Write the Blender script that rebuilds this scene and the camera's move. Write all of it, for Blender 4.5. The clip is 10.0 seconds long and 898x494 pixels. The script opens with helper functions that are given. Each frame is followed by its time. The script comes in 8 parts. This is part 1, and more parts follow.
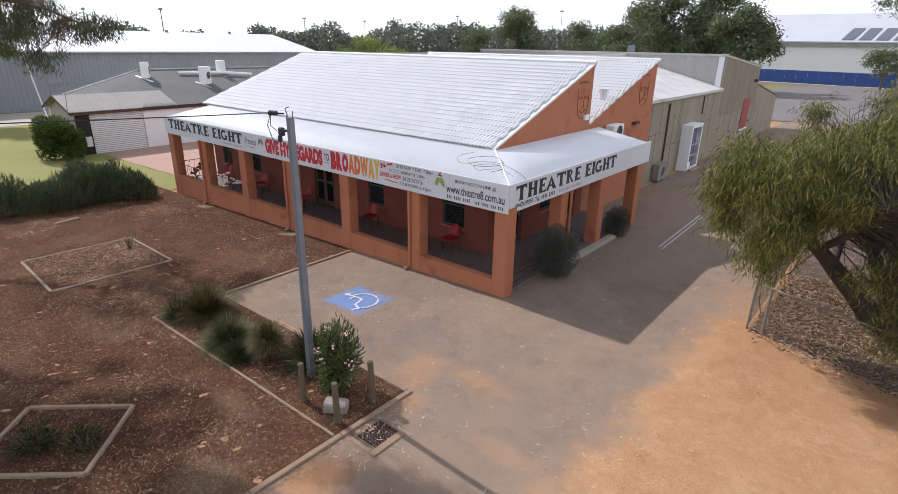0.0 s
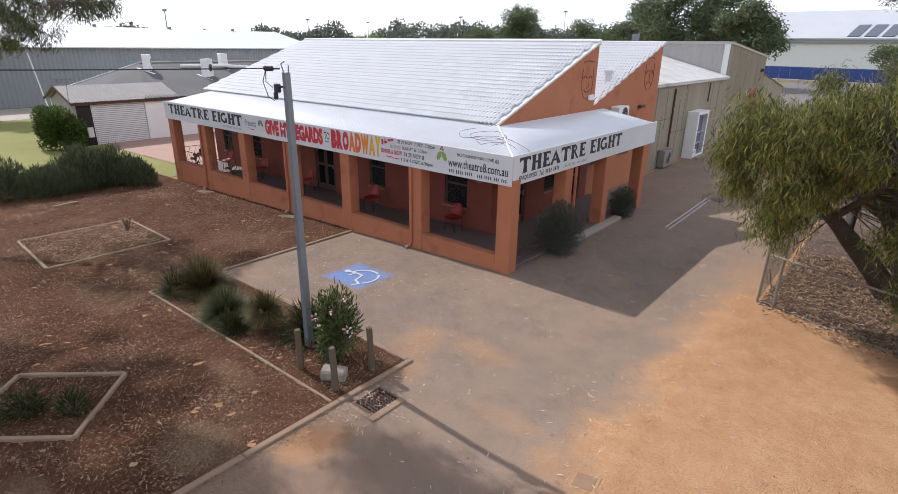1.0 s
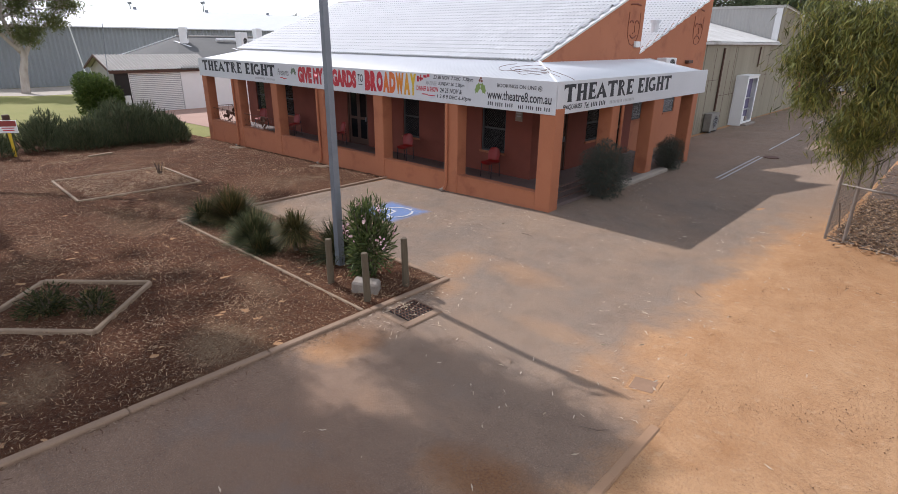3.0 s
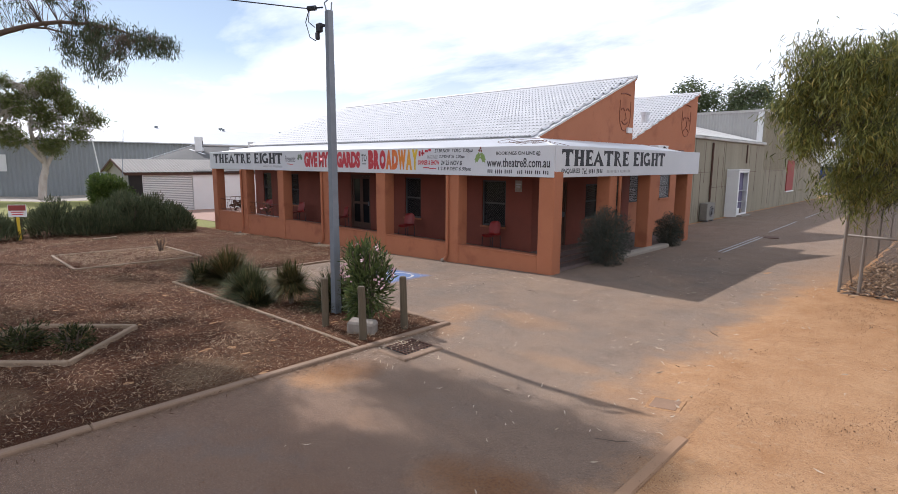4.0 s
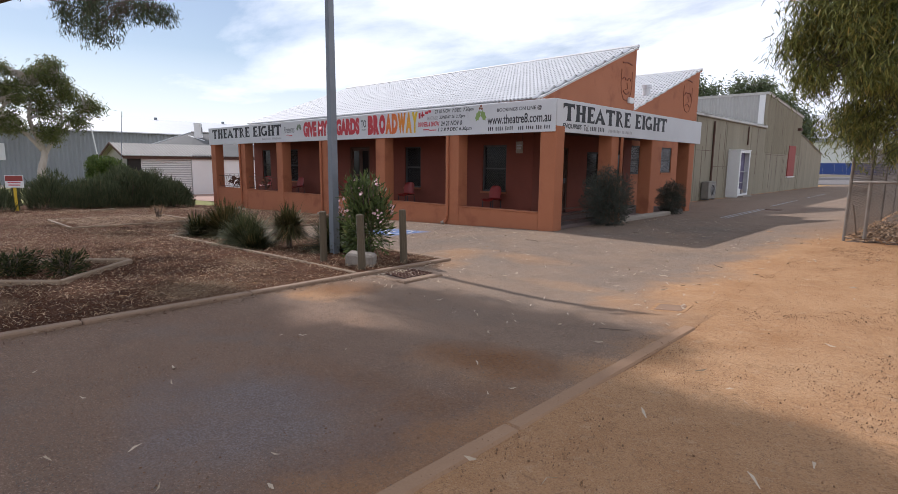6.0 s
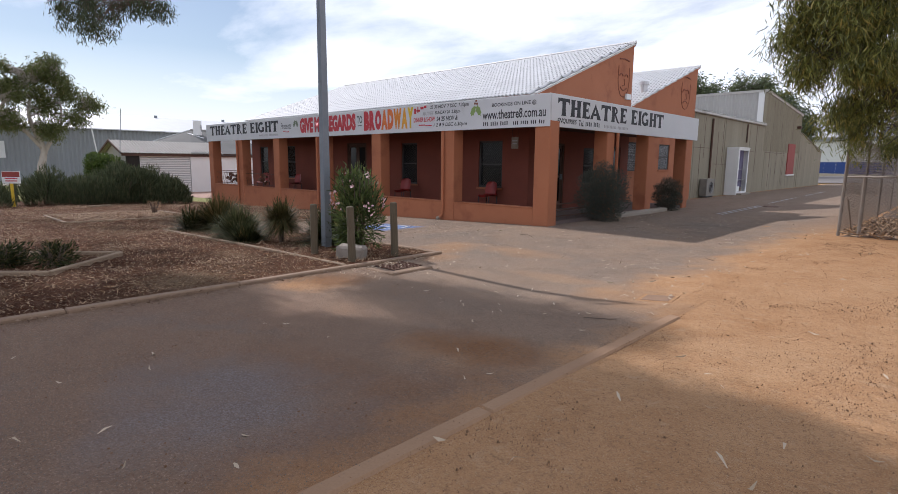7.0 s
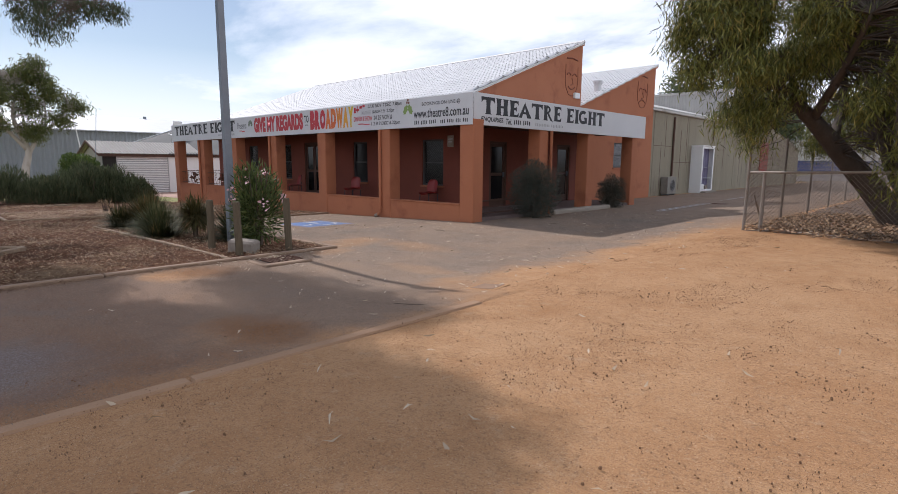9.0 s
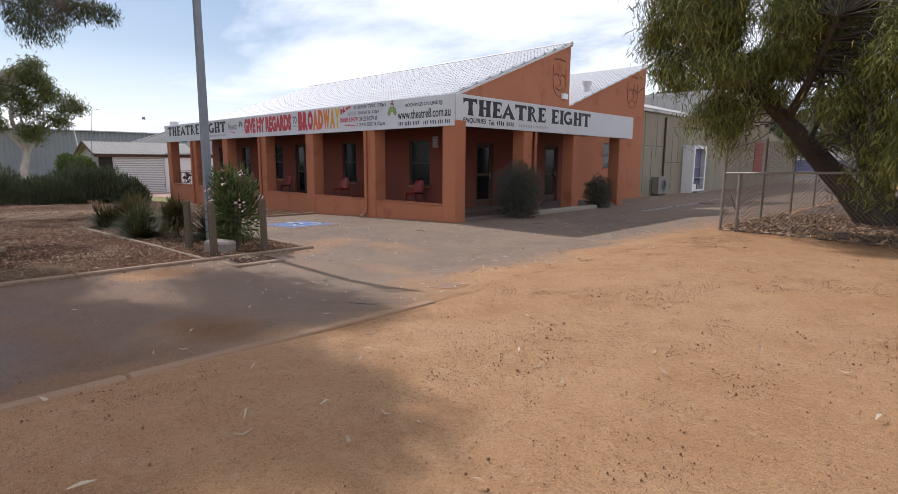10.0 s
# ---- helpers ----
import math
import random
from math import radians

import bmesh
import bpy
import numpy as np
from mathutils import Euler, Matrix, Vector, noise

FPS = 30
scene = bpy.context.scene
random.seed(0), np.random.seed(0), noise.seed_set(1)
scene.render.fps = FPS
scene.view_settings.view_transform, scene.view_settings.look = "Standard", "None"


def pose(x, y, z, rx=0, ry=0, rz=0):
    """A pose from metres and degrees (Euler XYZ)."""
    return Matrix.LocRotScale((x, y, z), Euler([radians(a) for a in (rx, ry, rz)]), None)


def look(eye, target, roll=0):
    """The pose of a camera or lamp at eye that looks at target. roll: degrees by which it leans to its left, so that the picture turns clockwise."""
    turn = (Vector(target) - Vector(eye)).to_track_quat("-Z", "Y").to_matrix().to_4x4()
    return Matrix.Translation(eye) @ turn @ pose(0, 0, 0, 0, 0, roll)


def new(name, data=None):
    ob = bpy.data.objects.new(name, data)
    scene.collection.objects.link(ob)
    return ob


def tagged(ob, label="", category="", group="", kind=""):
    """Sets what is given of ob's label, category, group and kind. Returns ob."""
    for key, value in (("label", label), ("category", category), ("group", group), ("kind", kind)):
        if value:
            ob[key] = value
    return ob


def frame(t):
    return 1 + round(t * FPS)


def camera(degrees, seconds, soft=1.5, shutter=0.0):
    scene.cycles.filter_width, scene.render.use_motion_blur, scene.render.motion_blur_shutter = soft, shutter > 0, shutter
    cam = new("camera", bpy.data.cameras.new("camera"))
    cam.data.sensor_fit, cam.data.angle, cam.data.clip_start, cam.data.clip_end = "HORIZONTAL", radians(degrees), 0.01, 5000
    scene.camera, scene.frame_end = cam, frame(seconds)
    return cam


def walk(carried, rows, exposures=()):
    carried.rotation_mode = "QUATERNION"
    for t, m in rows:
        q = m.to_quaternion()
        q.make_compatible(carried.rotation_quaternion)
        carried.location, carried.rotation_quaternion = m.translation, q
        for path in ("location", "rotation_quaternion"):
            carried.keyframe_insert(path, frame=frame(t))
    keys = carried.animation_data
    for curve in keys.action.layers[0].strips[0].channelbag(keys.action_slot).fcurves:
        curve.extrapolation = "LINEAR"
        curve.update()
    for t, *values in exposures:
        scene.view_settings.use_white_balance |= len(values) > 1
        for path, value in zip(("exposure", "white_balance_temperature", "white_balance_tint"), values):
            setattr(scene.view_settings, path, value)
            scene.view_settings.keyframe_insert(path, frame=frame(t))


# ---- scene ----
cam = camera(79.0, 10.0, 0.7)
PATH = [
    (0, (7.554, -11.568, 6.619), (6.358, -10.125, 5.921), 0.97),
    (0.5, (7.540, -11.532, 6.199), (6.338, -10.092, 5.505), 0.93),
    (1, (7.557, -11.493, 5.826), (6.350, -10.057, 5.133), 0.77),
    (1.5, (7.511, -11.534, 5.506), (6.304, -10.100, 4.810), 0.71),
    (2, (7.488, -11.596, 5.063), (6.274, -10.171, 4.359), 0.70),
    (2.2, (7.486, -11.597, 4.783), (6.267, -10.192, 4.049), 0.69),
    (2.5, (7.414, -11.548, 4.512), (6.175, -10.214, 3.685), 0.68),
    (2.8, (7.367, -11.518, 4.283), (6.122, -10.192, 3.450), 0.66),
    (3, (7.330, -11.509, 4.120), (6.049, -10.147, 3.410), 0.65),
    (3.2, (7.333, -11.552, 3.852), (6.006, -10.138, 3.364), 0.63),
    (4.3, (7.405, -11.518, 2.480), (6.042, -10.085, 2.180), 0.38),
    (4.5, (7.392, -11.516, 2.326), (6.031, -10.082, 2.024), 0.44),
    (5, (7.400, -11.534, 2.059), (6.038, -10.102, 1.753), 0.48),
    (5.5, (7.406, -11.549, 1.817), (6.045, -10.115, 1.515), 0.48),
    (7, (7.526, -11.427, 1.554), (6.162, -9.996, 1.248), 0.58),
    (7.5, (7.893, -11.149, 1.539), (6.528, -9.720, 1.233), 0.48),
    (8, (8.346, -10.795, 1.498), (6.982, -9.364, 1.193), 0.55),
    (8.5, (8.858, -10.506, 1.512), (7.490, -9.080, 1.205), 0.39),
    (9, (9.071, -10.350, 1.505), (7.705, -8.921, 1.200), 0.38),
    (9.5, (9.239, -10.261, 1.527), (7.870, -8.836, 1.220), 0.35),
    (10, (9.497, -10.102, 1.536), (8.128, -8.677, 1.230), 0.33),
]
walk(cam, [(t, look(eye, target, roll)) for t, eye, target, roll in PATH], [(0, 0.2, 6280, 15), (4, 0.16, 6280, 15), (5, 0.0, 6280, 15), (10, -0.05, 6280, 15)])

# ---- light ----
SUN_EL = 41.6
w = bpy.data.worlds.new("sky")
scene.world = w
w.use_nodes = True
wn, wl = w.node_tree.nodes, w.node_tree.links
wn.clear()
sky = wn.new("ShaderNodeTexSky")
sky.sky_type = "NISHITA"
sky.sun_disc = False
sky.sun_elevation, sky.sun_rotation = radians(SUN_EL), radians(270)
sky.dust_density, sky.air_density = 0.3, 1.1
tc = wn.new("ShaderNodeTexCoord")
# high thin cloud: noise on a flat layer above the place
sep = wn.new("ShaderNodeSeparateXYZ")
up = wn.new("ShaderNodeMath")
up.operation = "MAXIMUM"
up.inputs[1].default_value = 0.0
add = wn.new("ShaderNodeMath")
add.inputs[1].default_value = 0.16
dv = wn.new("ShaderNodeVectorMath")
dv.operation = "DIVIDE"
cmb = wn.new("ShaderNodeCombineXYZ")
mp = wn.new("ShaderNodeMapping")
mp.inputs["Rotation"].default_value = (0, 0, radians(38))
mp.inputs["Location"].default_value = (5.2, 3.4, 0.4)
mp.inputs["Scale"].default_value = (0.7, 1.0, 1.0)
cn = wn.new("ShaderNodeTexNoise")
cn.inputs["Scale"].default_value = 0.9
cn.inputs["Detail"].default_value = 9
cn.inputs["Roughness"].default_value = 0.56
cn.inputs["Distortion"].default_value = 0.25
cr = wn.new("ShaderNodeValToRGB")
cr.color_ramp.elements[0].position, cr.color_ramp.elements[1].position = 0.43, 0.60
cm = wn.new("ShaderNodeMix")
cm.data_type = "RGBA"
cm.inputs["B"].default_value = (12.2, 12.9, 13.9, 1)
haze = wn.new("ShaderNodeMath")
haze.operation = "MULTIPLY_ADD"
haze.inputs[1].default_value, haze.inputs[2].default_value = 0.85, 0.10
bg = wn.new("ShaderNodeBackground")
bg.inputs["Strength"].default_value = 0.092
wo = wn.new("ShaderNodeOutputWorld")
wl.new(tc.outputs["Generated"], sep.inputs[0])
wl.new(sep.outputs["Z"], up.inputs[0])
wl.new(up.outputs[0], add.inputs[0])
for i in range(3):
    wl.new(add.outputs[0], cmb.inputs[i])
wl.new(tc.outputs["Generated"], dv.inputs[0])
wl.new(cmb.outputs[0], dv.inputs[1])
wl.new(dv.outputs[0], mp.inputs[0])
wl.new(mp.outputs[0], cn.inputs["Vector"])
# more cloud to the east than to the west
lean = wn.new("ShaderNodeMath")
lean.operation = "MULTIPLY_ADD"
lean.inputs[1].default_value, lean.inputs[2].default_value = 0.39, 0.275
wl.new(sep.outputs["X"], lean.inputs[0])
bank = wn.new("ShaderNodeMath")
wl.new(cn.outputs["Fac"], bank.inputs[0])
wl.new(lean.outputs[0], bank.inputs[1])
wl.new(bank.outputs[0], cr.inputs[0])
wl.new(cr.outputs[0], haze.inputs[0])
low = wn.new("ShaderNodeMapRange")
for key, v in zip(("From Min", "From Max", "To Min", "To Max"), (0.0, 0.2, 0.9, 0.0)):
    low.inputs[key].default_value = v
wl.new(up.outputs[0], low.inputs["Value"])
both = wn.new("ShaderNodeMath")
both.operation = "MAXIMUM"
wl.new(haze.outputs[0], both.inputs[0])
wl.new(low.outputs["Result"], both.inputs[1])
# the veil thins out towards the zenith
zen = wn.new("ShaderNodeMapRange")
for key, v in zip(("From Min", "From Max", "To Min", "To Max"), (0.45, 0.85, 1.0, 0.4)):
    zen.inputs[key].default_value = v
wl.new(up.outputs[0], zen.inputs["Value"])
thin = wn.new("ShaderNodeMath")
thin.operation = "MULTIPLY"
wl.new(both.outputs[0], thin.inputs[0])
wl.new(zen.outputs["Result"], thin.inputs[1])
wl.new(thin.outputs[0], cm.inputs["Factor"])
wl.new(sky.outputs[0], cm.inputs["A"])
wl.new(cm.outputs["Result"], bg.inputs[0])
wl.new(bg.outputs[0], wo.inputs[0])

sun = new("sun", bpy.data.lights.new("sun", "SUN"))
sun.data.energy, sun.data.angle, sun.data.color = 3.75, radians(0.6), (1.0, 0.965, 0.92)
sun.matrix_world = look((-10, 0.3, 10 * math.tan(radians(SUN_EL))), (0, 0, 0))

# ---- materials ----


def mat(name, colour, rough=0.8, second=None, scale=3.0, amount=0.5, fine=60.0, grain=0.12, bump=0.15, bump_scale=None,
        metal=0.0, stain=None, stain_scale=0.6, stain_from=0.55, spec=0.5, per_object=0.0, stretch=(1, 1, 1), through_light=0.0):
    """A surface with two scales of variation: broad blotches towards a second colour, fine grain, optional stains, and a bump."""
    m = bpy.data.materials.new(name)
    m.use_nodes = True
    n, l = m.node_tree.nodes, m.node_tree.links
    b = n["Principled BSDF"]
    geo = n.new("ShaderNodeNewGeometry")
    mpg = n.new("ShaderNodeMapping")
    mpg.inputs["Scale"].default_value = stretch
    l.new(geo.outputs["Position"], mpg.inputs[0])
    vec = mpg.outputs[0]

    def noise_at(sc, detail=5, rgh=0.6):
        t = n.new("ShaderNodeTexNoise")
        t.inputs["Scale"].default_value, t.inputs["Detail"].default_value, t.inputs["Roughness"].default_value = sc, detail, rgh
        l.new(vec, t.inputs["Vector"])
        return t.outputs["Fac"]

    def mixed(fac, a, c, kind="MIX"):
        x = n.new("ShaderNodeMix")
        x.data_type, x.blend_type = "RGBA", kind
        if isinstance(fac, float):
            x.inputs["Factor"].default_value = fac
        else:
            l.new(fac, x.inputs["Factor"])
        for key, v in (("A", a), ("B", c)):
            if isinstance(v, tuple):
                x.inputs[key].default_value = (*v, 1)
            else:
                l.new(v, x.inputs[key])
        return x.outputs["Result"]

    def ranged(fac, lo, hi, to0=0.0, to1=1.0):
        r = n.new("ShaderNodeMapRange")
        for k, v in zip(("From Min", "From Max", "To Min", "To Max"), (lo, hi, to0, to1)):
            r.inputs[k].default_value = v
        l.new(fac, r.inputs["Value"])
        return r.outputs["Result"]

    second = second or tuple(c * 0.7 for c in colour)
    col = mixed(ranged(noise_at(scale), 0.5 - 0.25, 0.5 + 0.25, 0.0, amount), colour, second)
    g = noise_at(fine, 3)
    col = mixed(ranged(g, 0.3, 0.7, 0.0, grain), col, tuple(c * 0.35 for c in colour))
    if stain:
        col = mixed(ranged(noise_at(stain_scale, 6, 0.65), stain_from, stain_from + 0.12), col, stain)
    if per_object:
        info = n.new("ShaderNodeObjectInfo")
        hsv = n.new("ShaderNodeHueSaturation")
        l.new(ranged(info.outputs["Random"], 0, 1, 1 - per_object, 1 + per_object), hsv.inputs["Value"])
        l.new(col, hsv.inputs["Color"])
        col = hsv.outputs["Color"]
    l.new(col, b.inputs["Base Color"])
    b.inputs["Roughness"].default_value, b.inputs["Metallic"].default_value = rough, metal
    b.inputs["Specular IOR Level"].default_value = spec
    if bump:
        bp = n.new("ShaderNodeBump")
        bp.inputs["Strength"].default_value, bp.inputs["Distance"].default_value = bump, 0.02
        l.new(noise_at(bump_scale or fine * 0.5, 4), bp.inputs["Height"])
        l.new(bp.outputs[0], b.inputs["Normal"])
    if through_light:
        tr = n.new("ShaderNodeBsdfTranslucent")
        l.new(col, tr.inputs[0])
        ms = n.new("ShaderNodeMixShader")
        ms.inputs[0].default_value = through_light
        l.new(b.outputs[0], ms.inputs[1])
        l.new(tr.outputs[0], ms.inputs[2])
        l.new(ms.outputs[0], n["Material Output"].inputs["Surface"])
    return m


def leaf_mat(name, a, b_col, old, clear=0.3, shine=0.3):
    """Leaves that differ one by one, with some light through the blade."""
    m = bpy.data.materials.new(name)
    m.use_nodes = True
    n, l = m.node_tree.nodes, m.node_tree.links
    b = n["Principled BSDF"]
    geo = n.new("ShaderNodeNewGeometry")
    r = n.new("ShaderNodeValToRGB")
    e = r.color_ramp.elements
    e[0].color, e[1].color = (*a, 1), (*b_col, 1)
    e[1].position = 0.85
    e2 = r.color_ramp.elements.new(0.97)
    e2.color = (*old, 1)
    l.new(geo.outputs["Random Per Island"], r.inputs[0])
    l.new(r.outputs[0], b.inputs["Base Color"])
    b.inputs["Roughness"].default_value = 0.6
    b.inputs["Specular IOR Level"].default_value = shine
    tr = n.new("ShaderNodeBsdfTranslucent")
    l.new(r.outputs[0], tr.inputs[0])
    ms = n.new("ShaderNodeMixShader")
    ms.inputs[0].default_value = clear
    l.new(b.outputs[0], ms.inputs[1])
    l.new(tr.outputs[0], ms.inputs[2])
    l.new(ms.outputs[0], n["Material Output"].inputs["Surface"])
    return m


M_RENDER = mat("orange_render", (0.44, 0.162, 0.078), 0.85, (0.39, 0.138, 0.066), 1.2, 0.8, 90, 0.15, 0.25, stain=(0.31, 0.105, 0.052), stain_scale=0.9, stain_from=0.54)
M_MAROON = mat("maroon_wall_paint", (0.24, 0.062, 0.038), 0.85, (0.17, 0.044, 0.028), 1.2, 0.8, 90, 0.15, 0.2)
M_WINDOW = mat("dull_aluminium", (0.075, 0.075, 0.075), 0.8, bump=0.0)
M_WHITE = mat("white_paint", (0.78, 0.78, 0.77), 0.55, (0.70, 0.70, 0.69), 1.5, 0.6, 60, 0.06, 0.08)
M_SIGN = mat("weathered_sign_white", (0.66, 0.67, 0.69), 0.6, (0.58, 0.59, 0.61), 0.8, 0.7, 40, 0.08, 0.05, stain=(0.50, 0.50, 0.50), stain_scale=1.5, stain_from=0.64)
M_TILE = mat("white_tile", (0.79, 0.785, 0.785), 0.6, (0.69, 0.685, 0.685), 0.8, 0.7, 40, 0.15, 0.15, stain=(0.45, 0.45, 0.45), stain_scale=1.6, stain_from=0.66, per_object=0.06)
# tile butt ends: grime plus the shadow under the rolls, both as colour
M_TILESHADEGRIME = mat("grimy_shaded_tile_edge", (0.62, 0.62, 0.62), 0.85, (0.45, 0.45, 0.445), 2.0, 0.8, 40, 0.3, 0.2)
M_ROOFWHITE = mat("white_sheet_metal", (0.63, 0.64, 0.66), 0.5, (0.55, 0.56, 0.58), 0.9, 0.6, 30, 0.05, 0.05)
M_HALLROOF = mat("dull_white_roof_sheet", (0.50, 0.51, 0.53), 0.6, (0.43, 0.44, 0.46), 0.2, 0.7, 6, 0.05, 0.05)
M_CREAM = mat("cream_sheet", (0.315, 0.28, 0.205), 0.9, (0.225, 0.195, 0.14), 1.3, 0.9, 30, 0.2, 0.15, stain=(0.17, 0.14, 0.105), stain_scale=2.2, stain_from=0.57, stretch=(1, 1, 0.12))
M_BEIGE = mat("dirty_beige_enamel", (0.26, 0.24, 0.21), 0.7, (0.17, 0.155, 0.135), 5, 0.8, 40, 0.15, 0.05)
M_GREYWALL = mat("grey_sheet_wall", (0.30, 0.32, 0.33), 0.7, (0.25, 0.26, 0.27), 0.3, 0.7, 10, 0.1, 0.05)
M_PALEWALL = mat("weathered_pale_sheet", (0.46, 0.45, 0.43), 0.85, (0.36, 0.35, 0.33), 1.2, 0.9, 20, 0.15, 0.08, stain=(0.30, 0.28, 0.26), stain_scale=1.6, stain_from=0.6, stretch=(1, 1, 0.12))
M_OLDROOF = mat("weathered_roof_sheet", (0.62, 0.61, 0.58), 0.7, (0.42, 0.40, 0.37), 0.7, 0.9, 20, 0.2, 0.1, stain=(0.30, 0.27, 0.24), stain_scale=0.5, stain_from=0.6)
M_DARKROOF = mat("dark_roof_sheet", (0.085, 0.085, 0.083), 0.9, (0.125, 0.122, 0.116), 0.25, 0.9, 6, 0.15, 0.1)
M_FIBRO = mat("fibro_roof", (0.36, 0.34, 0.31), 0.85, (0.27, 0.25, 0.23), 0.6, 0.8, 10, 0.15, 0.1)
M_GLASS = mat("dark_glass", (0.010, 0.011, 0.013), 0.12, (0.015, 0.016, 0.018), 1, 0.3, 5, 0.0, 0.0, spec=0.18)
M_DARK = mat("dark_interior", (0.03, 0.025, 0.022), 0.9)
M_BLACK = mat("black_paint", (0.02, 0.022, 0.03), 0.6, (0.035, 0.037, 0.045), 6, 0.5, 60, 0.1, 0.0)
M_GREYPAINT = mat("grey_lettering", (0.42, 0.42, 0.43), 0.6, bump=0.0)
M_RED = mat("red_paint", (0.55, 0.03, 0.045), 0.5, (0.45, 0.025, 0.04), 3, 0.6, 40, 0.05, 0.0)
M_ORANGE = mat("orange_paint", (0.75, 0.25, 0.02), 0.5, bump=0.0)
M_SCARLET = mat("orange_red_paint", (0.66, 0.085, 0.025), 0.5, (0.72, 0.22, 0.03), 3.5, 1.0, 40, 0.05, 0.0)
M_AMBER = mat("amber_paint", (0.75, 0.40, 0.03), 0.5, (0.70, 0.26, 0.03), 4, 0.8, 40, 0.05, 0.0)
M_DUSK = mat("faded_script_paint", (0.20, 0.20, 0.22), 0.6, bump=0.0)
M_YELLOW = mat("yellow_paint", (0.75, 0.50, 0.03), 0.5, bump=0.0)
M_GREENPAINT = mat("green_paint", (0.26, 0.38, 0.12), 0.6, bump=0.0)
M_DULLGREEN = mat("dull_green_paint", (0.17, 0.22, 0.15), 0.6, bump=0.0)
M_REDPLASTIC = mat("red_plastic", (0.30, 0.016, 0.014), 0.4, bump=0.0)
M_REDDOOR = mat("red_door_paint", (0.30, 0.05, 0.04), 0.7, (0.24, 0.04, 0.03), 2, 0.6, 40, 0.1, 0.05)
M_STEEL = mat("galvanised_steel", (0.22, 0.24, 0.27), 0.5, (0.16, 0.18, 0.21), 4, 0.7, 60, 0.15, 0.05, metal=0.35)
M_FENCE = mat("fence_steel", (0.27, 0.24, 0.21), 0.6, (0.20, 0.155, 0.125), 5, 0.7, 60, 0.1, 0.0, metal=0.3)
M_RUST = mat("rusty_iron", (0.10, 0.05, 0.035), 0.8, (0.16, 0.07, 0.04), 20, 0.8, 90, 0.2, 0.1)
M_CONCRETE = mat("concrete", (0.42, 0.37, 0.31), 0.9, (0.34, 0.29, 0.24), 2, 0.8, 60, 0.2, 0.2)
M_KERB = mat("stained_kerb", (0.30, 0.20, 0.132), 0.95, (0.20, 0.128, 0.085), 2.5, 0.8, 60, 0.2, 0.25)
M_STRIP = mat("sandy_concrete", (0.37, 0.225, 0.132), 0.95, (0.28, 0.16, 0.09), 1.5, 0.8, 70, 0.2, 0.15)
M_COVER = mat("sandy_cover_plate", (0.30, 0.18, 0.11), 0.95, (0.22, 0.13, 0.08), 6, 0.8, 60, 0.2, 0.2)
M_SLEEPER = mat("weathered_timber", (0.33, 0.235, 0.155), 0.9, (0.22, 0.15, 0.10), 4, 0.8, 80, 0.25, 0.3, stretch=(1, 1, 4))
M_POST = mat("treated_pine", (0.125, 0.095, 0.058), 0.9, (0.085, 0.062, 0.038), 6, 0.8, 60, 0.25, 0.3, stretch=(1, 1, 0.2))
M_STONE = mat("limestone_block", (0.35, 0.305, 0.26), 0.95, (0.21, 0.165, 0.13), 5, 1.0, 60, 0.3, 0.6, bump_scale=25)
M_BARK = mat("bark", (0.11, 0.075, 0.055), 0.9, (0.19, 0.14, 0.11), 5, 0.8, 40, 0.35, 0.6, bump_scale=14, stretch=(1, 1, 0.3))
M_DARKBARK = mat("dark_bark", (0.055, 0.042, 0.034), 0.9, (0.10, 0.078, 0.062), 5, 0.8, 40, 0.35, 0.6, bump_scale=14, stretch=(1, 1, 0.3))
M_GUMBARK = mat("pale_gum_bark", (0.50, 0.45, 0.40), 0.85, (0.26, 0.21, 0.17), 2, 0.9, 20, 0.2, 0.3, stretch=(1, 1, 0.4))
M_LEAF = leaf_mat("gum_leaf", (0.035, 0.045, 0.012), (0.205, 0.215, 0.045), (0.30, 0.25, 0.07), 0.10, 0.35)
M_LEAFDARK = leaf_mat("dark_gum_leaf", (0.04, 0.055, 0.026), (0.075, 0.095, 0.04), (0.12, 0.10, 0.05), 0.08, 0.3)
M_FARLEAF = leaf_mat("far_leaf", (0.072, 0.098, 0.05), (0.145, 0.175, 0.085), (0.18, 0.185, 0.10))
# leaves of the far belt, greyed and lightened: distance haze put into the colour
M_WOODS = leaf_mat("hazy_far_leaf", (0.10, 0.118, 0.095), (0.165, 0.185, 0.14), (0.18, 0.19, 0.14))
M_OLIVE = leaf_mat("olive_leaf", (0.08, 0.095, 0.035), (0.15, 0.165, 0.055), (0.17, 0.15, 0.06))
M_FARPALE = leaf_mat("pale_leaf", (0.17, 0.22, 0.05), (0.25, 0.29, 0.07), (0.2, 0.2, 0.08))
M_HEDGE = leaf_mat("rosemary_leaf", (0.048, 0.062, 0.034), (0.13, 0.15, 0.08), (0.17, 0.155, 0.085), 0.08, 0.1)
M_SALTBUSH = leaf_mat("dull_grey_leaf", (0.055, 0.062, 0.05), (0.105, 0.115, 0.095), (0.09, 0.09, 0.07), 0.06, 0.08)
M_GREEN = leaf_mat("shrub_leaf", (0.030, 0.046, 0.015), (0.115, 0.15, 0.045), (0.16, 0.16, 0.06))
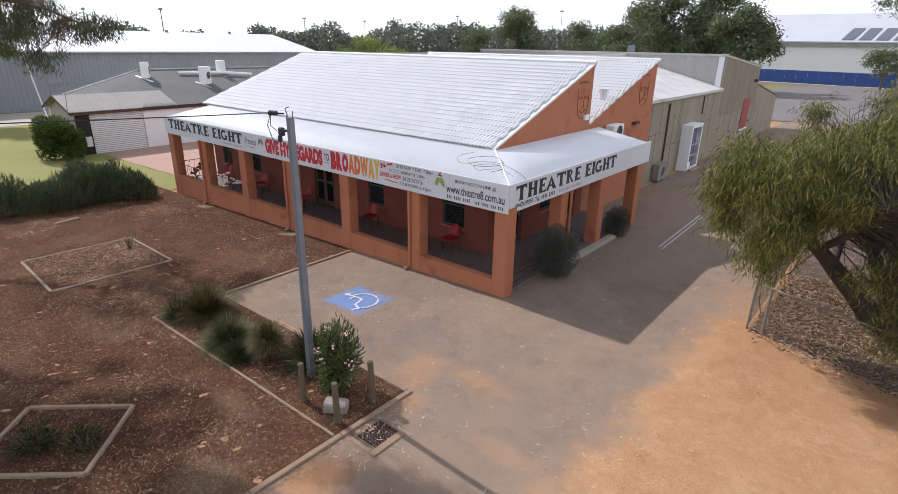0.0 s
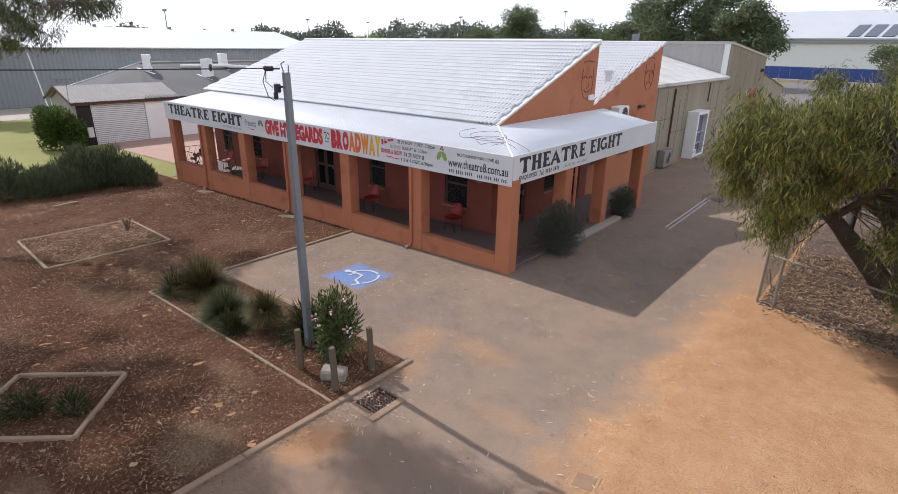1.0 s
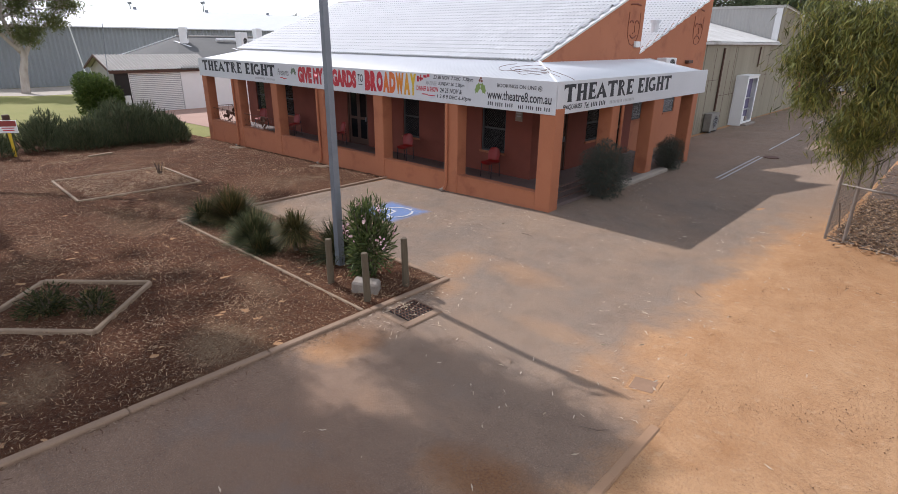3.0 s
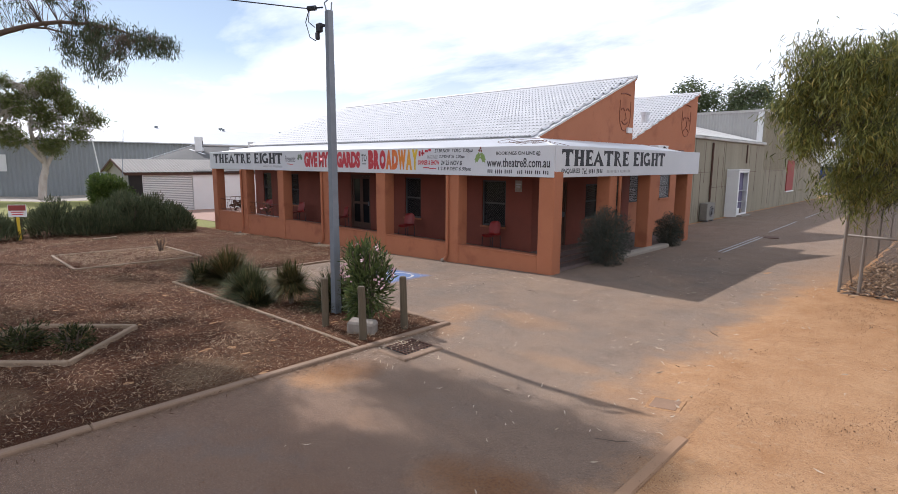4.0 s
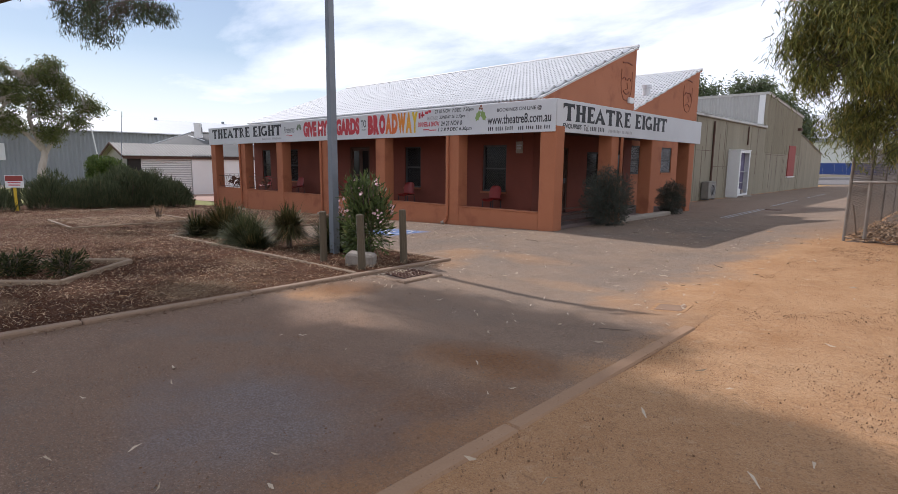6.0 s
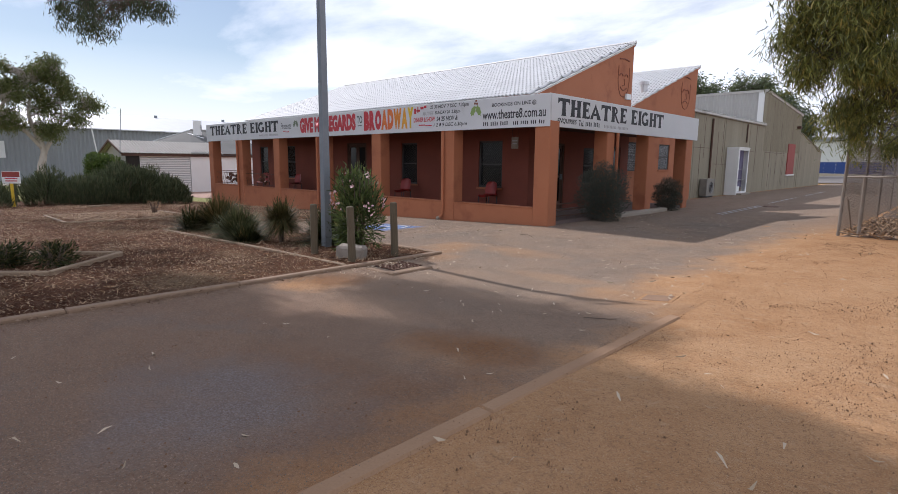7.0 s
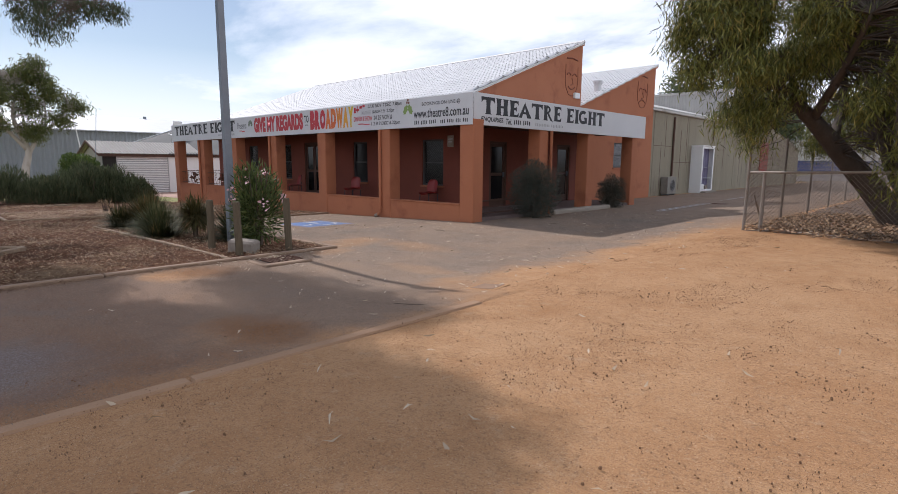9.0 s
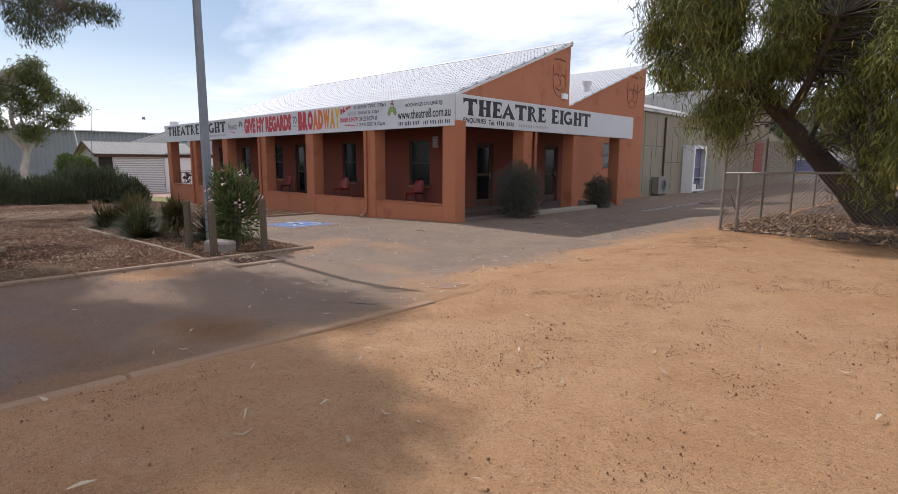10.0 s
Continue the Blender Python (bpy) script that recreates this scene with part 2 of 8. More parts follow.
M_GREENBUSH = leaf_mat("bright_bush_leaf", (0.035, 0.06, 0.015), (0.095, 0.14, 0.03), (0.13, 0.15, 0.045))
M_TUFT = leaf_mat("strap_leaf", (0.022, 0.028, 0.012), (0.062, 0.066, 0.026), (0.20, 0.14, 0.06), 0.08, 0.08)
M_GRASSY = leaf_mat("grassy_leaf", (0.040, 0.048, 0.022), (0.12, 0.128, 0.058), (0.24, 0.19, 0.10), 0.08, 0.08)
M_SPIKY = leaf_mat("brown_strap_leaf", (0.045, 0.042, 0.018), (0.125, 0.108, 0.042), (0.22, 0.13, 0.06), 0.08, 0.08)
M_PETAL = mat("pink_petal", (0.70, 0.44, 0.45), 0.6, bump=0.0)
M_LITTER = leaf_mat("dry_leaf", (0.34, 0.21, 0.12), (0.50, 0.35, 0.22), (0.20, 0.10, 0.06), 0.05, 0.1)
M_LITTERPALE = leaf_mat("bleached_leaf", (0.40, 0.30, 0.20), (0.60, 0.49, 0.37), (0.28, 0.17, 0.10), 0.1, 0.1)
M_LITTERDARK = leaf_mat("dark_dry_leaf", (0.11, 0.062, 0.038), (0.24, 0.155, 0.10), (0.36, 0.27, 0.20), 0.05, 0.1)
M_LAWN = mat("dry_lawn", (0.20, 0.205, 0.04), 0.95, (0.26, 0.235, 0.065), 0.5, 0.8, 40, 0.3, 0.4)
M_PAVE = mat("pink_paving", (0.40, 0.25, 0.19), 0.9, (0.34, 0.2, 0.15), 1, 0.7, 20, 0.2, 0.2)
M_BLUEFENCE = mat("blue_fence_sheet", (0.015, 0.05, 0.22), 0.6, (0.012, 0.04, 0.18), 0.2, 0.6, 5, 0.1, 0.0)
M_SOLAR = mat("solar_cell", (0.10, 0.11, 0.14), 0.3, bump=0.0)
M_BROWNTRIM = mat("brown_trim", (0.10, 0.05, 0.035), 0.8)
M_LINE = mat("white_line_paint", (0.54, 0.55, 0.56), 0.85, (0.5, 0.5, 0.5), 4, 0.7, 60, 0.2, 0.1)
M_MULCHBARK = mat("leaf_mulch", (0.11, 0.072, 0.052), 0.95, (0.20, 0.14, 0.105), 4, 0.9, 50, 0.5, 0.8, bump_scale=22)
M_VFLOOR = mat("dark_floor_paint", (0.17, 0.125, 0.115), 0.7, (0.13, 0.092, 0.085), 2, 0.7, 40, 0.15, 0.1)
M_YARD = mat("pale_yard", (0.165, 0.145, 0.138), 0.95, (0.135, 0.12, 0.112), 0.2, 0.8, 8, 0.15, 0.1)
M_CLOD = mat("brown_clod", (0.235, 0.125, 0.062), 0.95, (0.15, 0.08, 0.045), 8, 0.9, 90, 0.3, 0.0)
M_CHIP = mat("dark_chip", (0.10, 0.085, 0.075), 0.9, (0.26, 0.21, 0.17), 30, 1.0, 90, 0.2, 0.0)
M_STONEBROWN = mat("brown_pebble", (0.36, 0.20, 0.105), 0.95, (0.24, 0.125, 0.065), 20, 0.8, 90, 0.2, 0.0)


# sand drifts on the seal: place, half widths, depth of colour
DRIFTS = [(0.7, -4.2, 0.5, 0.9, 0.8), (1.85, -3.7, 0.9, 0.5, 0.6), (1.6, -7.75, 0.55, 0.5, 1.15), (3.0, -8.1, 0.9, 0.3, 0.4), (4.75, -8.35, 0.9, 0.6, 0.7), (3.5, -5.1, 1.1, 0.3, 0.5), (4.9, -5.5, 0.8, 0.7, 0.9), (1.3, -5.2, 0.35, 0.5, 0.7), (-5.4, -4.3, 1.1, 0.5, 0.35)]


# brown earth washed over the seal, and pale places with sun patches painted on the mulch
WASHES = [(1.55, -7.35, 0.45, 0.45, 0.8), (4.75, -8.15, 0.75, 0.38, 0.85), (4.4, -9.3, 1.0, 0.35, 0.35), (5.3, -9.6, 0.5, 1.3, 0.45)]
SUN_PALES = [(0.3, -8.75, 0.85, 0.5, 1.1), (-0.45, -10.9, 0.6, 0.4, 0.8), (-7.0, -7.7, 1.4, 0.6, 0.4), (-1.2, -7.4, 0.8, 0.3, 0.6), (-8.4, -3.0, 1.2, 1.0, 0.35)]


def ground_mat(name, kind, paint=False):
    """Earth, bitumen and mulch share one sandy earth colour, so that they run into one another where sand has drifted."""
    m = bpy.data.materials.new(name)
    m.use_nodes = True
    n, l = m.node_tree.nodes, m.node_tree.links
    b = n["Principled BSDF"]
    geo = n.new("ShaderNodeNewGeometry")
    pos = geo.outputs["Position"]
    xyz = n.new("ShaderNodeSeparateXYZ")
    l.new(pos, xyz.inputs[0])

    def ns(sc, detail=6, rgh=0.6, dist=0.0):
        t = n.new("ShaderNodeTexNoise")
        for k, v in (("Scale", sc), ("Detail", detail), ("Roughness", rgh), ("Distortion", dist)):
            t.inputs[k].default_value = v
        l.new(pos, t.inputs["Vector"])
        return t.outputs["Fac"]

    def rng(f, lo, hi, a=0.0, c=1.0):
        r = n.new("ShaderNodeMapRange")
        for k, v in zip(("From Min", "From Max", "To Min", "To Max"), (lo, hi, a, c)):
            r.inputs[k].default_value = v
        l.new(f, r.inputs["Value"])
        return r.outputs["Result"]

    def mx(f, a, c):
        x = n.new("ShaderNodeMix")
        x.data_type = "RGBA"
        l.new(f, x.inputs["Factor"])
        for key, v in (("A", a), ("B", c)):
            if isinstance(v, tuple):
                x.inputs[key].default_value = (*v, 1)
            else:
                l.new(v, x.inputs[key])
        return x.outputs["Result"]

    def ma(op, a, c):
        x = n.new("ShaderNodeMath")
        x.operation = op
        for i, v in enumerate((a, c)):
            if isinstance(v, (int, float)):
                x.inputs[i].default_value = v
            else:
                l.new(v, x.inputs[i])
        return x.outputs[0]

    def drift(cx_, cy_, rx_, ry_, deep):
        px_ = ma("POWER", ma("ABSOLUTE", ma("DIVIDE", ma("SUBTRACT", xyz.outputs["X"], cx_), rx_), 0.0), 2.0)
        py_ = ma("POWER", ma("ABSOLUTE", ma("DIVIDE", ma("SUBTRACT", xyz.outputs["Y"], cy_), ry_), 0.0), 2.0)
        q_ = ma("ADD", ma("ADD", px_, py_), ma("MULTIPLY", ma("SUBTRACT", ns(1.3, 6, 0.65), 0.5), 3.0))
        return rng(q_, 1.5, -0.2, 0.0, deep)

    sand = mx(rng(ns(0.35), 0.3, 0.7), (0.445, 0.24, 0.118), (0.515, 0.31, 0.168))
    sand = mx(rng(ns(2.2, 8, 0.7), 0.42, 0.75, 0, 0.6), sand, (0.33, 0.16, 0.07))
    sand = mx(rng(ns(1.0, 8, 0.72, 0.9), 0.5, 0.68, 0, 0.5), sand, (0.36, 0.175, 0.075))
    sand = mx(rng(ns(30, 5, 0.75), 0.52, 0.70, 0, 0.7), sand, (0.20, 0.115, 0.07))
    sand = mx(rng(ns(9, 4), 0.58, 0.75, 0, 0.5), sand, (0.52, 0.36, 0.23))
    sand = mx(rng(ns(70, 3, 0.8), 0.56, 0.66, 0, 0.5), sand, (0.16, 0.085, 0.05))
    sand = mx(rng(ns(95, 3, 0.8), 0.57, 0.66, 0, 0.7), sand, (0.60, 0.42, 0.27))
    sand = mx(rng(ns(150, 2, 0.8), 0.56, 0.64, 0, 0.6), sand, (0.14, 0.075, 0.045))
    fine = ns(150, 3, 0.7)
    height = ma("ADD", ma("MULTIPLY", fine, 0.5), ns(24, 5, 0.7))
    col = sand
    rough = 0.95
    strength, depth = 0.9, 0.02
    if kind == "bitumen":
        tar = mx(rng(ns(0.5), 0.35, 0.65), (0.195, 0.150, 0.117), (0.25, 0.195, 0.148))
        tar = mx(rng(ns(190, 2, 0.8), 0.45, 0.75, 0, 0.6), tar, (0.30, 0.27, 0.24))
        tar = mx(rng(ns(120, 2, 0.8), 0.55, 0.8, 0, 0.7), tar, (0.06, 0.055, 0.055))
        # browner and darker to the south, part own tone, part painted gum shade, with blue-grey patches
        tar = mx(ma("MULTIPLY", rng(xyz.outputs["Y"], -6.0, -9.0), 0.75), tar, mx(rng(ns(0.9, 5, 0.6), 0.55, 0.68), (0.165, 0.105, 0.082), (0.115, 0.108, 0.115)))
        tar = mx(rng(ns(1.6, 7, 0.7), 0.48, 0.72, 0, 0.5), tar, (0.10, 0.075, 0.065))
        clots = ns(48, 4, 0.8)
        tar = mx(rng(clots, 0.54, 0.61, 0, 0.7), tar, (0.06, 0.045, 0.04))
        tar = mx(rng(ns(66, 3, 0.8), 0.55, 0.62, 0, 0.6), tar, (0.44, 0.32, 0.25))
        grit = ns(260, 2, 0.8)
        tar = mx(rng(grit, 0.56, 0.68, 0, 0.55), tar, (0.34, 0.28, 0.24))
        tar = mx(rng(grit, 0.42, 0.30, 0, 0.6), tar, (0.05, 0.045, 0.045))
        # washed blue-grey stone where the wheels turn
        bx_ = ma("POWER", ma("ABSOLUTE", ma("DIVIDE", ma("SUBTRACT", xyz.outputs["X"], 4.25), 1.0), 0.0), 2.0)
        by_ = ma("POWER", ma("ABSOLUTE", ma("DIVIDE", ma("SUBTRACT", xyz.outputs["Y"], -10.0), 0.75), 0.0), 2.0)
        wash = ma("ADD", ma("ADD", bx_, by_), ma("MULTIPLY", ma("SUBTRACT", ns(1.5, 6, 0.7), 0.5), 3.5))
        tar = mx(rng(wash, 1.4, 0.0, 0.0, 0.75), tar, mx(rng(ns(70, 3, 0.8), 0.45, 0.6), (0.10, 0.102, 0.118), (0.25, 0.245, 0.26)))
        # sand lying on the seal: along the east edge, in the dip by the drain, and in patches
        edge = ma("ADD", rng(xyz.outputs["X"], 3.9, 5.5, -0.35, 0.80), ma("MULTIPLY", ma("SUBTRACT", ns(0.8, 6, 0.62), 0.5), 1.5))
        south = rng(xyz.outputs["Y"], -6.6, -5.2, 0.0, 1.0)
        north = rng(xyz.outputs["Y"], 1.5, 6.0, 1.0, 0.1)
        edge = ma("MULTIPLY", ma("MULTIPLY", edge, south), north)
        patch = rng(ns(0.33, 7, 0.62, 0.4), 0.56, 0.74, 0, 0.35)
        film = ma("MULTIPLY", rng(ns(0.45, 8, 0.7), 0.35, 0.8, 0, 0.38), rng(xyz.outputs["Y"], 2.0, 12.0, 1.0, 0.3))
        low_edge = ma("ADD", rng(xyz.outputs["X"], 4.5, 5.75, -0.30, 0.5), ma("MULTIPLY", ma("SUBTRACT", ns(1.1, 6, 0.65), 0.5), 1.5))
        mask = ma("MAXIMUM", ma("MAXIMUM", rng(edge, -0.12, 0.50), patch), ma("MAXIMUM", film, rng(low_edge, 0.0, 0.5, 0.0, 0.85)))
        # drifts that lie where water leaves them: by the island, the drain and the low south edge
        for cx_, cy_, rx_, ry_, deep in DRIFTS:
            mask = ma("MAXIMUM", mask, drift(cx_, cy_, rx_, ry_, deep * 0.85))
        col = mx(mask, tar, sand)
        # dark red-brown earth washed down over the seal
        for cx_, cy_, rx_, ry_, deep in WASHES:
            col = mx(drift(cx_, cy_, rx_, ry_, deep), col, mx(rng(ns(40, 5, 0.8), 0.45, 0.65), (0.235, 0.115, 0.055), (0.12, 0.06, 0.034)))
        if paint:
            # sprayed blue square with feathered, worn edges
            wide_ = ma("MAXIMUM", ma("ABSOLUTE", ma("DIVIDE", ma("SUBTRACT", xyz.outputs["X"], -3.08), 0.74), 0.0), ma("ABSOLUTE", ma("DIVIDE", ma("SUBTRACT", xyz.outputs["Y"], -2.65), 0.64), 0.0))
            worn = ma("ADD", wide_, ma("MULTIPLY", ma("SUBTRACT", ns(6, 6, 0.75), 0.5), 0.55))
            blue = ma("MULTIPLY", rng(worn, 1.12, 0.78), rng(ns(45, 4, 0.8), 0.66, 0.5, 0.35, 0.92))
            col = mx(blue, col, (0.15, 0.245, 0.47))
        rough, strength = 0.95, 0.75
    elif kind == "mulch":
        red = mx(rng(ns(0.5, 6, 0.65), 0.35, 0.65), (0.102, 0.041, 0.022), (0.172, 0.078, 0.043))
        red = mx(rng(ns(7, 6, 0.75), 0.48, 0.7, 0, 0.85), red, (0.05, 0.025, 0.018))
        red = mx(rng(ns(55, 4, 0.8), 0.53, 0.62, 0, 0.7), red, (0.035, 0.018, 0.013))
        red = mx(rng(ns(34, 5, 0.8), 0.56, 0.70, 0, 0.8), red, (0.28, 0.185, 0.12))
        red = mx(rng(ns(85, 3, 0.8), 0.59, 0.67, 0, 0.8), red, (0.36, 0.26, 0.17))
        pale = ma("MULTIPLY", rng(ns(0.42, 6, 0.65, 0.3), 0.52, 0.66, 0.0, 0.45), rng(ns(18, 5, 0.8), 0.42, 0.6, 0.1, 1.0))
        grain_ = rng(ns(26, 5, 0.8), 0.40, 0.60, 0.25, 1.0)
        # pale mulch that also carries patches of sunlight in its colour
        for cx_, cy_, rx_, ry_, deep in SUN_PALES:
            pale = ma("MAXIMUM", pale, ma("MULTIPLY", drift(cx_, cy_, rx_, ry_, deep), grain_))
        col = mx(ma("MULTIPLY", pale, 0.75), red, (0.40, 0.29, 0.18))
        strength, depth = 1.0, 0.06
    elif kind == "land":
        # wide land: drive earth near by, dry grass far off
        far = rng(ns(0.02), 0.3, 0.7)
        grass = mx(far, (0.20, 0.18, 0.07), (0.14, 0.15, 0.05))
        grass = mx(rng(ns(0.8, 6), 0.4, 0.7, 0, 0.6), grass, (0.26, 0.21, 0.11))
        d = n.new("ShaderNodeVectorMath")
        d.operation = "LENGTH"
        l.new(pos, d.inputs[0])
        k = ma("ADD", rng(d.outputs["Value"], 42, 60), ma("SUBTRACT", ns(0.08), 0.5))
        col = mx(rng(k, 0.3, 0.7), sand, grass)
    l.new(col, b.inputs["Base Color"])
    b.inputs["Roughness"].default_value = rough
    b.inputs["Specular IOR Level"].default_value = 0.08
    bp = n.new("ShaderNodeBump")
    bp.inputs["Strength"].default_value, bp.inputs["Distance"].default_value = strength, depth
    l.new(height, bp.inputs["Height"])
    l.new(bp.outputs[0], b.inputs["Normal"])
    return m


M_LAND = ground_mat("sandy_earth", "land")
M_BITUMEN = ground_mat("worn_bitumen", "bitumen")
M_MULCH = ground_mat("red_mulch", "mulch")
M_BLUEMARK = ground_mat("worn_blue_paint", "bitumen", True)

# ---- helpers for building ----


GROUND_X = np.array([0.0, 1.5, 3.0, 3.8, 4.4, 5.0, 5.6, 7.0, 10.0, 20.0, 60.0])
GROUND_Z = np.array([0.0, -0.005, -0.015, -0.008, 0.025, 0.075, 0.128, 0.18, 0.24, 0.36, 0.6])


def gz(x, y=0.0):
    """The height of the ground: it falls gently to the west, more so along the theatre, dips along the drive and rises to the earth on the east."""
    if x < 0:
        return (0.020 + 0.010 * min(max((y + 6.0) / 5.5, 0.0), 1.0)) * 45 * math.tanh(x / 45)
    return float(np.interp(x, GROUND_X, GROUND_Z))


class Shape:
    """A mesh in the making."""

    def __init__(self):
        self.v, self.f = [], []

    def add(self, verts, faces):
        k = len(self.v)
        self.v += [tuple(p) for p in verts]
        self.f += [tuple(i + k for i in f) for f in faces]
        return self

    def box(self, x0, x1, y0, y1, z0, z1, m=None):
        p = [Vector((x, y, z)) for z in (z0, z1) for y in (y0, y1) for x in (x0, x1)]
        if m:
            p = [m @ q for q in p]
        return self.add(p, [(0, 2, 3, 1), (4, 5, 7, 6), (0, 1, 5, 4), (2, 6, 7, 3), (0, 4, 6, 2), (1, 3, 7, 5)])

    def soft(self, x0, x1, y0, y1, z0, z1, r=0.015, m=None):
        """A box with chamfered edges."""
        r = min(r, (x1 - x0) / 3, (y1 - y0) / 3, (z1 - z0) / 3)
        c, h = ((x0 + x1) / 2, (y0 + y1) / 2, (z0 + z1) / 2), ((x1 - x0) / 2, (y1 - y0) / 2, (z1 - z0) / 2)
        p, ids = [], {}
        for sx in (-1, 1):
            for sy in (-1, 1):
                for sz in (-1, 1):
                    s = (sx, sy, sz)
                    for a in range(3):
                        q = Vector([c[i] + s[i] * (h[i] if i == a else h[i] - r) for i in range(3)])
                        ids[(s, a)] = len(p)
                        p.append(m @ q if m else q)
        f = []

        def face(keys):
            f.append(tuple(ids[k] for k in keys))
        for a in range(3):
            b, d = (a + 1) % 3, (a + 2) % 3
            for sa in (-1, 1):
                ring = []
                for sb, sd in ((-1, -1), (1, -1), (1, 1), (-1, 1)):
                    s = [0, 0, 0]
                    s[a], s[b], s[d] = sa, sb, sd
                    ring.append((tuple(s), a))
                face(ring if sa > 0 else ring[::-1])
            for sb in (-1, 1):
                for sd in (-1, 1):
                    k = []
                    for sa, ax in ((-1, b), (1, b), (1, d), (-1, d)):
                        s = [0, 0, 0]
                        s[a], s[b], s[d] = sa, sb, sd
                        k.append((tuple(s), ax))
                    face(k if sb * sd < 0 else k[::-1])
        for sx in (-1, 1):
            for sy in (-1, 1):
                for sz in (-1, 1):
                    k = [((sx, sy, sz), a) for a in range(3)]
                    face(k if sx * sy * sz > 0 else k[::-1])
        return self.add(p, f)

    def prism(self, outline, axis, a, b):
        """An outline (in the two other axes, in order) carried from a to b along an axis."""
        n = len(outline)

        def put(u, v, w):
            q = [u, v]
            q.insert("xyz".index(axis), w)
            return q
        p = [put(u, v, a) for u, v in outline] + [put(u, v, b) for u, v in outline]
        return self.add(p, [tuple(range(n))[::-1], tuple(range(n, 2 * n))] + [(i, (i + 1) % n, n + (i + 1) % n, n + i) for i in range(n)])

    def tube(self, pts, radii, sides=8, caps=True):
        pts = [Vector(p) for p in pts]
        if not isinstance(radii, (list, tuple)):
            radii = [radii] * len(pts)
        k, rings = len(self.v), []
        ref = Vector((0.31, 0.17, 0.93))
        for i, p in enumerate(pts):
            d = (pts[min(i + 1, len(pts) - 1)] - pts[max(i - 1, 0)]).normalized()
            if abs(d.dot(ref)) > 0.97:
                ref = Vector((1, 0, 0))
            u = d.cross(ref).normalized()
            w2 = d.cross(u)
            rings.append([p + (u * math.cos(2 * math.pi * j / sides) + w2 * math.sin(2 * math.pi * j / sides)) * radii[i] for j in range(sides)])
        v = [q for r in rings for q in r]
        f = [(i * sides + j, i * sides + (j + 1) % sides, (i + 1) * sides + (j + 1) % sides, (i + 1) * sides + j) for i in range(len(pts) - 1) for j in range(sides)]
        if caps:
            f += [tuple(range(sides))[::-1], tuple(range((len(pts) - 1) * sides, len(pts) * sides))]
        return self.add(v, f)

    def mesh(self, name, smooth=False):
        me = bpy.data.meshes.new(name)
        me.from_pydata(self.v, [], self.f)
        if smooth:
            me.polygons.foreach_set("use_smooth", [True] * len(me.polygons))
        me.update()
        return me


def part(name, shape, material, parent=None, label="", smooth=False):
    """One mesh object, under a thing or a part where one is given."""
    me = shape if isinstance(shape, bpy.types.Mesh) else shape.mesh(name, smooth)
    if material and not me.materials:
        me.materials.append(material)
    ob = new(name, me)
    if parent:
        ob.parent = parent
        ob.matrix_parent_inverse = parent.matrix_basis.inverted()
    return tagged(ob, label)


def thing(name, label, category, x=0.0, y=0.0, z=0.0, group="", kind=""):
    """A top-level thing: an Empty at its base."""
    ob = new(name)
    ob.empty_display_size = 0.2
    ob.matrix_basis = Matrix.Translation((x, y, z))
    return tagged(ob, label, category, group, kind)


def leaves(name, centres, dirs, length, width, material, parent=None, bend=0.25, seed=1, label="", lying=False):
    """Many blades, each of two bent quads; dirs are the ways in which they point."""
    r = np.random.default_rng(seed)
    c, d = np.asarray(centres, float), np.asarray(dirs, float)
    n = len(c)
    d = d / (np.linalg.norm(d, axis=1, keepdims=True) + 1e-9)
    side = np.cross(d, np.array([0, 0, 1.0]) + 0.35 * r.normal(size=(n, 3)) if lying else r.normal(size=(n, 3)))
    side /= np.linalg.norm(side, axis=1, keepdims=True) + 1e-9
    up_ = np.cross(side, d)
    L = length * r.uniform(0.65, 1.3, (n, 1))
    W = width * r.uniform(0.7, 1.25, (n, 1))
    off = up_ * L * bend * r.uniform(-1, 1, (n, 1))
    v = np.stack([c - side * W * 0.15, c + side * W * 0.15, c + d * L * 0.5 + side * W * 0.5 + off, c + d * L * 0.5 - side * W * 0.5 + off,
                  c + d * L + side * W * 0.08, c + d * L - side * W * 0.08], 1).reshape(-1, 3)
    k = np.arange(n)[:, None] * 6
    f = np.concatenate([k + [0, 1, 2, 3], k + [3, 2, 4, 5]], 1).reshape(-1, 4)
    me = bpy.data.meshes.new(name)
    me.vertices.add(len(v))
    me.vertices.foreach_set("co", v.astype(np.float32).ravel())
    me.loops.add(f.size)
    me.loops.foreach_set("vertex_index", f.astype(np.int32).ravel())
    me.polygons.add(len(f))
    me.polygons.foreach_set("loop_start", (np.arange(len(f)) * 4).astype(np.int32))
    me.update(calc_edges=True)
    return part(name, me, material, parent, label)


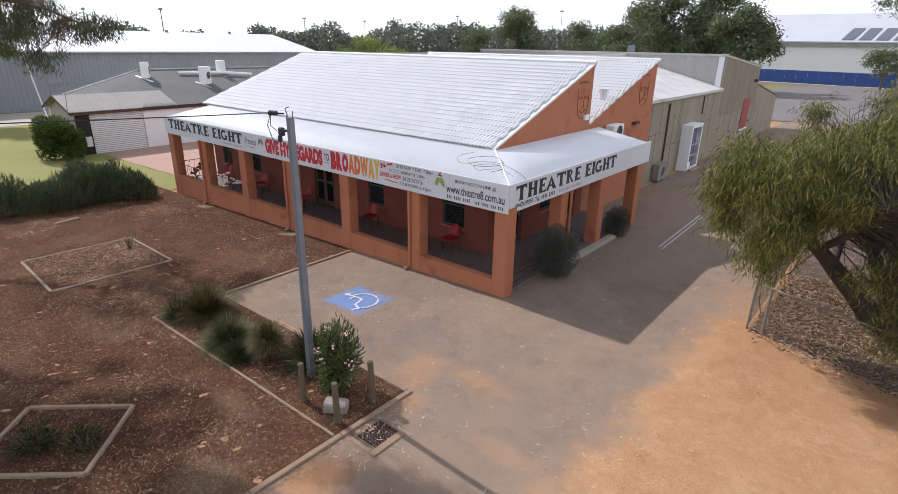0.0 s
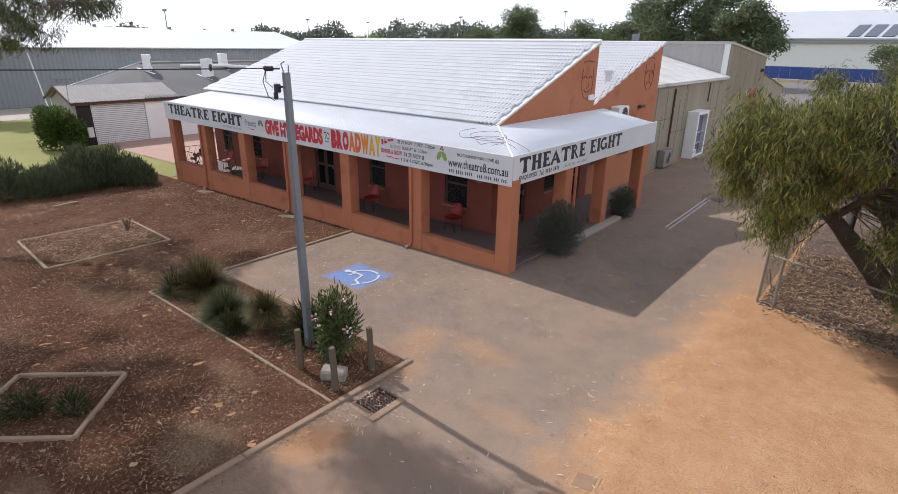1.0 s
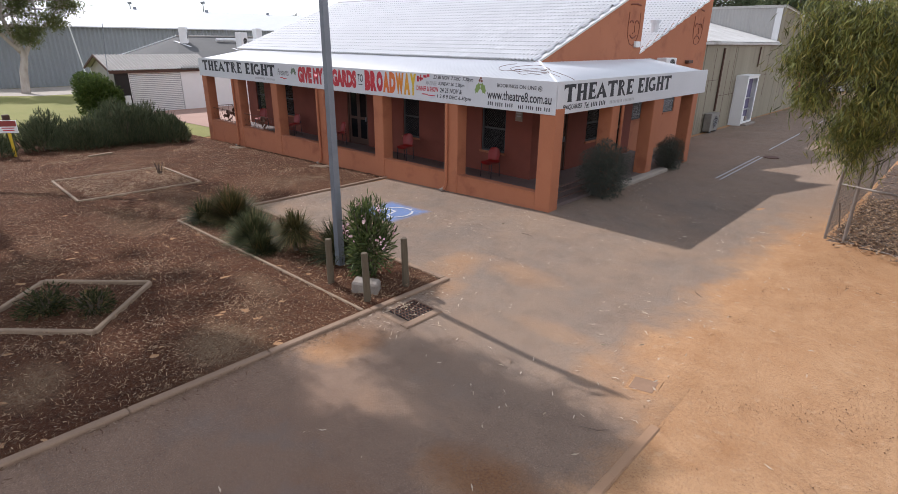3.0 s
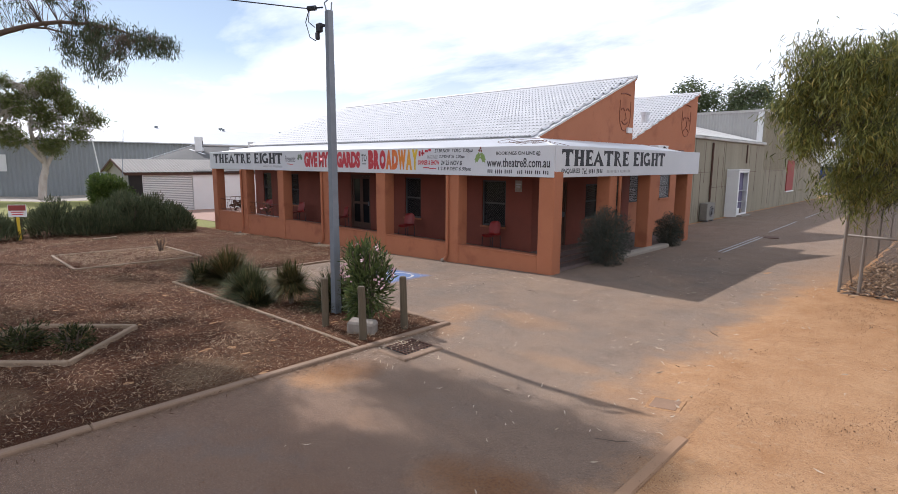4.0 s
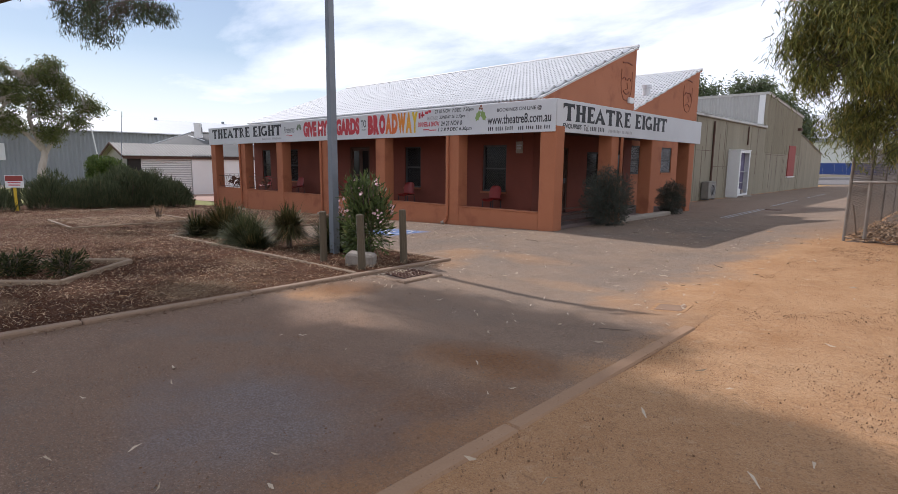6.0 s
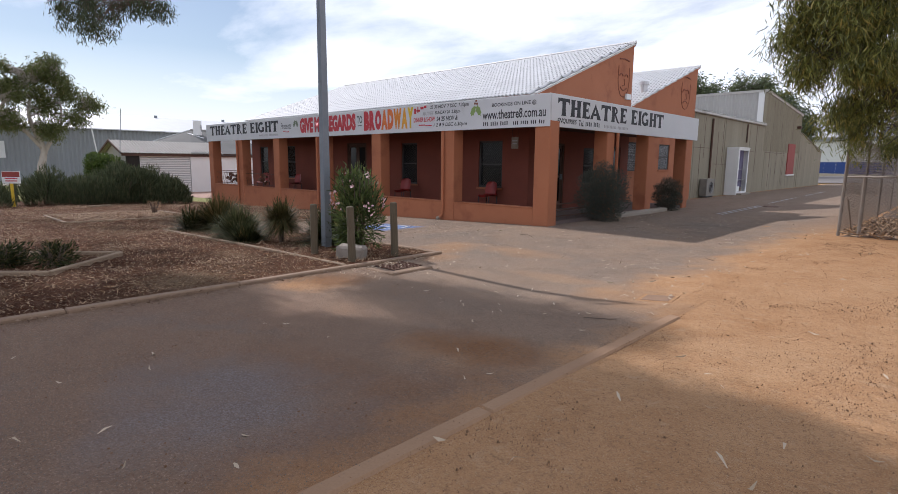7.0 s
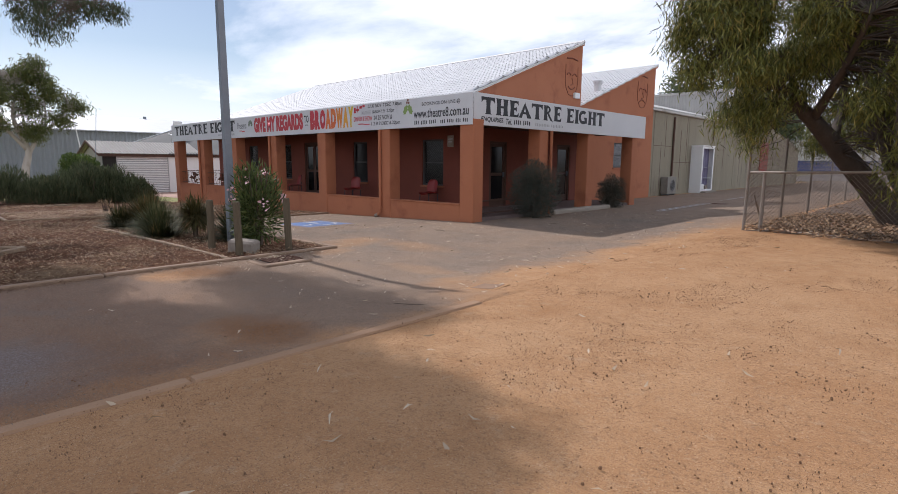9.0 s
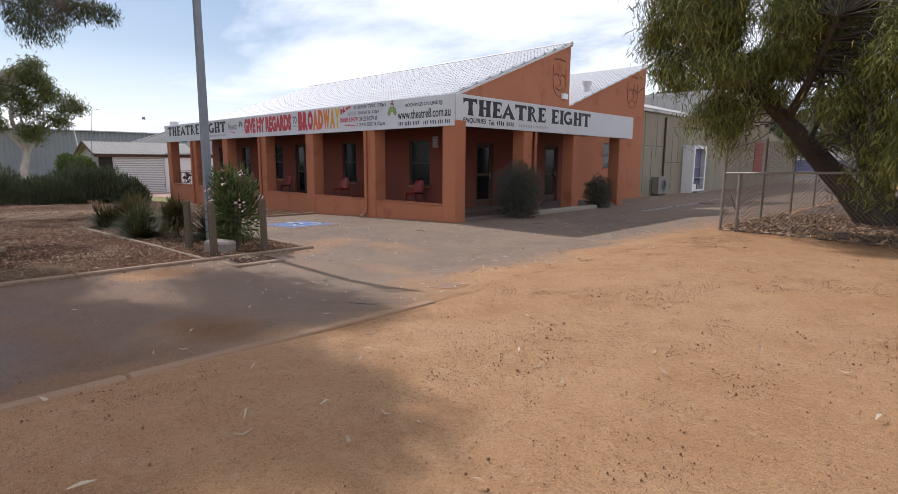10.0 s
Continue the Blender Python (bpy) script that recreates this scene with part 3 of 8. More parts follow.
def sheet(name, xs, ys, inside, lift, bumpy, material, label, category, seed=0, kind="structure", tuck=0.0, lumps=0.0):
    """A ground sheet over the cells of a grid for which inside(x, y) holds."""
    ids, s, used = {}, Shape(), []

    def vid(i, j):
        if (i, j) not in ids:
            x, y = xs[i], ys[j]
            z = gz(x, y) + lift + bumpy * (noise.noise((x * 1.3, y * 1.3, seed)) + 0.6 * noise.noise((x * 4.1, y * 4.1, seed + 5)))
            if lumps:
                z += lumps * (noise.noise((x * 5.3, y * 5.3, seed + 7)) + 0.7 * noise.noise((x * 11.0, y * 11.0, seed + 9)))
            ids[(i, j)] = len(s.v)
            s.v.append((x, y, z))
            used.append(0)
        used[ids[(i, j)]] += 1
        return ids[(i, j)]
    for i in range(len(xs) - 1):
        for j in range(len(ys) - 1):
            if inside((xs[i] + xs[i + 1]) / 2, (ys[j] + ys[j + 1]) / 2):
                s.f.append((vid(i, j), vid(i + 1, j), vid(i + 1, j + 1), vid(i, j + 1)))
    if tuck:
        s.v = [(x, y, z - (tuck if n < 4 else 0)) for (x, y, z), n in zip(s.v, used)]
    return tagged(part(name, s, material, None, "", True), label, category, kind=kind)


def steps(*stops):
    """Grid lines: (from, to, step) stretches joined."""
    out = []
    for a, b, d in stops:
        k = max(1, round((b - a) / d))
        out += [a + (b - a) * i / k for i in range(k)]
    return out + [stops[-1][1]]


# ---- ground ----
far_steps = [-900, -600, -400, -280, -200, -150, -120]
gx = far_steps + steps((-95, -26, 3), (-26, 16, 0.6), (16, 60, 3)) + [90, 130, 200, 300, 450, 700]
gy = far_steps + [-95, -70, -50] + steps((-40, 16, 0.6), (16, 70, 3)) + [90, 120, 160, 220, 300, 450, 700]
sheet("ground", gx, gy, lambda x, y: True, 0.0, 0.012, M_LAND, "bare orange sandy earth with small stones", "ground")
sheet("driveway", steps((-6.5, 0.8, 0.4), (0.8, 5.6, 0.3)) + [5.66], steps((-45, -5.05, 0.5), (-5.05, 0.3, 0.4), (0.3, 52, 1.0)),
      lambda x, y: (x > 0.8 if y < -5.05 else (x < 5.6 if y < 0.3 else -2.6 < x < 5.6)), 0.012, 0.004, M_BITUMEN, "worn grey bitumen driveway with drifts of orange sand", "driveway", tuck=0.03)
sheet("far_yard", steps((-14, 40, 3)), steps((52, 124, 4)), lambda x, y: True, 0.06, 0.004, M_YARD, "pale grey bitumen yard behind the shed", "yard")
sheet("garden_soil", steps((-24.5, -9, 0.14), (-9, 0.95, 0.085), (0.95, 1.4, 0.09)), steps((-30, -14, 0.5), (-14, -4.8, 0.085), (-4.8, 0.0, 0.14)), lambda x, y: (y < -4.85 and x < 0.98 + 0.0048 * (y + 4.72)) or x < -6.36, 0.022, 0.012, M_MULCH,
      "dry red-brown mulch scattered with dead leaves", "mulch", 3, lumps=0.036)
sheet("tree_mulch", steps((5.65, 22, 0.25)), steps((-6, 30, 0.25)), lambda x, y: y > 2.4 - 0.42 * (x - 5.6) + 0.1 * noise.noise((x * 2, 0, 0)), 0.035, 0.03, M_MULCHBARK,
      "grey-brown leaf litter under the fenced tree", "mulch", 7, tuck=0.05)
sheet("lawn", steps((-60, -20.5, 1.0)), steps((-25, 22, 1.0)), lambda x, y: not (x > -30.5 and y > 1.8) and not (x > -24.5 and y < -0.3), 0.03, 0.02, M_LAWN, "mown yellow-green lawn beside the shrubs", "lawn", 9)
sheet("paving", steps((-35.0, -20.5, 0.8)), steps((1.8, 14, 0.8)), lambda x, y: not (x < -30.5 and y < 1.8), 0.05, 0.0, M_PAVE, "pinkish brick paving between the buildings", "paving", 9)
sheet("far_road", steps((-67.5, -56, 1.5)), steps((-60, 48, 3)), lambda x, y: True, 0.04, 0.0, M_CONCRETE, "pale concrete yard along the grey shed", "yard")

# ---- theatre ----
FLOOR = 0.10
SOFFIT, SIGN_TOP = 2.45, 3.235
theatre = thing("theatre", "orange rendered theatre with white tiled sawtooth roof and verandah", "building", -10, 6, 0)


def wall_with_holes(s, axis, at, thick, a0, a1, z0, z1, holes):
    """A wall in the plane axis = at (at..at+thick), from a0 to a1, with real openings (a, b, low, high)."""
    us = sorted({a0, a1, *[h[0] for h in holes], *[h[1] for h in holes]})
    zs = sorted({z0, z1, *[h[2] for h in holes], *[h[3] for h in holes]})
    ids = {}

    def vid(i, j, d):
        if (i, j, d) not in ids:
            ids[(i, j, d)] = len(s.v)
            w_ = at + thick * d
            s.v.append((us[i], w_, zs[j]) if axis == "y" else (w_, us[i], zs[j]))
        return ids[(i, j, d)]

    def solid(i, j):
        if not (0 <= i < len(us) - 1 and 0 <= j < len(zs) - 1):
            return False
        u, z = (us[i] + us[i + 1]) / 2, (zs[j] + zs[j + 1]) / 2
        return not any(h[0] < u < h[1] and h[2] < z < h[3] for h in holes)
    for i in range(len(us) - 1):
        for j in range(len(zs) - 1):
            if not solid(i, j):
                continue
            s.f.append((vid(i, j, 0), vid(i + 1, j, 0), vid(i + 1, j + 1, 0), vid(i, j + 1, 0)))
            s.f.append((vid(i, j + 1, 1), vid(i + 1, j + 1, 1), vid(i + 1, j, 1), vid(i, j, 1)))
            for di, dj, p, q in ((-1, 0, (i, j), (i, j + 1)), (1, 0, (i + 1, j + 1), (i + 1, j)), (0, -1, (i + 1, j), (i, j)), (0, 1, (i, j + 1), (i + 1, j + 1))):
                if not solid(i + di, j + dj):
                    s.f.append((vid(*p, 0), vid(*q, 0), vid(*q, 1), vid(*p, 1)))


# verandah floor slab and low front wall
part("verandah_floor", Shape().box(-19.5, -0.1, 0.12, 2.3, -0.7, FLOOR).box(-2.3, -0.1, 2.3, 9.2, -0.3, FLOOR), M_VFLOOR, theatre, "dark painted verandah floor")
LEFTS = [-19.60, -16.56, -13.35, -10.13, -6.92, -3.66, -0.45]
for a, b in zip(LEFTS, LEFTS[1:]):
    s = Shape().soft(a + 0.46, b, 0.0, 0.2, gz(a) - 0.25, 0.42, 0.012)
    wall_part = part("parapet_wall", s, M_RENDER, theatre)
    part("coping", Shape().soft(a + 0.462, b - 0.002, -0.02, 0.24, 0.42, 0.455, 0.012), M_RENDER, wall_part)
for a in LEFTS:
    part("pillar", Shape().soft(a, a + 0.46, -0.025, 0.38, gz(a) - 0.25, 2.60, 0.02), M_RENDER, theatre)
for y in (2.93, 5.62, 8.78):
    part("pillar", Shape().soft(-0.46, -0.04, y, y + 0.43, -0.2, 2.60, 0.02), M_RENDER, theatre)

# body walls
WIN = [(-4.17, -3.2), (-7.95, -7.1), (-16.25, -15.4), (-18.75, -17.95)]
holes = [(a, b, 0.78, 2.25) for a, b in WIN] + [(-11.35, -10.05, FLOOR, 2.3), (-13.2, -12.4, 0.78, 2.25)]
s = Shape()
wall_with_holes(s, "y", 2.2, 0.22, -19.6, -2.2, -0.7, 3.48, holes)
part("front_wall", s, M_MAROON, theatre, "dark red-brown painted wall")
s = Shape()
wall_with_holes(s, "x", -2.42, 0.22, 2.42, 8.72, -0.3, 3.48, [(3.3, 4.2, FLOOR, 2.2), (5.4, 6.4, 0.9, 2.1), (7.2, 8.1, FLOOR, 2.2)])
part("side_wall", s, M_MAROON, theatre, "dark red-brown painted wall")
s = Shape()
wall_with_holes(s, "x", -2.50, 0.22, 8.72, 15.5, -0.3, 3.70, [(8.85, 9.75, 1.3, 2.42), (11.75, 12.85, 1.35, 2.42)])
part("side_wall", s, M_RENDER, theatre)
# gable walls above, following the roof slopes
part("gable_wall", Shape().prism([(2.34, 3.48), (8.72, 3.48), (8.72, 5.96), (2.34, 3.56)], "x", -2.42, -2.2), M_RENDER, theatre)
part("gable_wall", Shape().prism([(8.74, 3.70), (15.5, 3.70), (15.5, 6.03), (8.74, 3.70 + 0.03)], "x", -2.50, -2.28), M_RENDER, theatre)
for box in ((-20.2, -2.43, 8.5, 8.72, 3.0, 5.95), (-16.8, -2.51, 15.3, 15.5, -0.5, 6.0), (-19.6, -19.38, 2.42, 8.5, -0.9, 3.4)):
    part("back_wall", Shape().box(*box), M_RENDER, theatre)
part("gable_wall", Shape().prism([(2.42, 3.3), (8.5, 3.3), (8.5, 5.82), (2.42, 3.5)], "x", -20.2, -19.98), M_RENDER, theatre)
part("gable_wall", Shape().prism([(8.74, -0.8), (15.3, -0.8), (15.3, 5.9), (8.74, 3.6)], "x", -16.8, -16.6), M_RENDER, theatre)

# windows and doors of the front and side


def window(axis, at, a, b, lo, hi, m_mesh=None):
    f, g = Shape(), Shape()
    t = 0.05

    def put(sh, u0, u1, d0, d1, z0, z1):
        if axis == "y":
            sh.box(u0, u1, at + d0, at + d1, z0, z1)
        else:
            sh.box(at - d1, at - d0, u0, u1, z0, z1)
    put(f, a, a + t, 0.04, 0.12, lo, hi)
    put(f, b - t, b, 0.04, 0.12, lo, hi)
    put(f, a + t, b - t, 0.04, 0.12, lo, lo + t)
    put(f, a + t, b - t, 0.04, 0.12, hi - t, hi)
    put(f, a + t, b - t, 0.05, 0.11, (lo + hi) / 2 - 0.025, (lo + hi) / 2 + 0.025)
    fr = part("window", f, M_WINDOW, theatre, "grey aluminium window with diamond security mesh")
    put(g, a + t, b - t, 0.10, 0.106, lo + t, hi - t)
    part("pane", g, M_GLASS, fr)
    sc = Shape()
    k = 0.085
    c0 = int(math.floor((a - (hi - lo)) / k))
    for i in range(c0, int((b + (hi - lo)) / k) + 1):
        for sgn in (1, -1):
            # a diagonal bar clipped to the opening
            u0, z0, u1, z1 = i * k, lo, i * k + sgn * (hi - lo), hi
            if sgn > 0:
                t0, t1 = max(0, (a - u0) / (u1 - u0)), min(1, (b - u0) / (u1 - u0))
            else:
                t0, t1 = max(0, (b - u0) / (u1 - u0)), min(1, (a - u0) / (u1 - u0))
            if t1 - t0 < 0.03:
                continue
            p = [(u0 + (u1 - u0) * q, z0 + (z1 - z0) * q) for q in (t0, t1)]
            if axis == "y":
                sc.tube([(u, at + 0.055, z) for u, z in p], 0.0035, 3)
            else:
                sc.tube([(at - 0.055, u, z) for u, z in p], 0.005, 3)
    part("security_mesh", sc, m_mesh or M_WINDOW, fr)
    sill = Shape()
    put(sill, a - 0.04, b + 0.04, -0.05, 0.10, lo - 0.06, lo - 0.002)
    part("sill", sill, M_RENDER, fr)


for a, b in WIN + [(-13.2, -12.4)]:
    window("y", 2.2, a, b, 0.78, 2.25)
window("x", -2.2, 5.4, 6.4, 0.9, 2.1)
window("x", -2.28, 8.85, 9.75, 1.3, 2.42, M_GREYPAINT)
window("x", -2.28, 11.75, 12.85, 1.35, 2.42, M_GREYPAINT)


def door(axis, at, a, b, lo, hi, material, name="door", label=""):
    f, l_ = Shape(), Shape()

    def put(sh, u0, u1, d0, d1, z0, z1):
        if axis == "y":
            sh.box(u0, u1, at + d0, at + d1, z0, z1)
        else:
            sh.box(at - d1, at - d0, u0, u1, z0, z1)
    put(f, a, a + 0.06, 0.02, 0.14, lo, hi)
    put(f, b - 0.06, b, 0.02, 0.14, lo, hi)
    put(f, a + 0.06, b - 0.06, 0.02, 0.14, hi - 0.06, hi)
    fr = part(name, f, M_BROWNTRIM, theatre, label)
    mid = (a + b) / 2
    leaves_ = [(a + 0.06, mid - 0.004), (mid + 0.004, b - 0.06)] if b - a > 1.1 else [(a + 0.06, b - 0.06)]
    for u, v in leaves_:
        q = Shape()
        put(q, u, u + 0.09, 0.06, 0.10, lo + 0.01, hi - 0.065)
        put(q, v - 0.09, v, 0.06, 0.10, lo + 0.01, hi - 0.065)
        for z0, z1 in ((lo + 0.01, lo + 0.25), (lo + 1.0, lo + 1.1), (hi - 0.17, hi - 0.065)):
            put(q, u + 0.09, v - 0.09, 0.06, 0.10, z0, z1)
        leaf = part("door_leaf", q, material, fr)
        g = Shape()
        put(g, u + 0.09, v - 0.09, 0.078, 0.084, lo + 0.25, hi - 0.17)
        part("door_glass", g, M_GLASS, fr)
    h = Shape()
    put(h, b - 0.16, b - 0.13, 0.0, 0.06, lo + 0.95, lo + 1.12)
    part("door_handle", h, M_STEEL, fr)


door("y", 2.2, -11.35, -10.05, FLOOR, 2.3, M_BROWNTRIM, "door", "dark glazed double entrance door")
door("x", -2.2, 3.3, 4.2, FLOOR, 2.2, M_BROWNTRIM, "door", "dark glazed side door")
door("x", -2.2, 7.2, 8.1, FLOOR, 2.2, M_BROWNTRIM, "door", "dark side door")

# verandah ceiling and roof of fine corrugated sheet
part("verandah_ceiling", Shape().box(-19.6, -0.05, 0.06, 2.18, 2.60, 2.63).box(-2.18, -0.05, 2.18, 9.65, 2.60, 2.63), M_BROWNTRIM, theatre)


def corrugated(u0, u1, pitch, amp, line):
    """A wavy sheet: line(u, lift) gives the two ends of the rib line at u."""
    s_ = Shape()
    k = int((u1 - u0) / pitch * 4)
    for i in range(k + 1):
        u = u0 + (u1 - u0) * i / k
        a, b = line(u, amp * (1, 0, -1, 0)[i % 4])
        s_.v += [tuple(a), tuple(b)]
    s_.f += [(2 * i, 2 * i + 2, 2 * i + 3, 2 * i + 1) for i in range(k)]
    n = len(s_.v)
    s_.v += [(x, y, z - 0.012) for x, y, z in s_.v[:n]]
    s_.f += [tuple(j + n for j in f[::-1]) for f in s_.f[:k]]
    s_.f += [(2 * i, n + 2 * i, n + 2 * i + 2, 2 * i + 2) for i in range(k)]
    return s_


VR0, VR1, EAVE = 3.17, 3.56, 2.36


def front_line(x, h):
    top = min(1.0, (-0.02 - x) / 2.2) if x > -2.25 else 1.0
    return (x, 0.03, VR0 + h), (x, 0.03 + EAVE * top, VR0 + (VR1 - VR0) * top + h)


part("verandah_roof", corrugated(-19.68, -0.05, 0.125, 0.024, front_line), M_ROOFWHITE, theatre, "white corrugated verandah roof", True)


def side_line(y, h):
    top = min(1.0, y / EAVE)
    return (-0.03, y, VR0 + h), (-0.03 - 2.2 * top, y, VR0 + (VR1 - VR0) * top + h)


part("verandah_roof", corrugated(0.05, 9.5, 0.19, 0.003, side_line), M_ROOFWHITE, theatre, "smooth white verandah roof sheet", True)
part("hip_flashing", Shape().tube([(-0.02, 0.02, VR0 + 0.01), (-2.2, EAVE, VR1 + 0.012)], 0.035, 6), M_ROOFWHITE, theatre)
part("wall_flashing", Shape().box(-2.199, -2.18, 2.5, 9.5, 3.50, 3.60), M_RENDER, theatre)
part("gutter_end", Shape().prism([(-2.2, 3.2), (-0.02, 3.0), (-0.02, 3.18), (-2.2, 3.57)], "y", 9.5, 9.54), M_WHITE, theatre)
part("gutter_end", Shape().prism([(0.02, 3.0), (2.2, 3.2), (2.2, 3.53), (0.02, 3.18)], "x", -19.72, -19.685), M_WHITE, theatre)

# signboards
front_sign = part("signboard", Shape().soft(-19.68, 0.0, -0.06, -0.028, SOFFIT, SIGN_TOP, 0.006), M_SIGN, theatre, "long white signboard with painted show lettering")
side_sign = part("signboard", Shape().soft(-0.035, 0.0, 0.003, 9.70, SOFFIT, SIGN_TOP, 0.006), M_SIGN, theatre, "white signboard with large black lettering")
part("sign_soffit", Shape().box(-19.6, -0.04, -0.026, 0.05, 2.47, 2.6).box(-0.05, -0.04, 0.05, 9.68, 2.47, 2.6), M_WHITE, theatre)


def glyph_mesh(text, heavy, shear):
    cu = bpy.data.curves.new("glyph", "FONT")
    cu.body, cu.offset, cu.shear, cu.resolution_u = text, heavy, shear, 3
    tmp = bpy.data.objects.new("glyph", cu)
    scene.collection.objects.link(tmp)
    bpy.context.view_layer.update()
    me = bpy.data.meshes.new_from_object(tmp.evaluated_get(bpy.context.evaluated_depsgraph_get()))
    bpy.data.objects.remove(tmp)
    co = np.empty(len(me.vertices) * 3)
    me.vertices.foreach_get("co", co)
    return me, co.reshape(-1, 3)


def lettering(text, plane, a0, a1, z0, z1, material, parent, heavy=0.0, shear=0.0, lift=0.004):
    """Flat painted letters, one mesh each, fitted to a box on the front (plane 'y') or side ('x') signboard."""
    whole, co = glyph_mesh(text, heavy, shear)
    lo, hi = co.min(0), co.max(0)
    for i, ch in enumerate(text):
        if ch == " ":
            continue
        # the letter's place is where the text up to it ends
        _, upto = glyph_mesh(text[:i + 1], heavy, shear)
        me, c = glyph_mesh(ch, heavy, shear)
        c = c + [upto[:, 0].max() - c[:, 0].max(), 0, 0]
        u = a0 + (c[:, 0] - lo[0]) / (hi[0] - lo[0]) * (a1 - a0)
        z = z0 + (c[:, 1] - lo[1]) / (hi[1] - lo[1]) * (z1 - z0)
        out = np.empty_like(c)
        if plane == "y":
            out[:, 0], out[:, 1] = u, -0.06 - lift
        else:
            out[:, 1], out[:, 0] = u, lift
        out[:, 2] = z
        me.vertices.foreach_set("co", out.ravel())
        me.update()
        part("letter", me, material, parent)


def bars(plane, a0, a1, z0, z1, material, parent, words, seed=1):
    """Plain bars in place of writing."""
    r = random.Random(seed)
    s_ = Shape()
    total = sum(words) + 0.8 * (len(words) - 1)
    u = a0
    for w_ in words:
        for k in range(w_):
            e = u + 0.45 / total * (a1 - a0)
            zz0, zz1 = z0 + (z1 - z0) * r.uniform(0.0, 0.15), z1 - (z1 - z0) * r.uniform(0.0, 0.15)
            if plane == "y":
                s_.box(u, e, -0.0645, -0.0602, zz0, zz1)
            else:
                s_.box(0.0002, 0.0045, u, e, zz0, zz1)
            u += 1.0 / total * (a1 - a0)
        u += 0.8 / total * (a1 - a0)
    return tagged(part("plain_bars", s_, material, parent), kind="stuff")


def arc(cx, cy, r0, r1, a0, a1, sx=1.0, sy=1.0, k=10):
    """A band between two radii, as short quads."""
    out = []
    for i in range(k):
        t0, t1 = radians(a0 + (a1 - a0) * i / k), radians(a0 + (a1 - a0) * (i + 1) / k)
        out.append([(cx + r * math.cos(t) * sx, cy + r * math.sin(t) * sy) for r, t in ((r0, t0), (r1, t0), (r1, t1), (r0, t1))])
    return out


def stem(x, w_=0.31):
    return [[(x, 0.06), (x + w_, 0.06), (x + w_ * 0.9, 0.5), (x + w_, 0.94), (x, 0.94), (x + w_ * 0.1, 0.5)],
            [(x - 0.07, 0), (x + w_ + 0.07, 0), (x + w_, 0.06), (x, 0.06)], [(x, 0.94), (x + w_, 0.94), (x + w_ + 0.07, 1), (x - 0.07, 1)]]


GLYPHS = {
    "T": (0.80, stem(0.26) + [[(-0.03, 0.66), (0.10, 0.82), (0.70, 0.82), (0.83, 0.66), (0.84, 1.0), (-0.04, 1.0)]]),
    "H": (0.86, stem(0.08) + stem(0.54) + [[(0.30, 0.44), (0.60, 0.44), (0.60, 0.58), (0.30, 0.58)]]),
    "E": (0.68, stem(0.08) + [[(0.30, 0.0), (0.68, 0.0), (0.71, 0.30), (0.58, 0.14), (0.30, 0.14)], [(0.30, 0.86), (0.58, 0.86), (0.69, 0.72), (0.68, 1.0), (0.30, 1.0)],
                                [(0.30, 0.44), (0.50, 0.41), (0.56, 0.32), (0.56, 0.68), (0.50, 0.59), (0.30, 0.57)]]),
    "A": (0.88, [[(-0.04, 0), (0.18, 0), (0.48, 0.80), (0.42, 1.0)], [(0.38, 1.0), (0.40, 0.70), (0.58, 0.0), (0.93, 0.0)], [(0.20, 0.24), (0.62, 0.24), (0.58, 0.38), (0.25, 0.38)]]),
    "R": (0.80, stem(0.08) + arc(0.28, 0.73, 0.15, 0.27, -90, 90, 1.35, 1.0) + [[(0.34, 0.48), (0.50, 0.50), (0.86, -0.08), (0.62, 0.02)]]),
    "I": (0.36, stem(0.08)),
    "G": (0.80, arc(0.42, 0.5, 0.27, 0.5, 50, 330, 0.86, 1.0, 16) + [[(0.50, 0.36), (0.80, 0.36), (0.80, 0.50), (0.50, 0.50)], [(0.64, 0.08), (0.80, 0.04), (0.80, 0.36), (0.64, 0.36)]]),
}


def serif_letters(text, plane, a0, a1, z0, z1, parent):
    """Heavy flared capitals, one mesh a letter."""
    total = sum(GLYPHS[c][0] + 0.07 if c != " " else 0.40 for c in text)
    u = 0.0
    for c in text:
        if c == " ":
            u += 0.40
            continue
        w_, polys = GLYPHS[c]
        s_ = Shape()
        for i, poly in enumerate(polys):
            lift = 0.003 + 0.0006 * (i % 4)
            pts = []
            for px, pz in poly:
                q = a0 + (u + px) / total * (a1 - a0)
                z = z0 + pz * (z1 - z0)
                pts.append((q, -0.06 - lift, z) if plane == "y" else (lift, q, z))
            s_.add(pts, [tuple(range(len(pts)))])
        part("letter", s_, M_BLACK, parent)
        u += w_ + 0.07


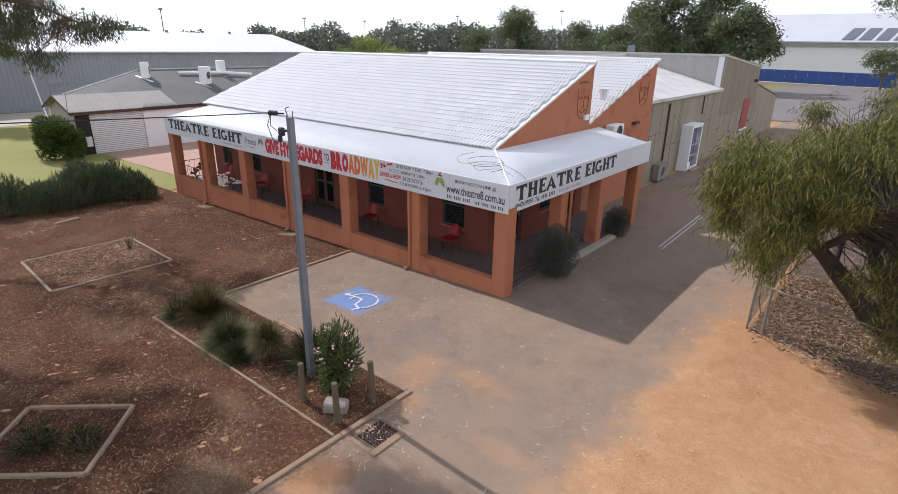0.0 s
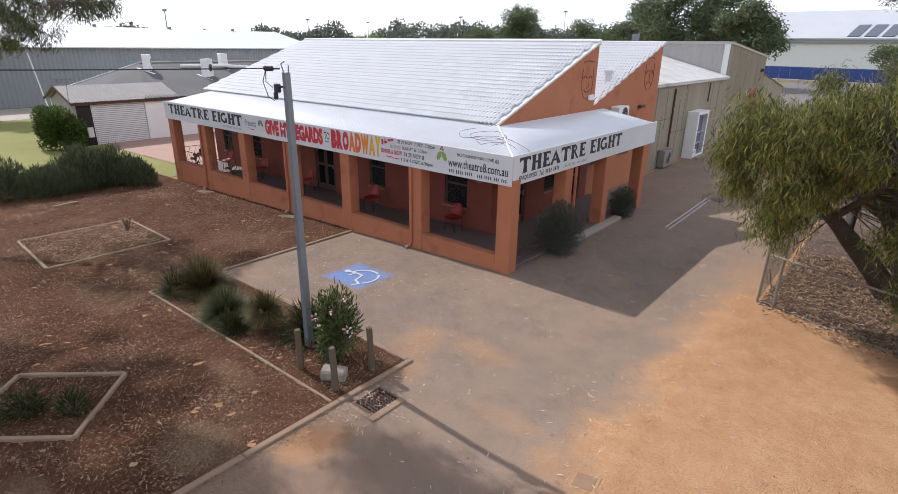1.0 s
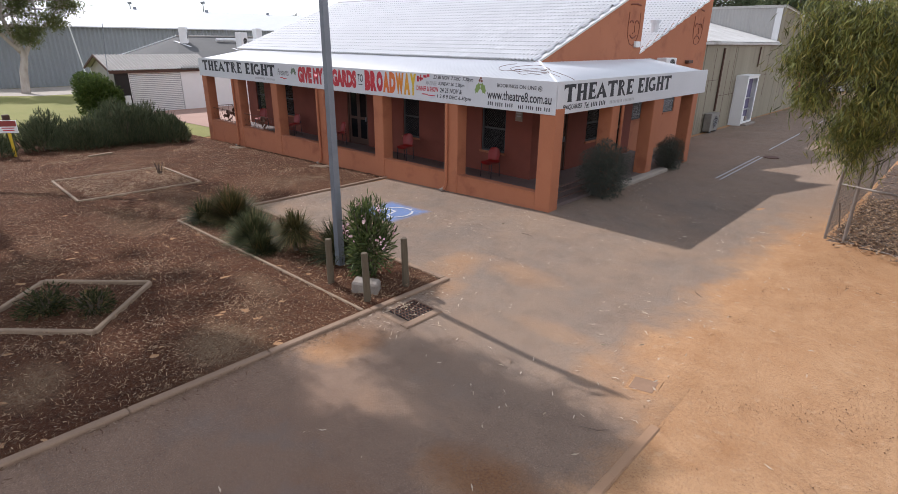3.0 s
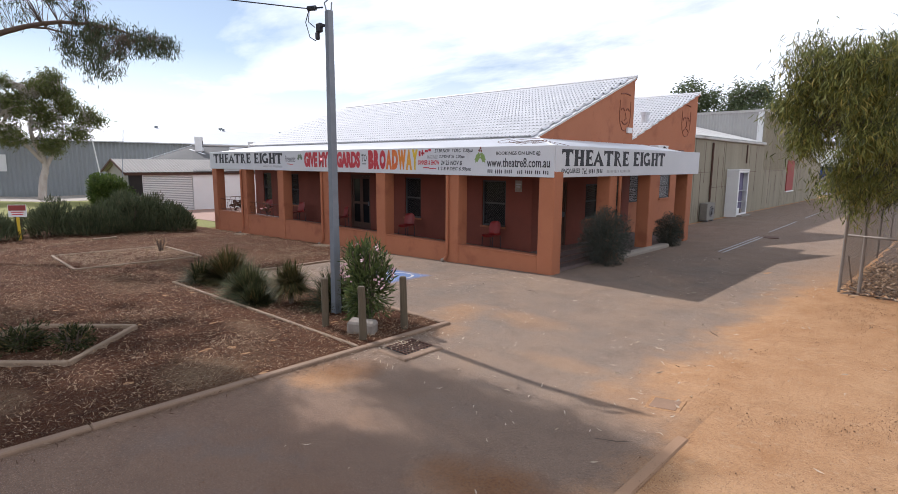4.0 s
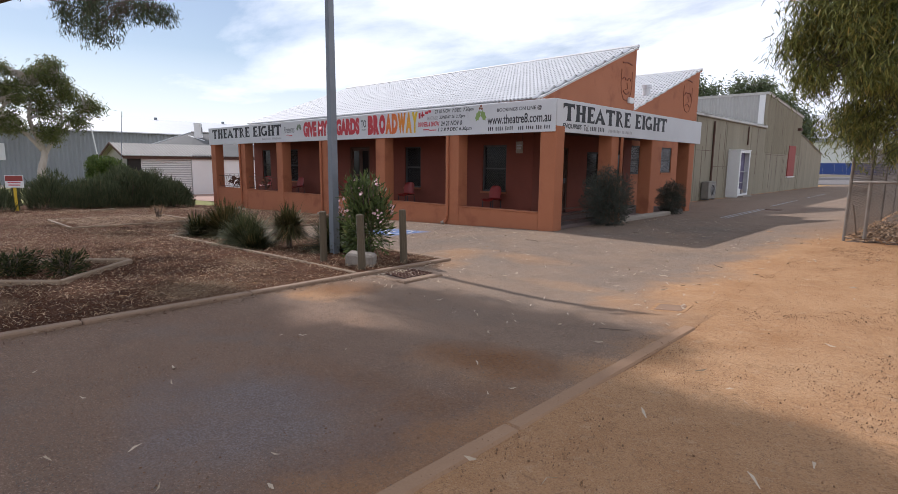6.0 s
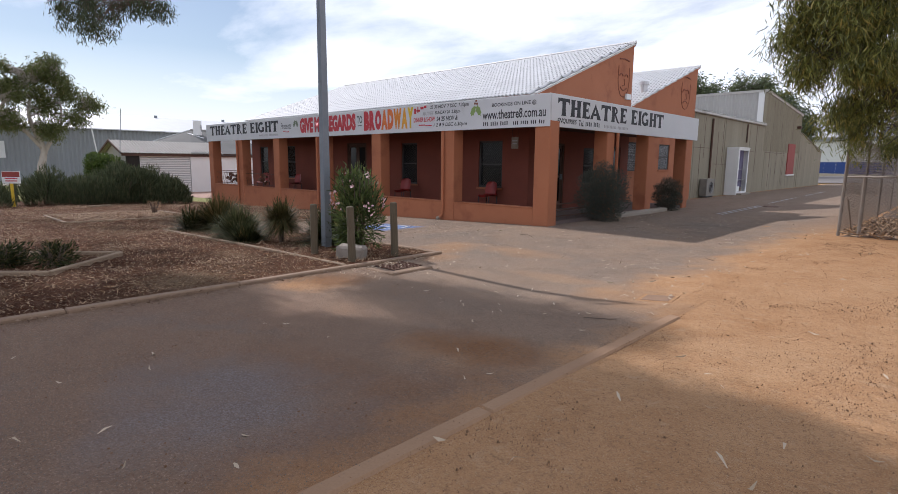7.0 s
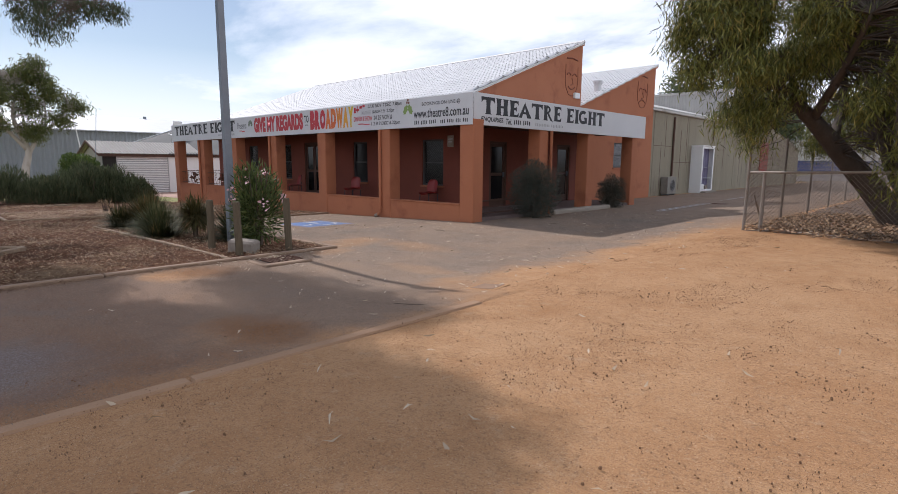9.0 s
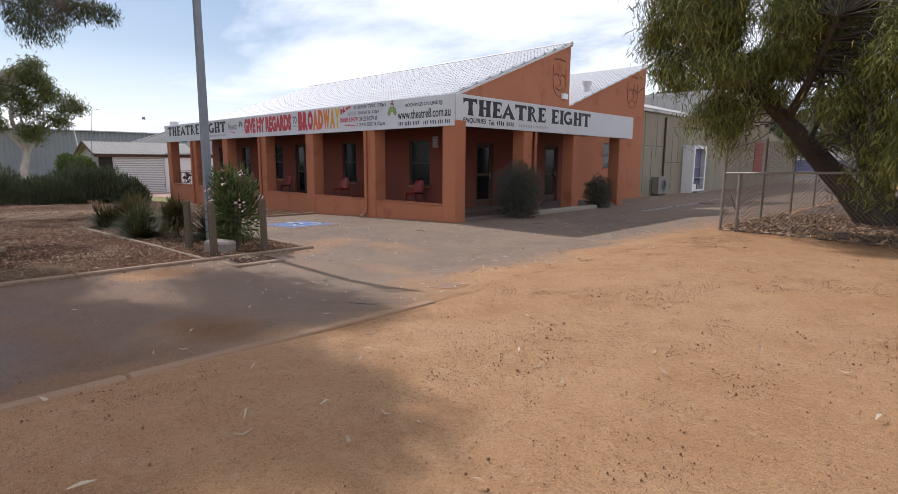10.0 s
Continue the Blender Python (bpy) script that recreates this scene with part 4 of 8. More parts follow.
serif_letters("THEATRE EIGHT", "x", 0.29, 6.56, 2.73, 3.15, side_sign)
serif_letters("THEATRE EIGHT", "y", -19.22, -12.80, 2.72, 3.15, front_sign)
lettering("ENQUIRIES", "x", 0.26, 1.17, 2.53, 2.67, M_BLACK, side_sign, 0.025, 0.2)
lettering("Tel.", "x", 1.27, 1.52, 2.52, 2.67, M_BLACK, side_sign, 0.02, 0.2)
bars("x", 1.62, 2.40, 2.53, 2.66, M_BLACK, side_sign, [4, 4])
bars("x", 2.62, 4.08, 2.54, 2.63, M_GREYPAINT, side_sign, [9, 8], 4)
bars("y", -14.4, -12.85, 2.56, 2.65, M_GREYPAINT, front_sign, [10, 9], 5)
lettering("Presents", "y", -12.62, -11.82, 2.79, 3.04, M_DUSK, front_sign, 0.015, 0.25)
part("swash", Shape().box(-12.45, -12.25, -0.0645, -0.0602, 2.70, 2.725).box(-12.25, -12.0, -0.0645, -0.0602, 2.67, 2.70), M_RED, front_sign)
lettering("GIVE MY REGARDS", "y", -11.19, -7.70, 2.60, 3.16, M_RED, front_sign, 0.07)
lettering("TO", "y", -7.62, -7.34, 2.82, 3.06, M_BLACK, front_sign, 0.015)
part("swash", Shape().box(-7.58, -7.38, -0.0645, -0.0602, 2.73, 2.755), M_BLACK, front_sign)
u = -7.25
for ch, wd, m_ in (("B", 0.29, M_RED), ("R", 0.30, M_RED), ("O", 0.31, M_RED), ("A", 0.31, M_SCARLET), ("D", 0.29, M_SCARLET), ("W", 0.37, M_ORANGE), ("A", 0.28, M_AMBER), ("Y", 0.26, M_YELLOW)):
    lettering(ch, "y", u, u + wd, 2.57, 3.19, m_, front_sign, 0.085)
    u += wd
part("scribble", Shape().box(-4.80, -4.72, -0.0645, -0.0602, 2.98, 3.14).box(-4.70, -4.55, -0.0645, -0.0602, 3.04, 3.10).box(-4.66, -4.62, -0.0645, -0.0602, 3.00, 3.18).box(-4.53, -4.40, -0.0645, -0.0602, 3.10, 3.17).box(-4.38, -4.28, -0.0645, -0.0602, 3.13, 3.20), M_RED, front_sign, "red scribbled script")
lettering("MATINEE", "y", -4.43, -3.98, 2.91, 3.02, M_GREYPAINT, front_sign, 0.02, 0.2)
lettering("DINNER & SHOW", "y", -4.82, -3.92, 2.73, 2.87, M_RED, front_sign, 0.03)
part("swash", Shape().box(-4.6, -4.35, -0.0645, -0.0602, 2.63, 2.66).box(-4.35, -4.05, -0.0645, -0.0602, 2.61, 2.635), M_RED, front_sign)
lettering("23 30 NOV  7 DEC  7.30pm", "y", -4.12, -2.62, 3.06, 3.19, M_BLACK, front_sign, 0.02, 0.15)
lettering("SUNDAY 26  2.30pm", "y", -3.92, -2.93, 2.90, 3.02, M_BLACK, front_sign, 0.02, 0.15)
lettering("24 25 NOV &", "y", -3.86, -3.02, 2.73, 2.86, M_BLACK, front_sign, 0.02, 0.15)
lettering("1 2 8 9 DEC 6.30pm", "y", -3.97, -2.68, 2.55, 2.68, M_BLACK, front_sign, 0.02, 0.15)
lettering("BOOKINGS ON LINE @", "y", -1.80, -0.40, 2.98, 3.10, M_BLACK, front_sign, 0.014)
lettering("www.theatre8.com.au", "y", -2.12, -0.12, 2.69, 2.93, M_BLACK, front_sign, 0.014)
bars("y", -2.09, -1.24, 2.52, 2.63, M_BLACK, front_sign, [3, 4, 4], 7)
bars("y", -1.1, -0.12, 2.52, 2.62, M_BLACK, front_sign, [3, 4, 3, 3], 8)


def holly(x, z, k, berries, material):
    """Painted holly: two lobed leaves hanging from one point, with small berries above."""
    s_ = Shape()
    for side, a in ((-1, 242), (1, 298)):
        pts = []
        for i in range(14):
            t = i / 14 * 2 * math.pi
            q = 1.0 if i % 2 == 0 else 0.72
            px, pz = 0.15 + 0.16 * math.cos(t) * q, 0.085 * math.sin(t) * q
            ca, sa = math.cos(radians(a)), math.sin(radians(a))
            pts.append((x + k * (0.02 * side + px * ca - pz * sa), -0.064 - 0.0006 * side, z + k * (px * sa + pz * ca)))
        s_.add(pts, [tuple(range(14))])
    part("holly_leaves", s_, material, front_sign)
    if berries:
        b_ = Shape()
        for dx, dz in ((-0.03, 0.05), (0.04, 0.04), (0.01, 0.11)):
            b_.add([(x + k * (dx + 0.032 * math.cos(i * 0.785)), -0.067, z + k * (dz + 0.032 * math.sin(i * 0.785))) for i in range(8)], [tuple(range(8))])
        part("holly_berries", b_, M_MASK, front_sign, "dark red berries")


M_MASK = mat("mask_relief_paint", (0.24, 0.08, 0.045), 0.85, (0.19, 0.06, 0.035), 3, 0.7)
holly(-2.36, 3.08, 1.05, True, M_GREENPAINT)
holly(-11.50, 3.10, 0.95, False, M_DULLGREEN)

# masks in relief on the gables


def gable_mask(y, z, w_, h, x, sad):
    s_ = Shape()
    out = [(y + w_ * 0.5 * a, z + h * b) for a, b in ((-0.95, 1), (-1.0, 0.55), (-0.86, 0.26), (-0.45, 0.04), (0, 0), (0.45, 0.04), (0.86, 0.26), (1.0, 0.55), (0.95, 1))]
    s_.tube([(x, a, b) for a, b in out], 0.016, 5)
    for d in (-0.45, 0.45):
        c_ = (-1 if sad else 1)
        s_.tube([(x, y + w_ * 0.5 * (d + t * 0.3), z + h * (0.68 + 0.08 * (1 - t * t) + (0.05 * t * (1 if d > 0 else -1) * -1 if sad else 0))) for t in (-1, -0.5, 0, 0.5, 1)], 0.025, 5)
    s_.tube([(x, y + w_ * 0.5 * t * 0.55, z + h * (0.22 + (0.09 * t * t if not sad else 0.10 * (1 - t * t)))) for t in (-1, -0.6, -0.2, 0.2, 0.6, 1)], 0.025, 5)
    s_.tube([(x, y + 0.02, z + h * 0.6), (x, y + w_ * 0.12, z + h * 0.4), (x, y - w_ * 0.06, z + h * 0.36)], 0.02, 5)
    s_.tube([(x, y - w_ * 0.42, z + h * 1.22), (x, y, z + h * 1.26), (x, y + w_ * 0.42, z + h * 1.22)], 0.03, 5)
    part("gable_mask", s_, M_MASK, theatre, "red-brown relief outline of a theatre mask")


gable_mask(8.0, 4.02, 0.88, 1.08, -2.195, False)
gable_mask(14.2, 4.05, 1.0, 1.12, -2.275, True)
part("wall_box", Shape().soft(-2.2, -2.10, 8.15, 8.5, 3.95, 4.15), M_WHITE, theatre, "small white electrical box")

# downpipes, verge boards
for x in (-3.58, -10.05, -16.48):
    g0 = gz(x)
    part("downpipe", Shape().tube([(x, -0.08, 2.44), (x, -0.08, g0 + 0.25), (x - 0.02, -0.10, g0 + 0.15), (x - 0.06, -0.16, g0 + 0.07)], 0.045, 8), M_RENDER, theatre)
    part("downpipe_shoe", Shape().tube([(x - 0.05, -0.13, g0 + 0.09), (x - 0.1, -0.22, g0 + 0.05)], 0.05, 8), M_STONE, theatre)
part("downpipe", Shape().tube([(0.01, 3.44, 2.44), (0.01, 3.44, 0.02)], 0.045, 8), M_RENDER, theatre)
part("verge_board", Shape().prism([(2.36, 3.50), (8.78, 5.94), (8.78, 6.03), (2.36, 3.59)], "x", -2.19, -2.165), M_RENDER, theatre)
part("verge_board", Shape().prism([(8.76, 3.64), (15.62, 5.98), (15.62, 6.07), (8.76, 3.73)], "x", -2.27, -2.235), M_RENDER, theatre)
n_ = thing("hanging_notice", "small pale notice board hung under the verandah ceiling", "sign", -2.1, 1.37, 2.6)
part("board", Shape().soft(-2.22, -1.98, 1.36, 1.38, 1.97, 2.30, 0.004), M_STONE, n_)
for x in (-2.2, -2.0):
    part("hanger", Shape().tube([(x, 1.37, 2.30), (x, 1.37, 2.60)], 0.004, 5), M_BLACK, n_)
part("plain_bars", Shape().box(-2.19, -2.01, 1.354, 1.3595, 2.18, 2.21).box(-2.17, -2.03, 1.354, 1.3595, 2.1, 2.13), M_GREYPAINT, n_)
part("vent_pipe", Shape().tube([(-2.8, 11.05, 4.4), (-2.8, 11.05, 4.85)], 0.15, 12).tube([(-2.8, 11.05, 4.83), (-2.8, 11.05, 4.95), (-2.8, 11.05, 5.0)], [0.21, 0.21, 0.1], 12), M_ROOFWHITE, theatre, "white round roof vent")

# wire left lying on the corner of the verandah roof
s = Shape()
for cx_, cy_, rx_, ry_, a0, a1 in ((-1.75, 1.25, 0.55, 0.42, 0, 400), (-1.35, 0.85, 0.42, 0.30, -60, 250), (-2.3, 1.35, 0.45, 0.5, 130, 330), (-1.2, 0.35, 1.3, 0.95, 30, 150), (-0.9, 0.55, 0.5, 0.35, 20, 190)):
    pts = [(cx_ + rx_ * math.cos(radians(a)) + 0.04 * math.sin(a * 0.06), cy_ + ry_ * math.sin(radians(a))) for a in range(a0, a1, 15)]
    s.tube([(x, max(y, 0.15), VR0 + (VR1 - VR0) * min(max(y, 0.15), -x) / 2.2 + 0.035) for x, y in pts], 0.006, 5)
tagged(part("roof_wire", s, M_RUST), "tangle of dark wire lying on the verandah roof", "wire")

# ---- kerbs, edging and markings ----


def strip(s_, p0, p1, width, top, depth=0.12, r=0.015, pieces=1, gap=0.006):
    """Straight edging from p0 to p1, cut into pieces that follow the ground."""
    p0, p1 = Vector((*p0, 0)), Vector((*p1, 0))
    d = (p1 - p0)
    L = d.length
    ang = math.atan2(d.y, d.x)
    out = []
    for i in range(pieces):
        a = p0 + d * (i / pieces)
        b = p0 + d * ((i + 1) / pieces)
        za, zb = gz(a.x, a.y), gz(b.x, b.y)
        m = Matrix.Translation((a.x, a.y, za)) @ Matrix.Rotation(ang, 4, "Z") @ Matrix.Rotation(-math.atan2(zb - za, (b - a).length), 4, "Y")
        q = Shape().soft(gap / 2, (b - a).length - gap / 2, -width / 2, width / 2, -depth, top, r, m)
        out.append(q)
    return out


kerb = thing("kerb", "sand-stained concrete kerb edging the garden", "kerb", 1.0, -8, 0, kind="structure")
for a, b, k in (((0.92, -30), (1.04, -4.84), 14), ((-6.20, -4.92), (0.98, -4.9), 5), ((-6.24, -4.84), (-6.38, -0.02), 3)):
    for q in strip(None, a, b, 0.12, 0.055, pieces=k):
        part("kerb_stone", q, M_KERB, kerb)
edging = thing("timber_edging", "thin weathered timber edging round the planted island", "edging", -3, -6.6, 0, kind="structure")
for a, b, k in (((-6.25, -6.81), (0.96, -6.74), 3), ((-6.25, -6.76), (-6.22, -5.0), 1)):
    for q in strip(None, a, b, 0.055, 0.06, pieces=k):
        part("timber", q, M_SLEEPER, edging)


def bed_frame(label, pts, width, top):
    o = thing("garden_bed_frame", label, "garden bed", *pts[0])
    for a, b in zip(pts, pts[1:] + pts[:1]):
        for q in strip(None, a, b, width, top):
            part("timber", q, M_SLEEPER, o)
    return o


bed_frame("low timber frame round a bare raked bed", [(-10.05, -7.99), (-10.03, -4.62), (-13.5, -4.54), (-13.5, -7.86)], 0.08, 0.07)
bed_frame("weathered timber square round two dark shrubs", [(-1.33, -9.94), (-2.66, -8.70), (-4.12, -10.0), (-2.79, -11.24)], 0.075, 0.085)
tagged(part("loose_sleeper", Shape().soft(-0.45, 0.45, -0.06, 0.06, 0, 0.07, 0.01, pose(-17.6, -5.35, gz(-17.6, -5.35) + 0.02, 0, 0, 100)), M_SLEEPER), "short length of timber lying on the mulch", "timber")
for x, y, a in ((-9.6, -0.55, 20), (-16.0, -0.6, 8)):
    o = thing("wood_offcuts", "few thin wood offcuts lying by the wall", "wood", x, y, gz(x))
    for i in range(3):
        part("offcut", Shape().soft(-0.35, 0.35, -0.03, 0.03, 0.03, 0.06, 0.005, pose(x + 0.05 * i, y + 0.09 * i, gz(x) + 0.015 * i, 0, 0, a + 9 * i)), M_SLEEPER, o)

# concrete edge strip along the east side of the south seal
o = thing("edge_strip", "narrow sandy concrete edge strip beside the seal", "edging", 5.45, -10, 0, kind="structure")
for q in strip(None, (5.63, -40), (5.62, -6.3), 0.12, 0.014, pieces=12, gap=0.004):
    part("edge_stone", q, M_STRIP, o)

# drain with its iron grate
o = thing("drain_grate", "rusty iron drain grate in a concrete surround", "drain", 1.52, -6.05, 0.04)
zc = gz(1.5) + 0.01
s = Shape().soft(1.19, 1.25, -6.50, -5.84, zc - 0.1, zc + 0.02).soft(1.73, 1.88, -6.62, -5.84, zc - 0.1, zc + 0.03).soft(1.25, 1.73, -6.62, -6.45, zc - 0.1, zc + 0.02).soft(1.25, 1.73, -5.89, -5.84, zc - 0.1, zc + 0.02)
part("surround", s, M_KERB, o)
part("pit", Shape().box(1.25, 1.73, -6.45, -5.89, zc - 0.06, zc + 0.007), M_DARK, o)
for i in range(9):
    pts = [(1.25 + 0.48 * j / 12, -6.42 + 0.063 * i + (0.018 if j % 2 else -0.018), zc + 0.025) for j in range(13)]
    part("grate_bar", Shape().tube(pts, 0.011, 4), M_RUST, o)
o = thing("drain_cover", "small square sand-stained drain cover", "drain", 5.15, -5.65, 0.13)
m = pose(5.16, -5.61, gz(5.16) + 0.014, 0, -5, 8)
part("cover_frame", Shape().soft(-0.19, 0.19, -0.19, 0.19, -0.05, 0.002, 0.002, m), M_LAND, o)
part("cover_plate", Shape().soft(-0.145, 0.145, -0.145, 0.145, -0.02, 0.006, 0.003, m), M_COVER, o)


def flat_poly(s_, pts, lift):
    s_.add([(x, y, gz(x, y) + lift) for x, y in pts], [tuple(range(len(pts)))])


def flat_line(s_, pts, w_, lift):
    for (x0, y0), (x1, y1) in zip(pts, pts[1:]):
        d = Vector((x1 - x0, y1 - y0)).normalized() * w_ / 2
        flat_poly(s_, [(x0 - d.x * 0.5 + d.y, y0 - d.y * 0.5 - d.x), (x1 + d.x * 0.5 + d.y, y1 + d.y * 0.5 - d.x), (x1 + d.x * 0.5 - d.y, y1 + d.y * 0.5 + d.x), (x0 - d.x * 0.5 - d.y, y0 - d.y * 0.5 + d.x)], lift)


# accessible-parking mark: blue square with the white wheelchair sign
o = sheet("parking_mark", steps((-6.5, 0.8, 0.4)), steps((-5.05, 0.3, 0.4)), lambda x, y: -4.2 < x < -2.0 and -3.6 < y < -1.7, 0.016, 0.004, M_BLUEMARK,
          "worn blue square with white wheelchair symbol painted on the bitumen", "road marking")
s = Shape()
c = (-2.93, -2.67)
for a0, a1 in ((170, 66), (52, -40)):
    flat_line(s, [(c[0] + 0.46 * math.cos(radians(a0 + (a1 - a0) * i / 9)), c[1] + 0.46 * math.sin(radians(a0 + (a1 - a0) * i / 9))) for i in range(10)], 0.06, 0.030)
part("wheel_stroke", s, M_LINE, o)
s = Shape()
flat_line(s, [(-3.46, -2.63), (-3.16, -2.58), (-2.98, -2.60), (-2.88, -2.93), (-2.62, -3.03), (-2.70, -3.20)], 0.06, 0.030)
flat_line(s, [(-3.27, -2.79), (-3.25, -2.60)], 0.055, 0.033)
part("seat_stroke", s, M_LINE, o)
s = Shape()
flat_poly(s, [(-3.55 + 0.09 * math.cos(i * 0.628), -2.63 + 0.09 * math.sin(i * 0.628)) for i in range(10)], 0.031)
part("dot", s, M_LINE, o)
for a, b in (((1.72, 7.1), (1.60, 12.2)), ((1.88, 7.0), (1.76, 12.0)), ((1.5, 14.0), (1.3, 20.0)), ((1.2, 22.5), (1.0, 29.0))):
    s = Shape()
    flat_line(s, [a, b], 0.045, 0.026)
    tagged(part("lane_line", s, M_LINE), "thin worn white line painted on the driveway", "road marking", kind="structure")
tagged(part("inspection_cover", Shape().tube([(2.0, 12.3, gz(2) + 0.0), (2.0, 12.3, gz(2) + 0.03)], 0.28, 18), M_RUST), "round iron inspection cover set in the driveway", "manhole cover")

# ---- power pole, bollards, block ----
px, py, pz = -0.92, -5.82, gz(-0.92, -5.82)
pole = thing("power_pole", "square blue-grey steel power pole with bare brackets", "pole", px, py, pz)
s = Shape()
k = []
for z, h in ((pz - 0.3, 0.068), (5.36, 0.05)):
    k += [(px - h, py - h, z), (px + h, py - h, z), (px + h, py + h, z), (px - h, py + h, z)]
s.add(k, [(3, 2, 1, 0), (4, 5, 6, 7), (0, 1, 5, 4), (1, 2, 6, 5), (2, 3, 7, 6), (3, 0, 4, 7)])
part("shaft", s, M_STEEL, pole)
part("top_bracket", Shape().tube([(px - 0.07, py, 5.36), (px - 0.10, py - 0.02, 5.50), (px - 0.02, py, 5.54)], 0.012, 6).tube([(px + 0.07, py, 5.36), (px + 0.09, py, 5.48)], 0.012, 6), M_STEEL, pole)
part("insulator", Shape().tube([(px - 0.22, py - 0.12, 5.42), (px - 0.36, py - 0.18, 5.42)], 0.045, 8).tube([(px - 0.1, py - 0.05, 5.42), (px - 0.22, py - 0.12, 5.42)], 0.015, 6), M_BLACK, pole)
part("fuse_box", Shape().soft(px - 0.24, px - 0.13, py - 0.12, py - 0.03, 5.02, 5.17).soft(px - 0.27, px - 0.2, py - 0.12, py - 0.05, 4.90, 5.03).box(px - 0.14, px - 0.06, py - 0.1, py - 0.04, 5.10, 5.14), M_BLACK, pole)
part("drop_wire", Shape().tube([(px - 0.34, py - 0.17, 5.42), (px - 0.42, py - 0.2, 5.2), (px - 0.36, py - 0.16, 4.95), (px - 0.26, py - 0.1, 4.88)], 0.008, 5).tube([(px - 0.34, py - 0.17, 5.40), (px - 0.36, py - 0.18, 5.2), (px - 0.25, py - 0.12, 5.1)], 0.008, 5), M_BLACK, pole)
pts = []
for i in range(25):
    t = i / 24
    pts.append((px - 0.36 - 9.6 * t, py - 0.18 - 23.5 * t, 5.42 + 1.0 * t - 1.2 * t * (1 - t)))
tagged(part("power_cable", Shape().tube(pts, 0.010, 5), M_BLACK), "black overhead power cable running from the pole", "cable")
for x, y, h, lean in ((0.73, -6.46, 0.88, -3), (0.70, -5.57, 0.90, -3), (-0.33, -6.45, 0.86, 0)):
    g0 = gz(x, y)
    o = tagged(part("bollard", Shape().tube([(x, y, g0 - 0.1), (x + lean * 0.006, y, g0 + h * 0.5), (x + lean * 0.012, y, g0 + h - 0.02), (x + lean * 0.012, y, g0 + h)], [0.062, 0.06, 0.058, 0.048], 10), M_POST, smooth=False),
               "weathered round pine bollard in the mulch", "bollard", group="bollards round the pole")
block = Shape().soft(-0.23, 0.23, -0.14, 0.14, -0.05, 0.22, 0.035, pose(0.38, -6.22, gz(0.38, -6.2), 3, 4, 36))
tagged(part("stone_block", block, M_STONE), "pale rough limestone block beside a bollard", "block")

# ---- verandah furniture ----


def chair(x, y, turn):
    o = thing("verandah_chair", "red moulded plastic chair on the dark verandah", "chair", x, y, FLOOR, "verandah chairs")
    m = pose(x, y, FLOOR, 0, 0, turn)

    def shell(line, bow):
        """A curved panel with thickness along a side line of (depth, height, half width)."""
        s_ = Shape()
        n_, k_ = len(line), 7
        for lift in (0.0, 0.012):
            for d_, h_, w_ in line:
                for j in range(k_):
                    u_ = -1 + 2 * j / (k_ - 1)
                    s_.v.append(tuple(m @ Vector((w_ * u_, d_ - (bow * u_ * u_ if h_ > 0.5 else 0), h_ + (0.03 * u_ * u_ if h_ <= 0.5 else 0) + lift))))
        for i in range(n_ - 1):
            for j in range(k_ - 1):
                q = i * k_ + j
                s_.f.append((q, q + 1, q + k_ + 1, q + k_))
                q += n_ * k_
                s_.f.append((q + k_, q + k_ + 1, q + 1, q))
        return s_
    part("seat", shell([(-0.24, 0.41, 0.19), (-0.2, 0.44, 0.23), (0.0, 0.43, 0.24), (0.15, 0.435, 0.23), (0.2, 0.48, 0.22)], 0.0), M_REDPLASTIC, o, "", True)
    part("backrest", shell([(0.205, 0.51, 0.21), (0.22, 0.62, 0.23), (0.25, 0.75, 0.225), (0.275, 0.84, 0.18), (0.28, 0.87, 0.12)], 0.07), M_REDPLASTIC, o, "", True)
    for sx in (-0.2, 0.2):
        for sy in (-0.19, 0.19):
            part("leg", Shape().tube([m @ Vector((sx * 1.05, sy * 1.1, 0)), m @ Vector((sx, sy, 0.43))], 0.014, 6), M_BLACK, o)
        part("back_post", Shape().tube([m @ Vector((sx * 0.8, 0.19, 0.44)), m @ Vector((sx * 0.8, 0.22, 0.6))], 0.012, 6), M_BLACK, o)


for x, y, t_ in ((-7.15, 1.55, 10), (-11.15, 1.6, -15), (-14.5, 1.6, 5), (-3.35, 1.7, 0), (-17.3, 1.55, 20)):
    chair(x, y, t_)

# iron balustrade at the west end of the verandah


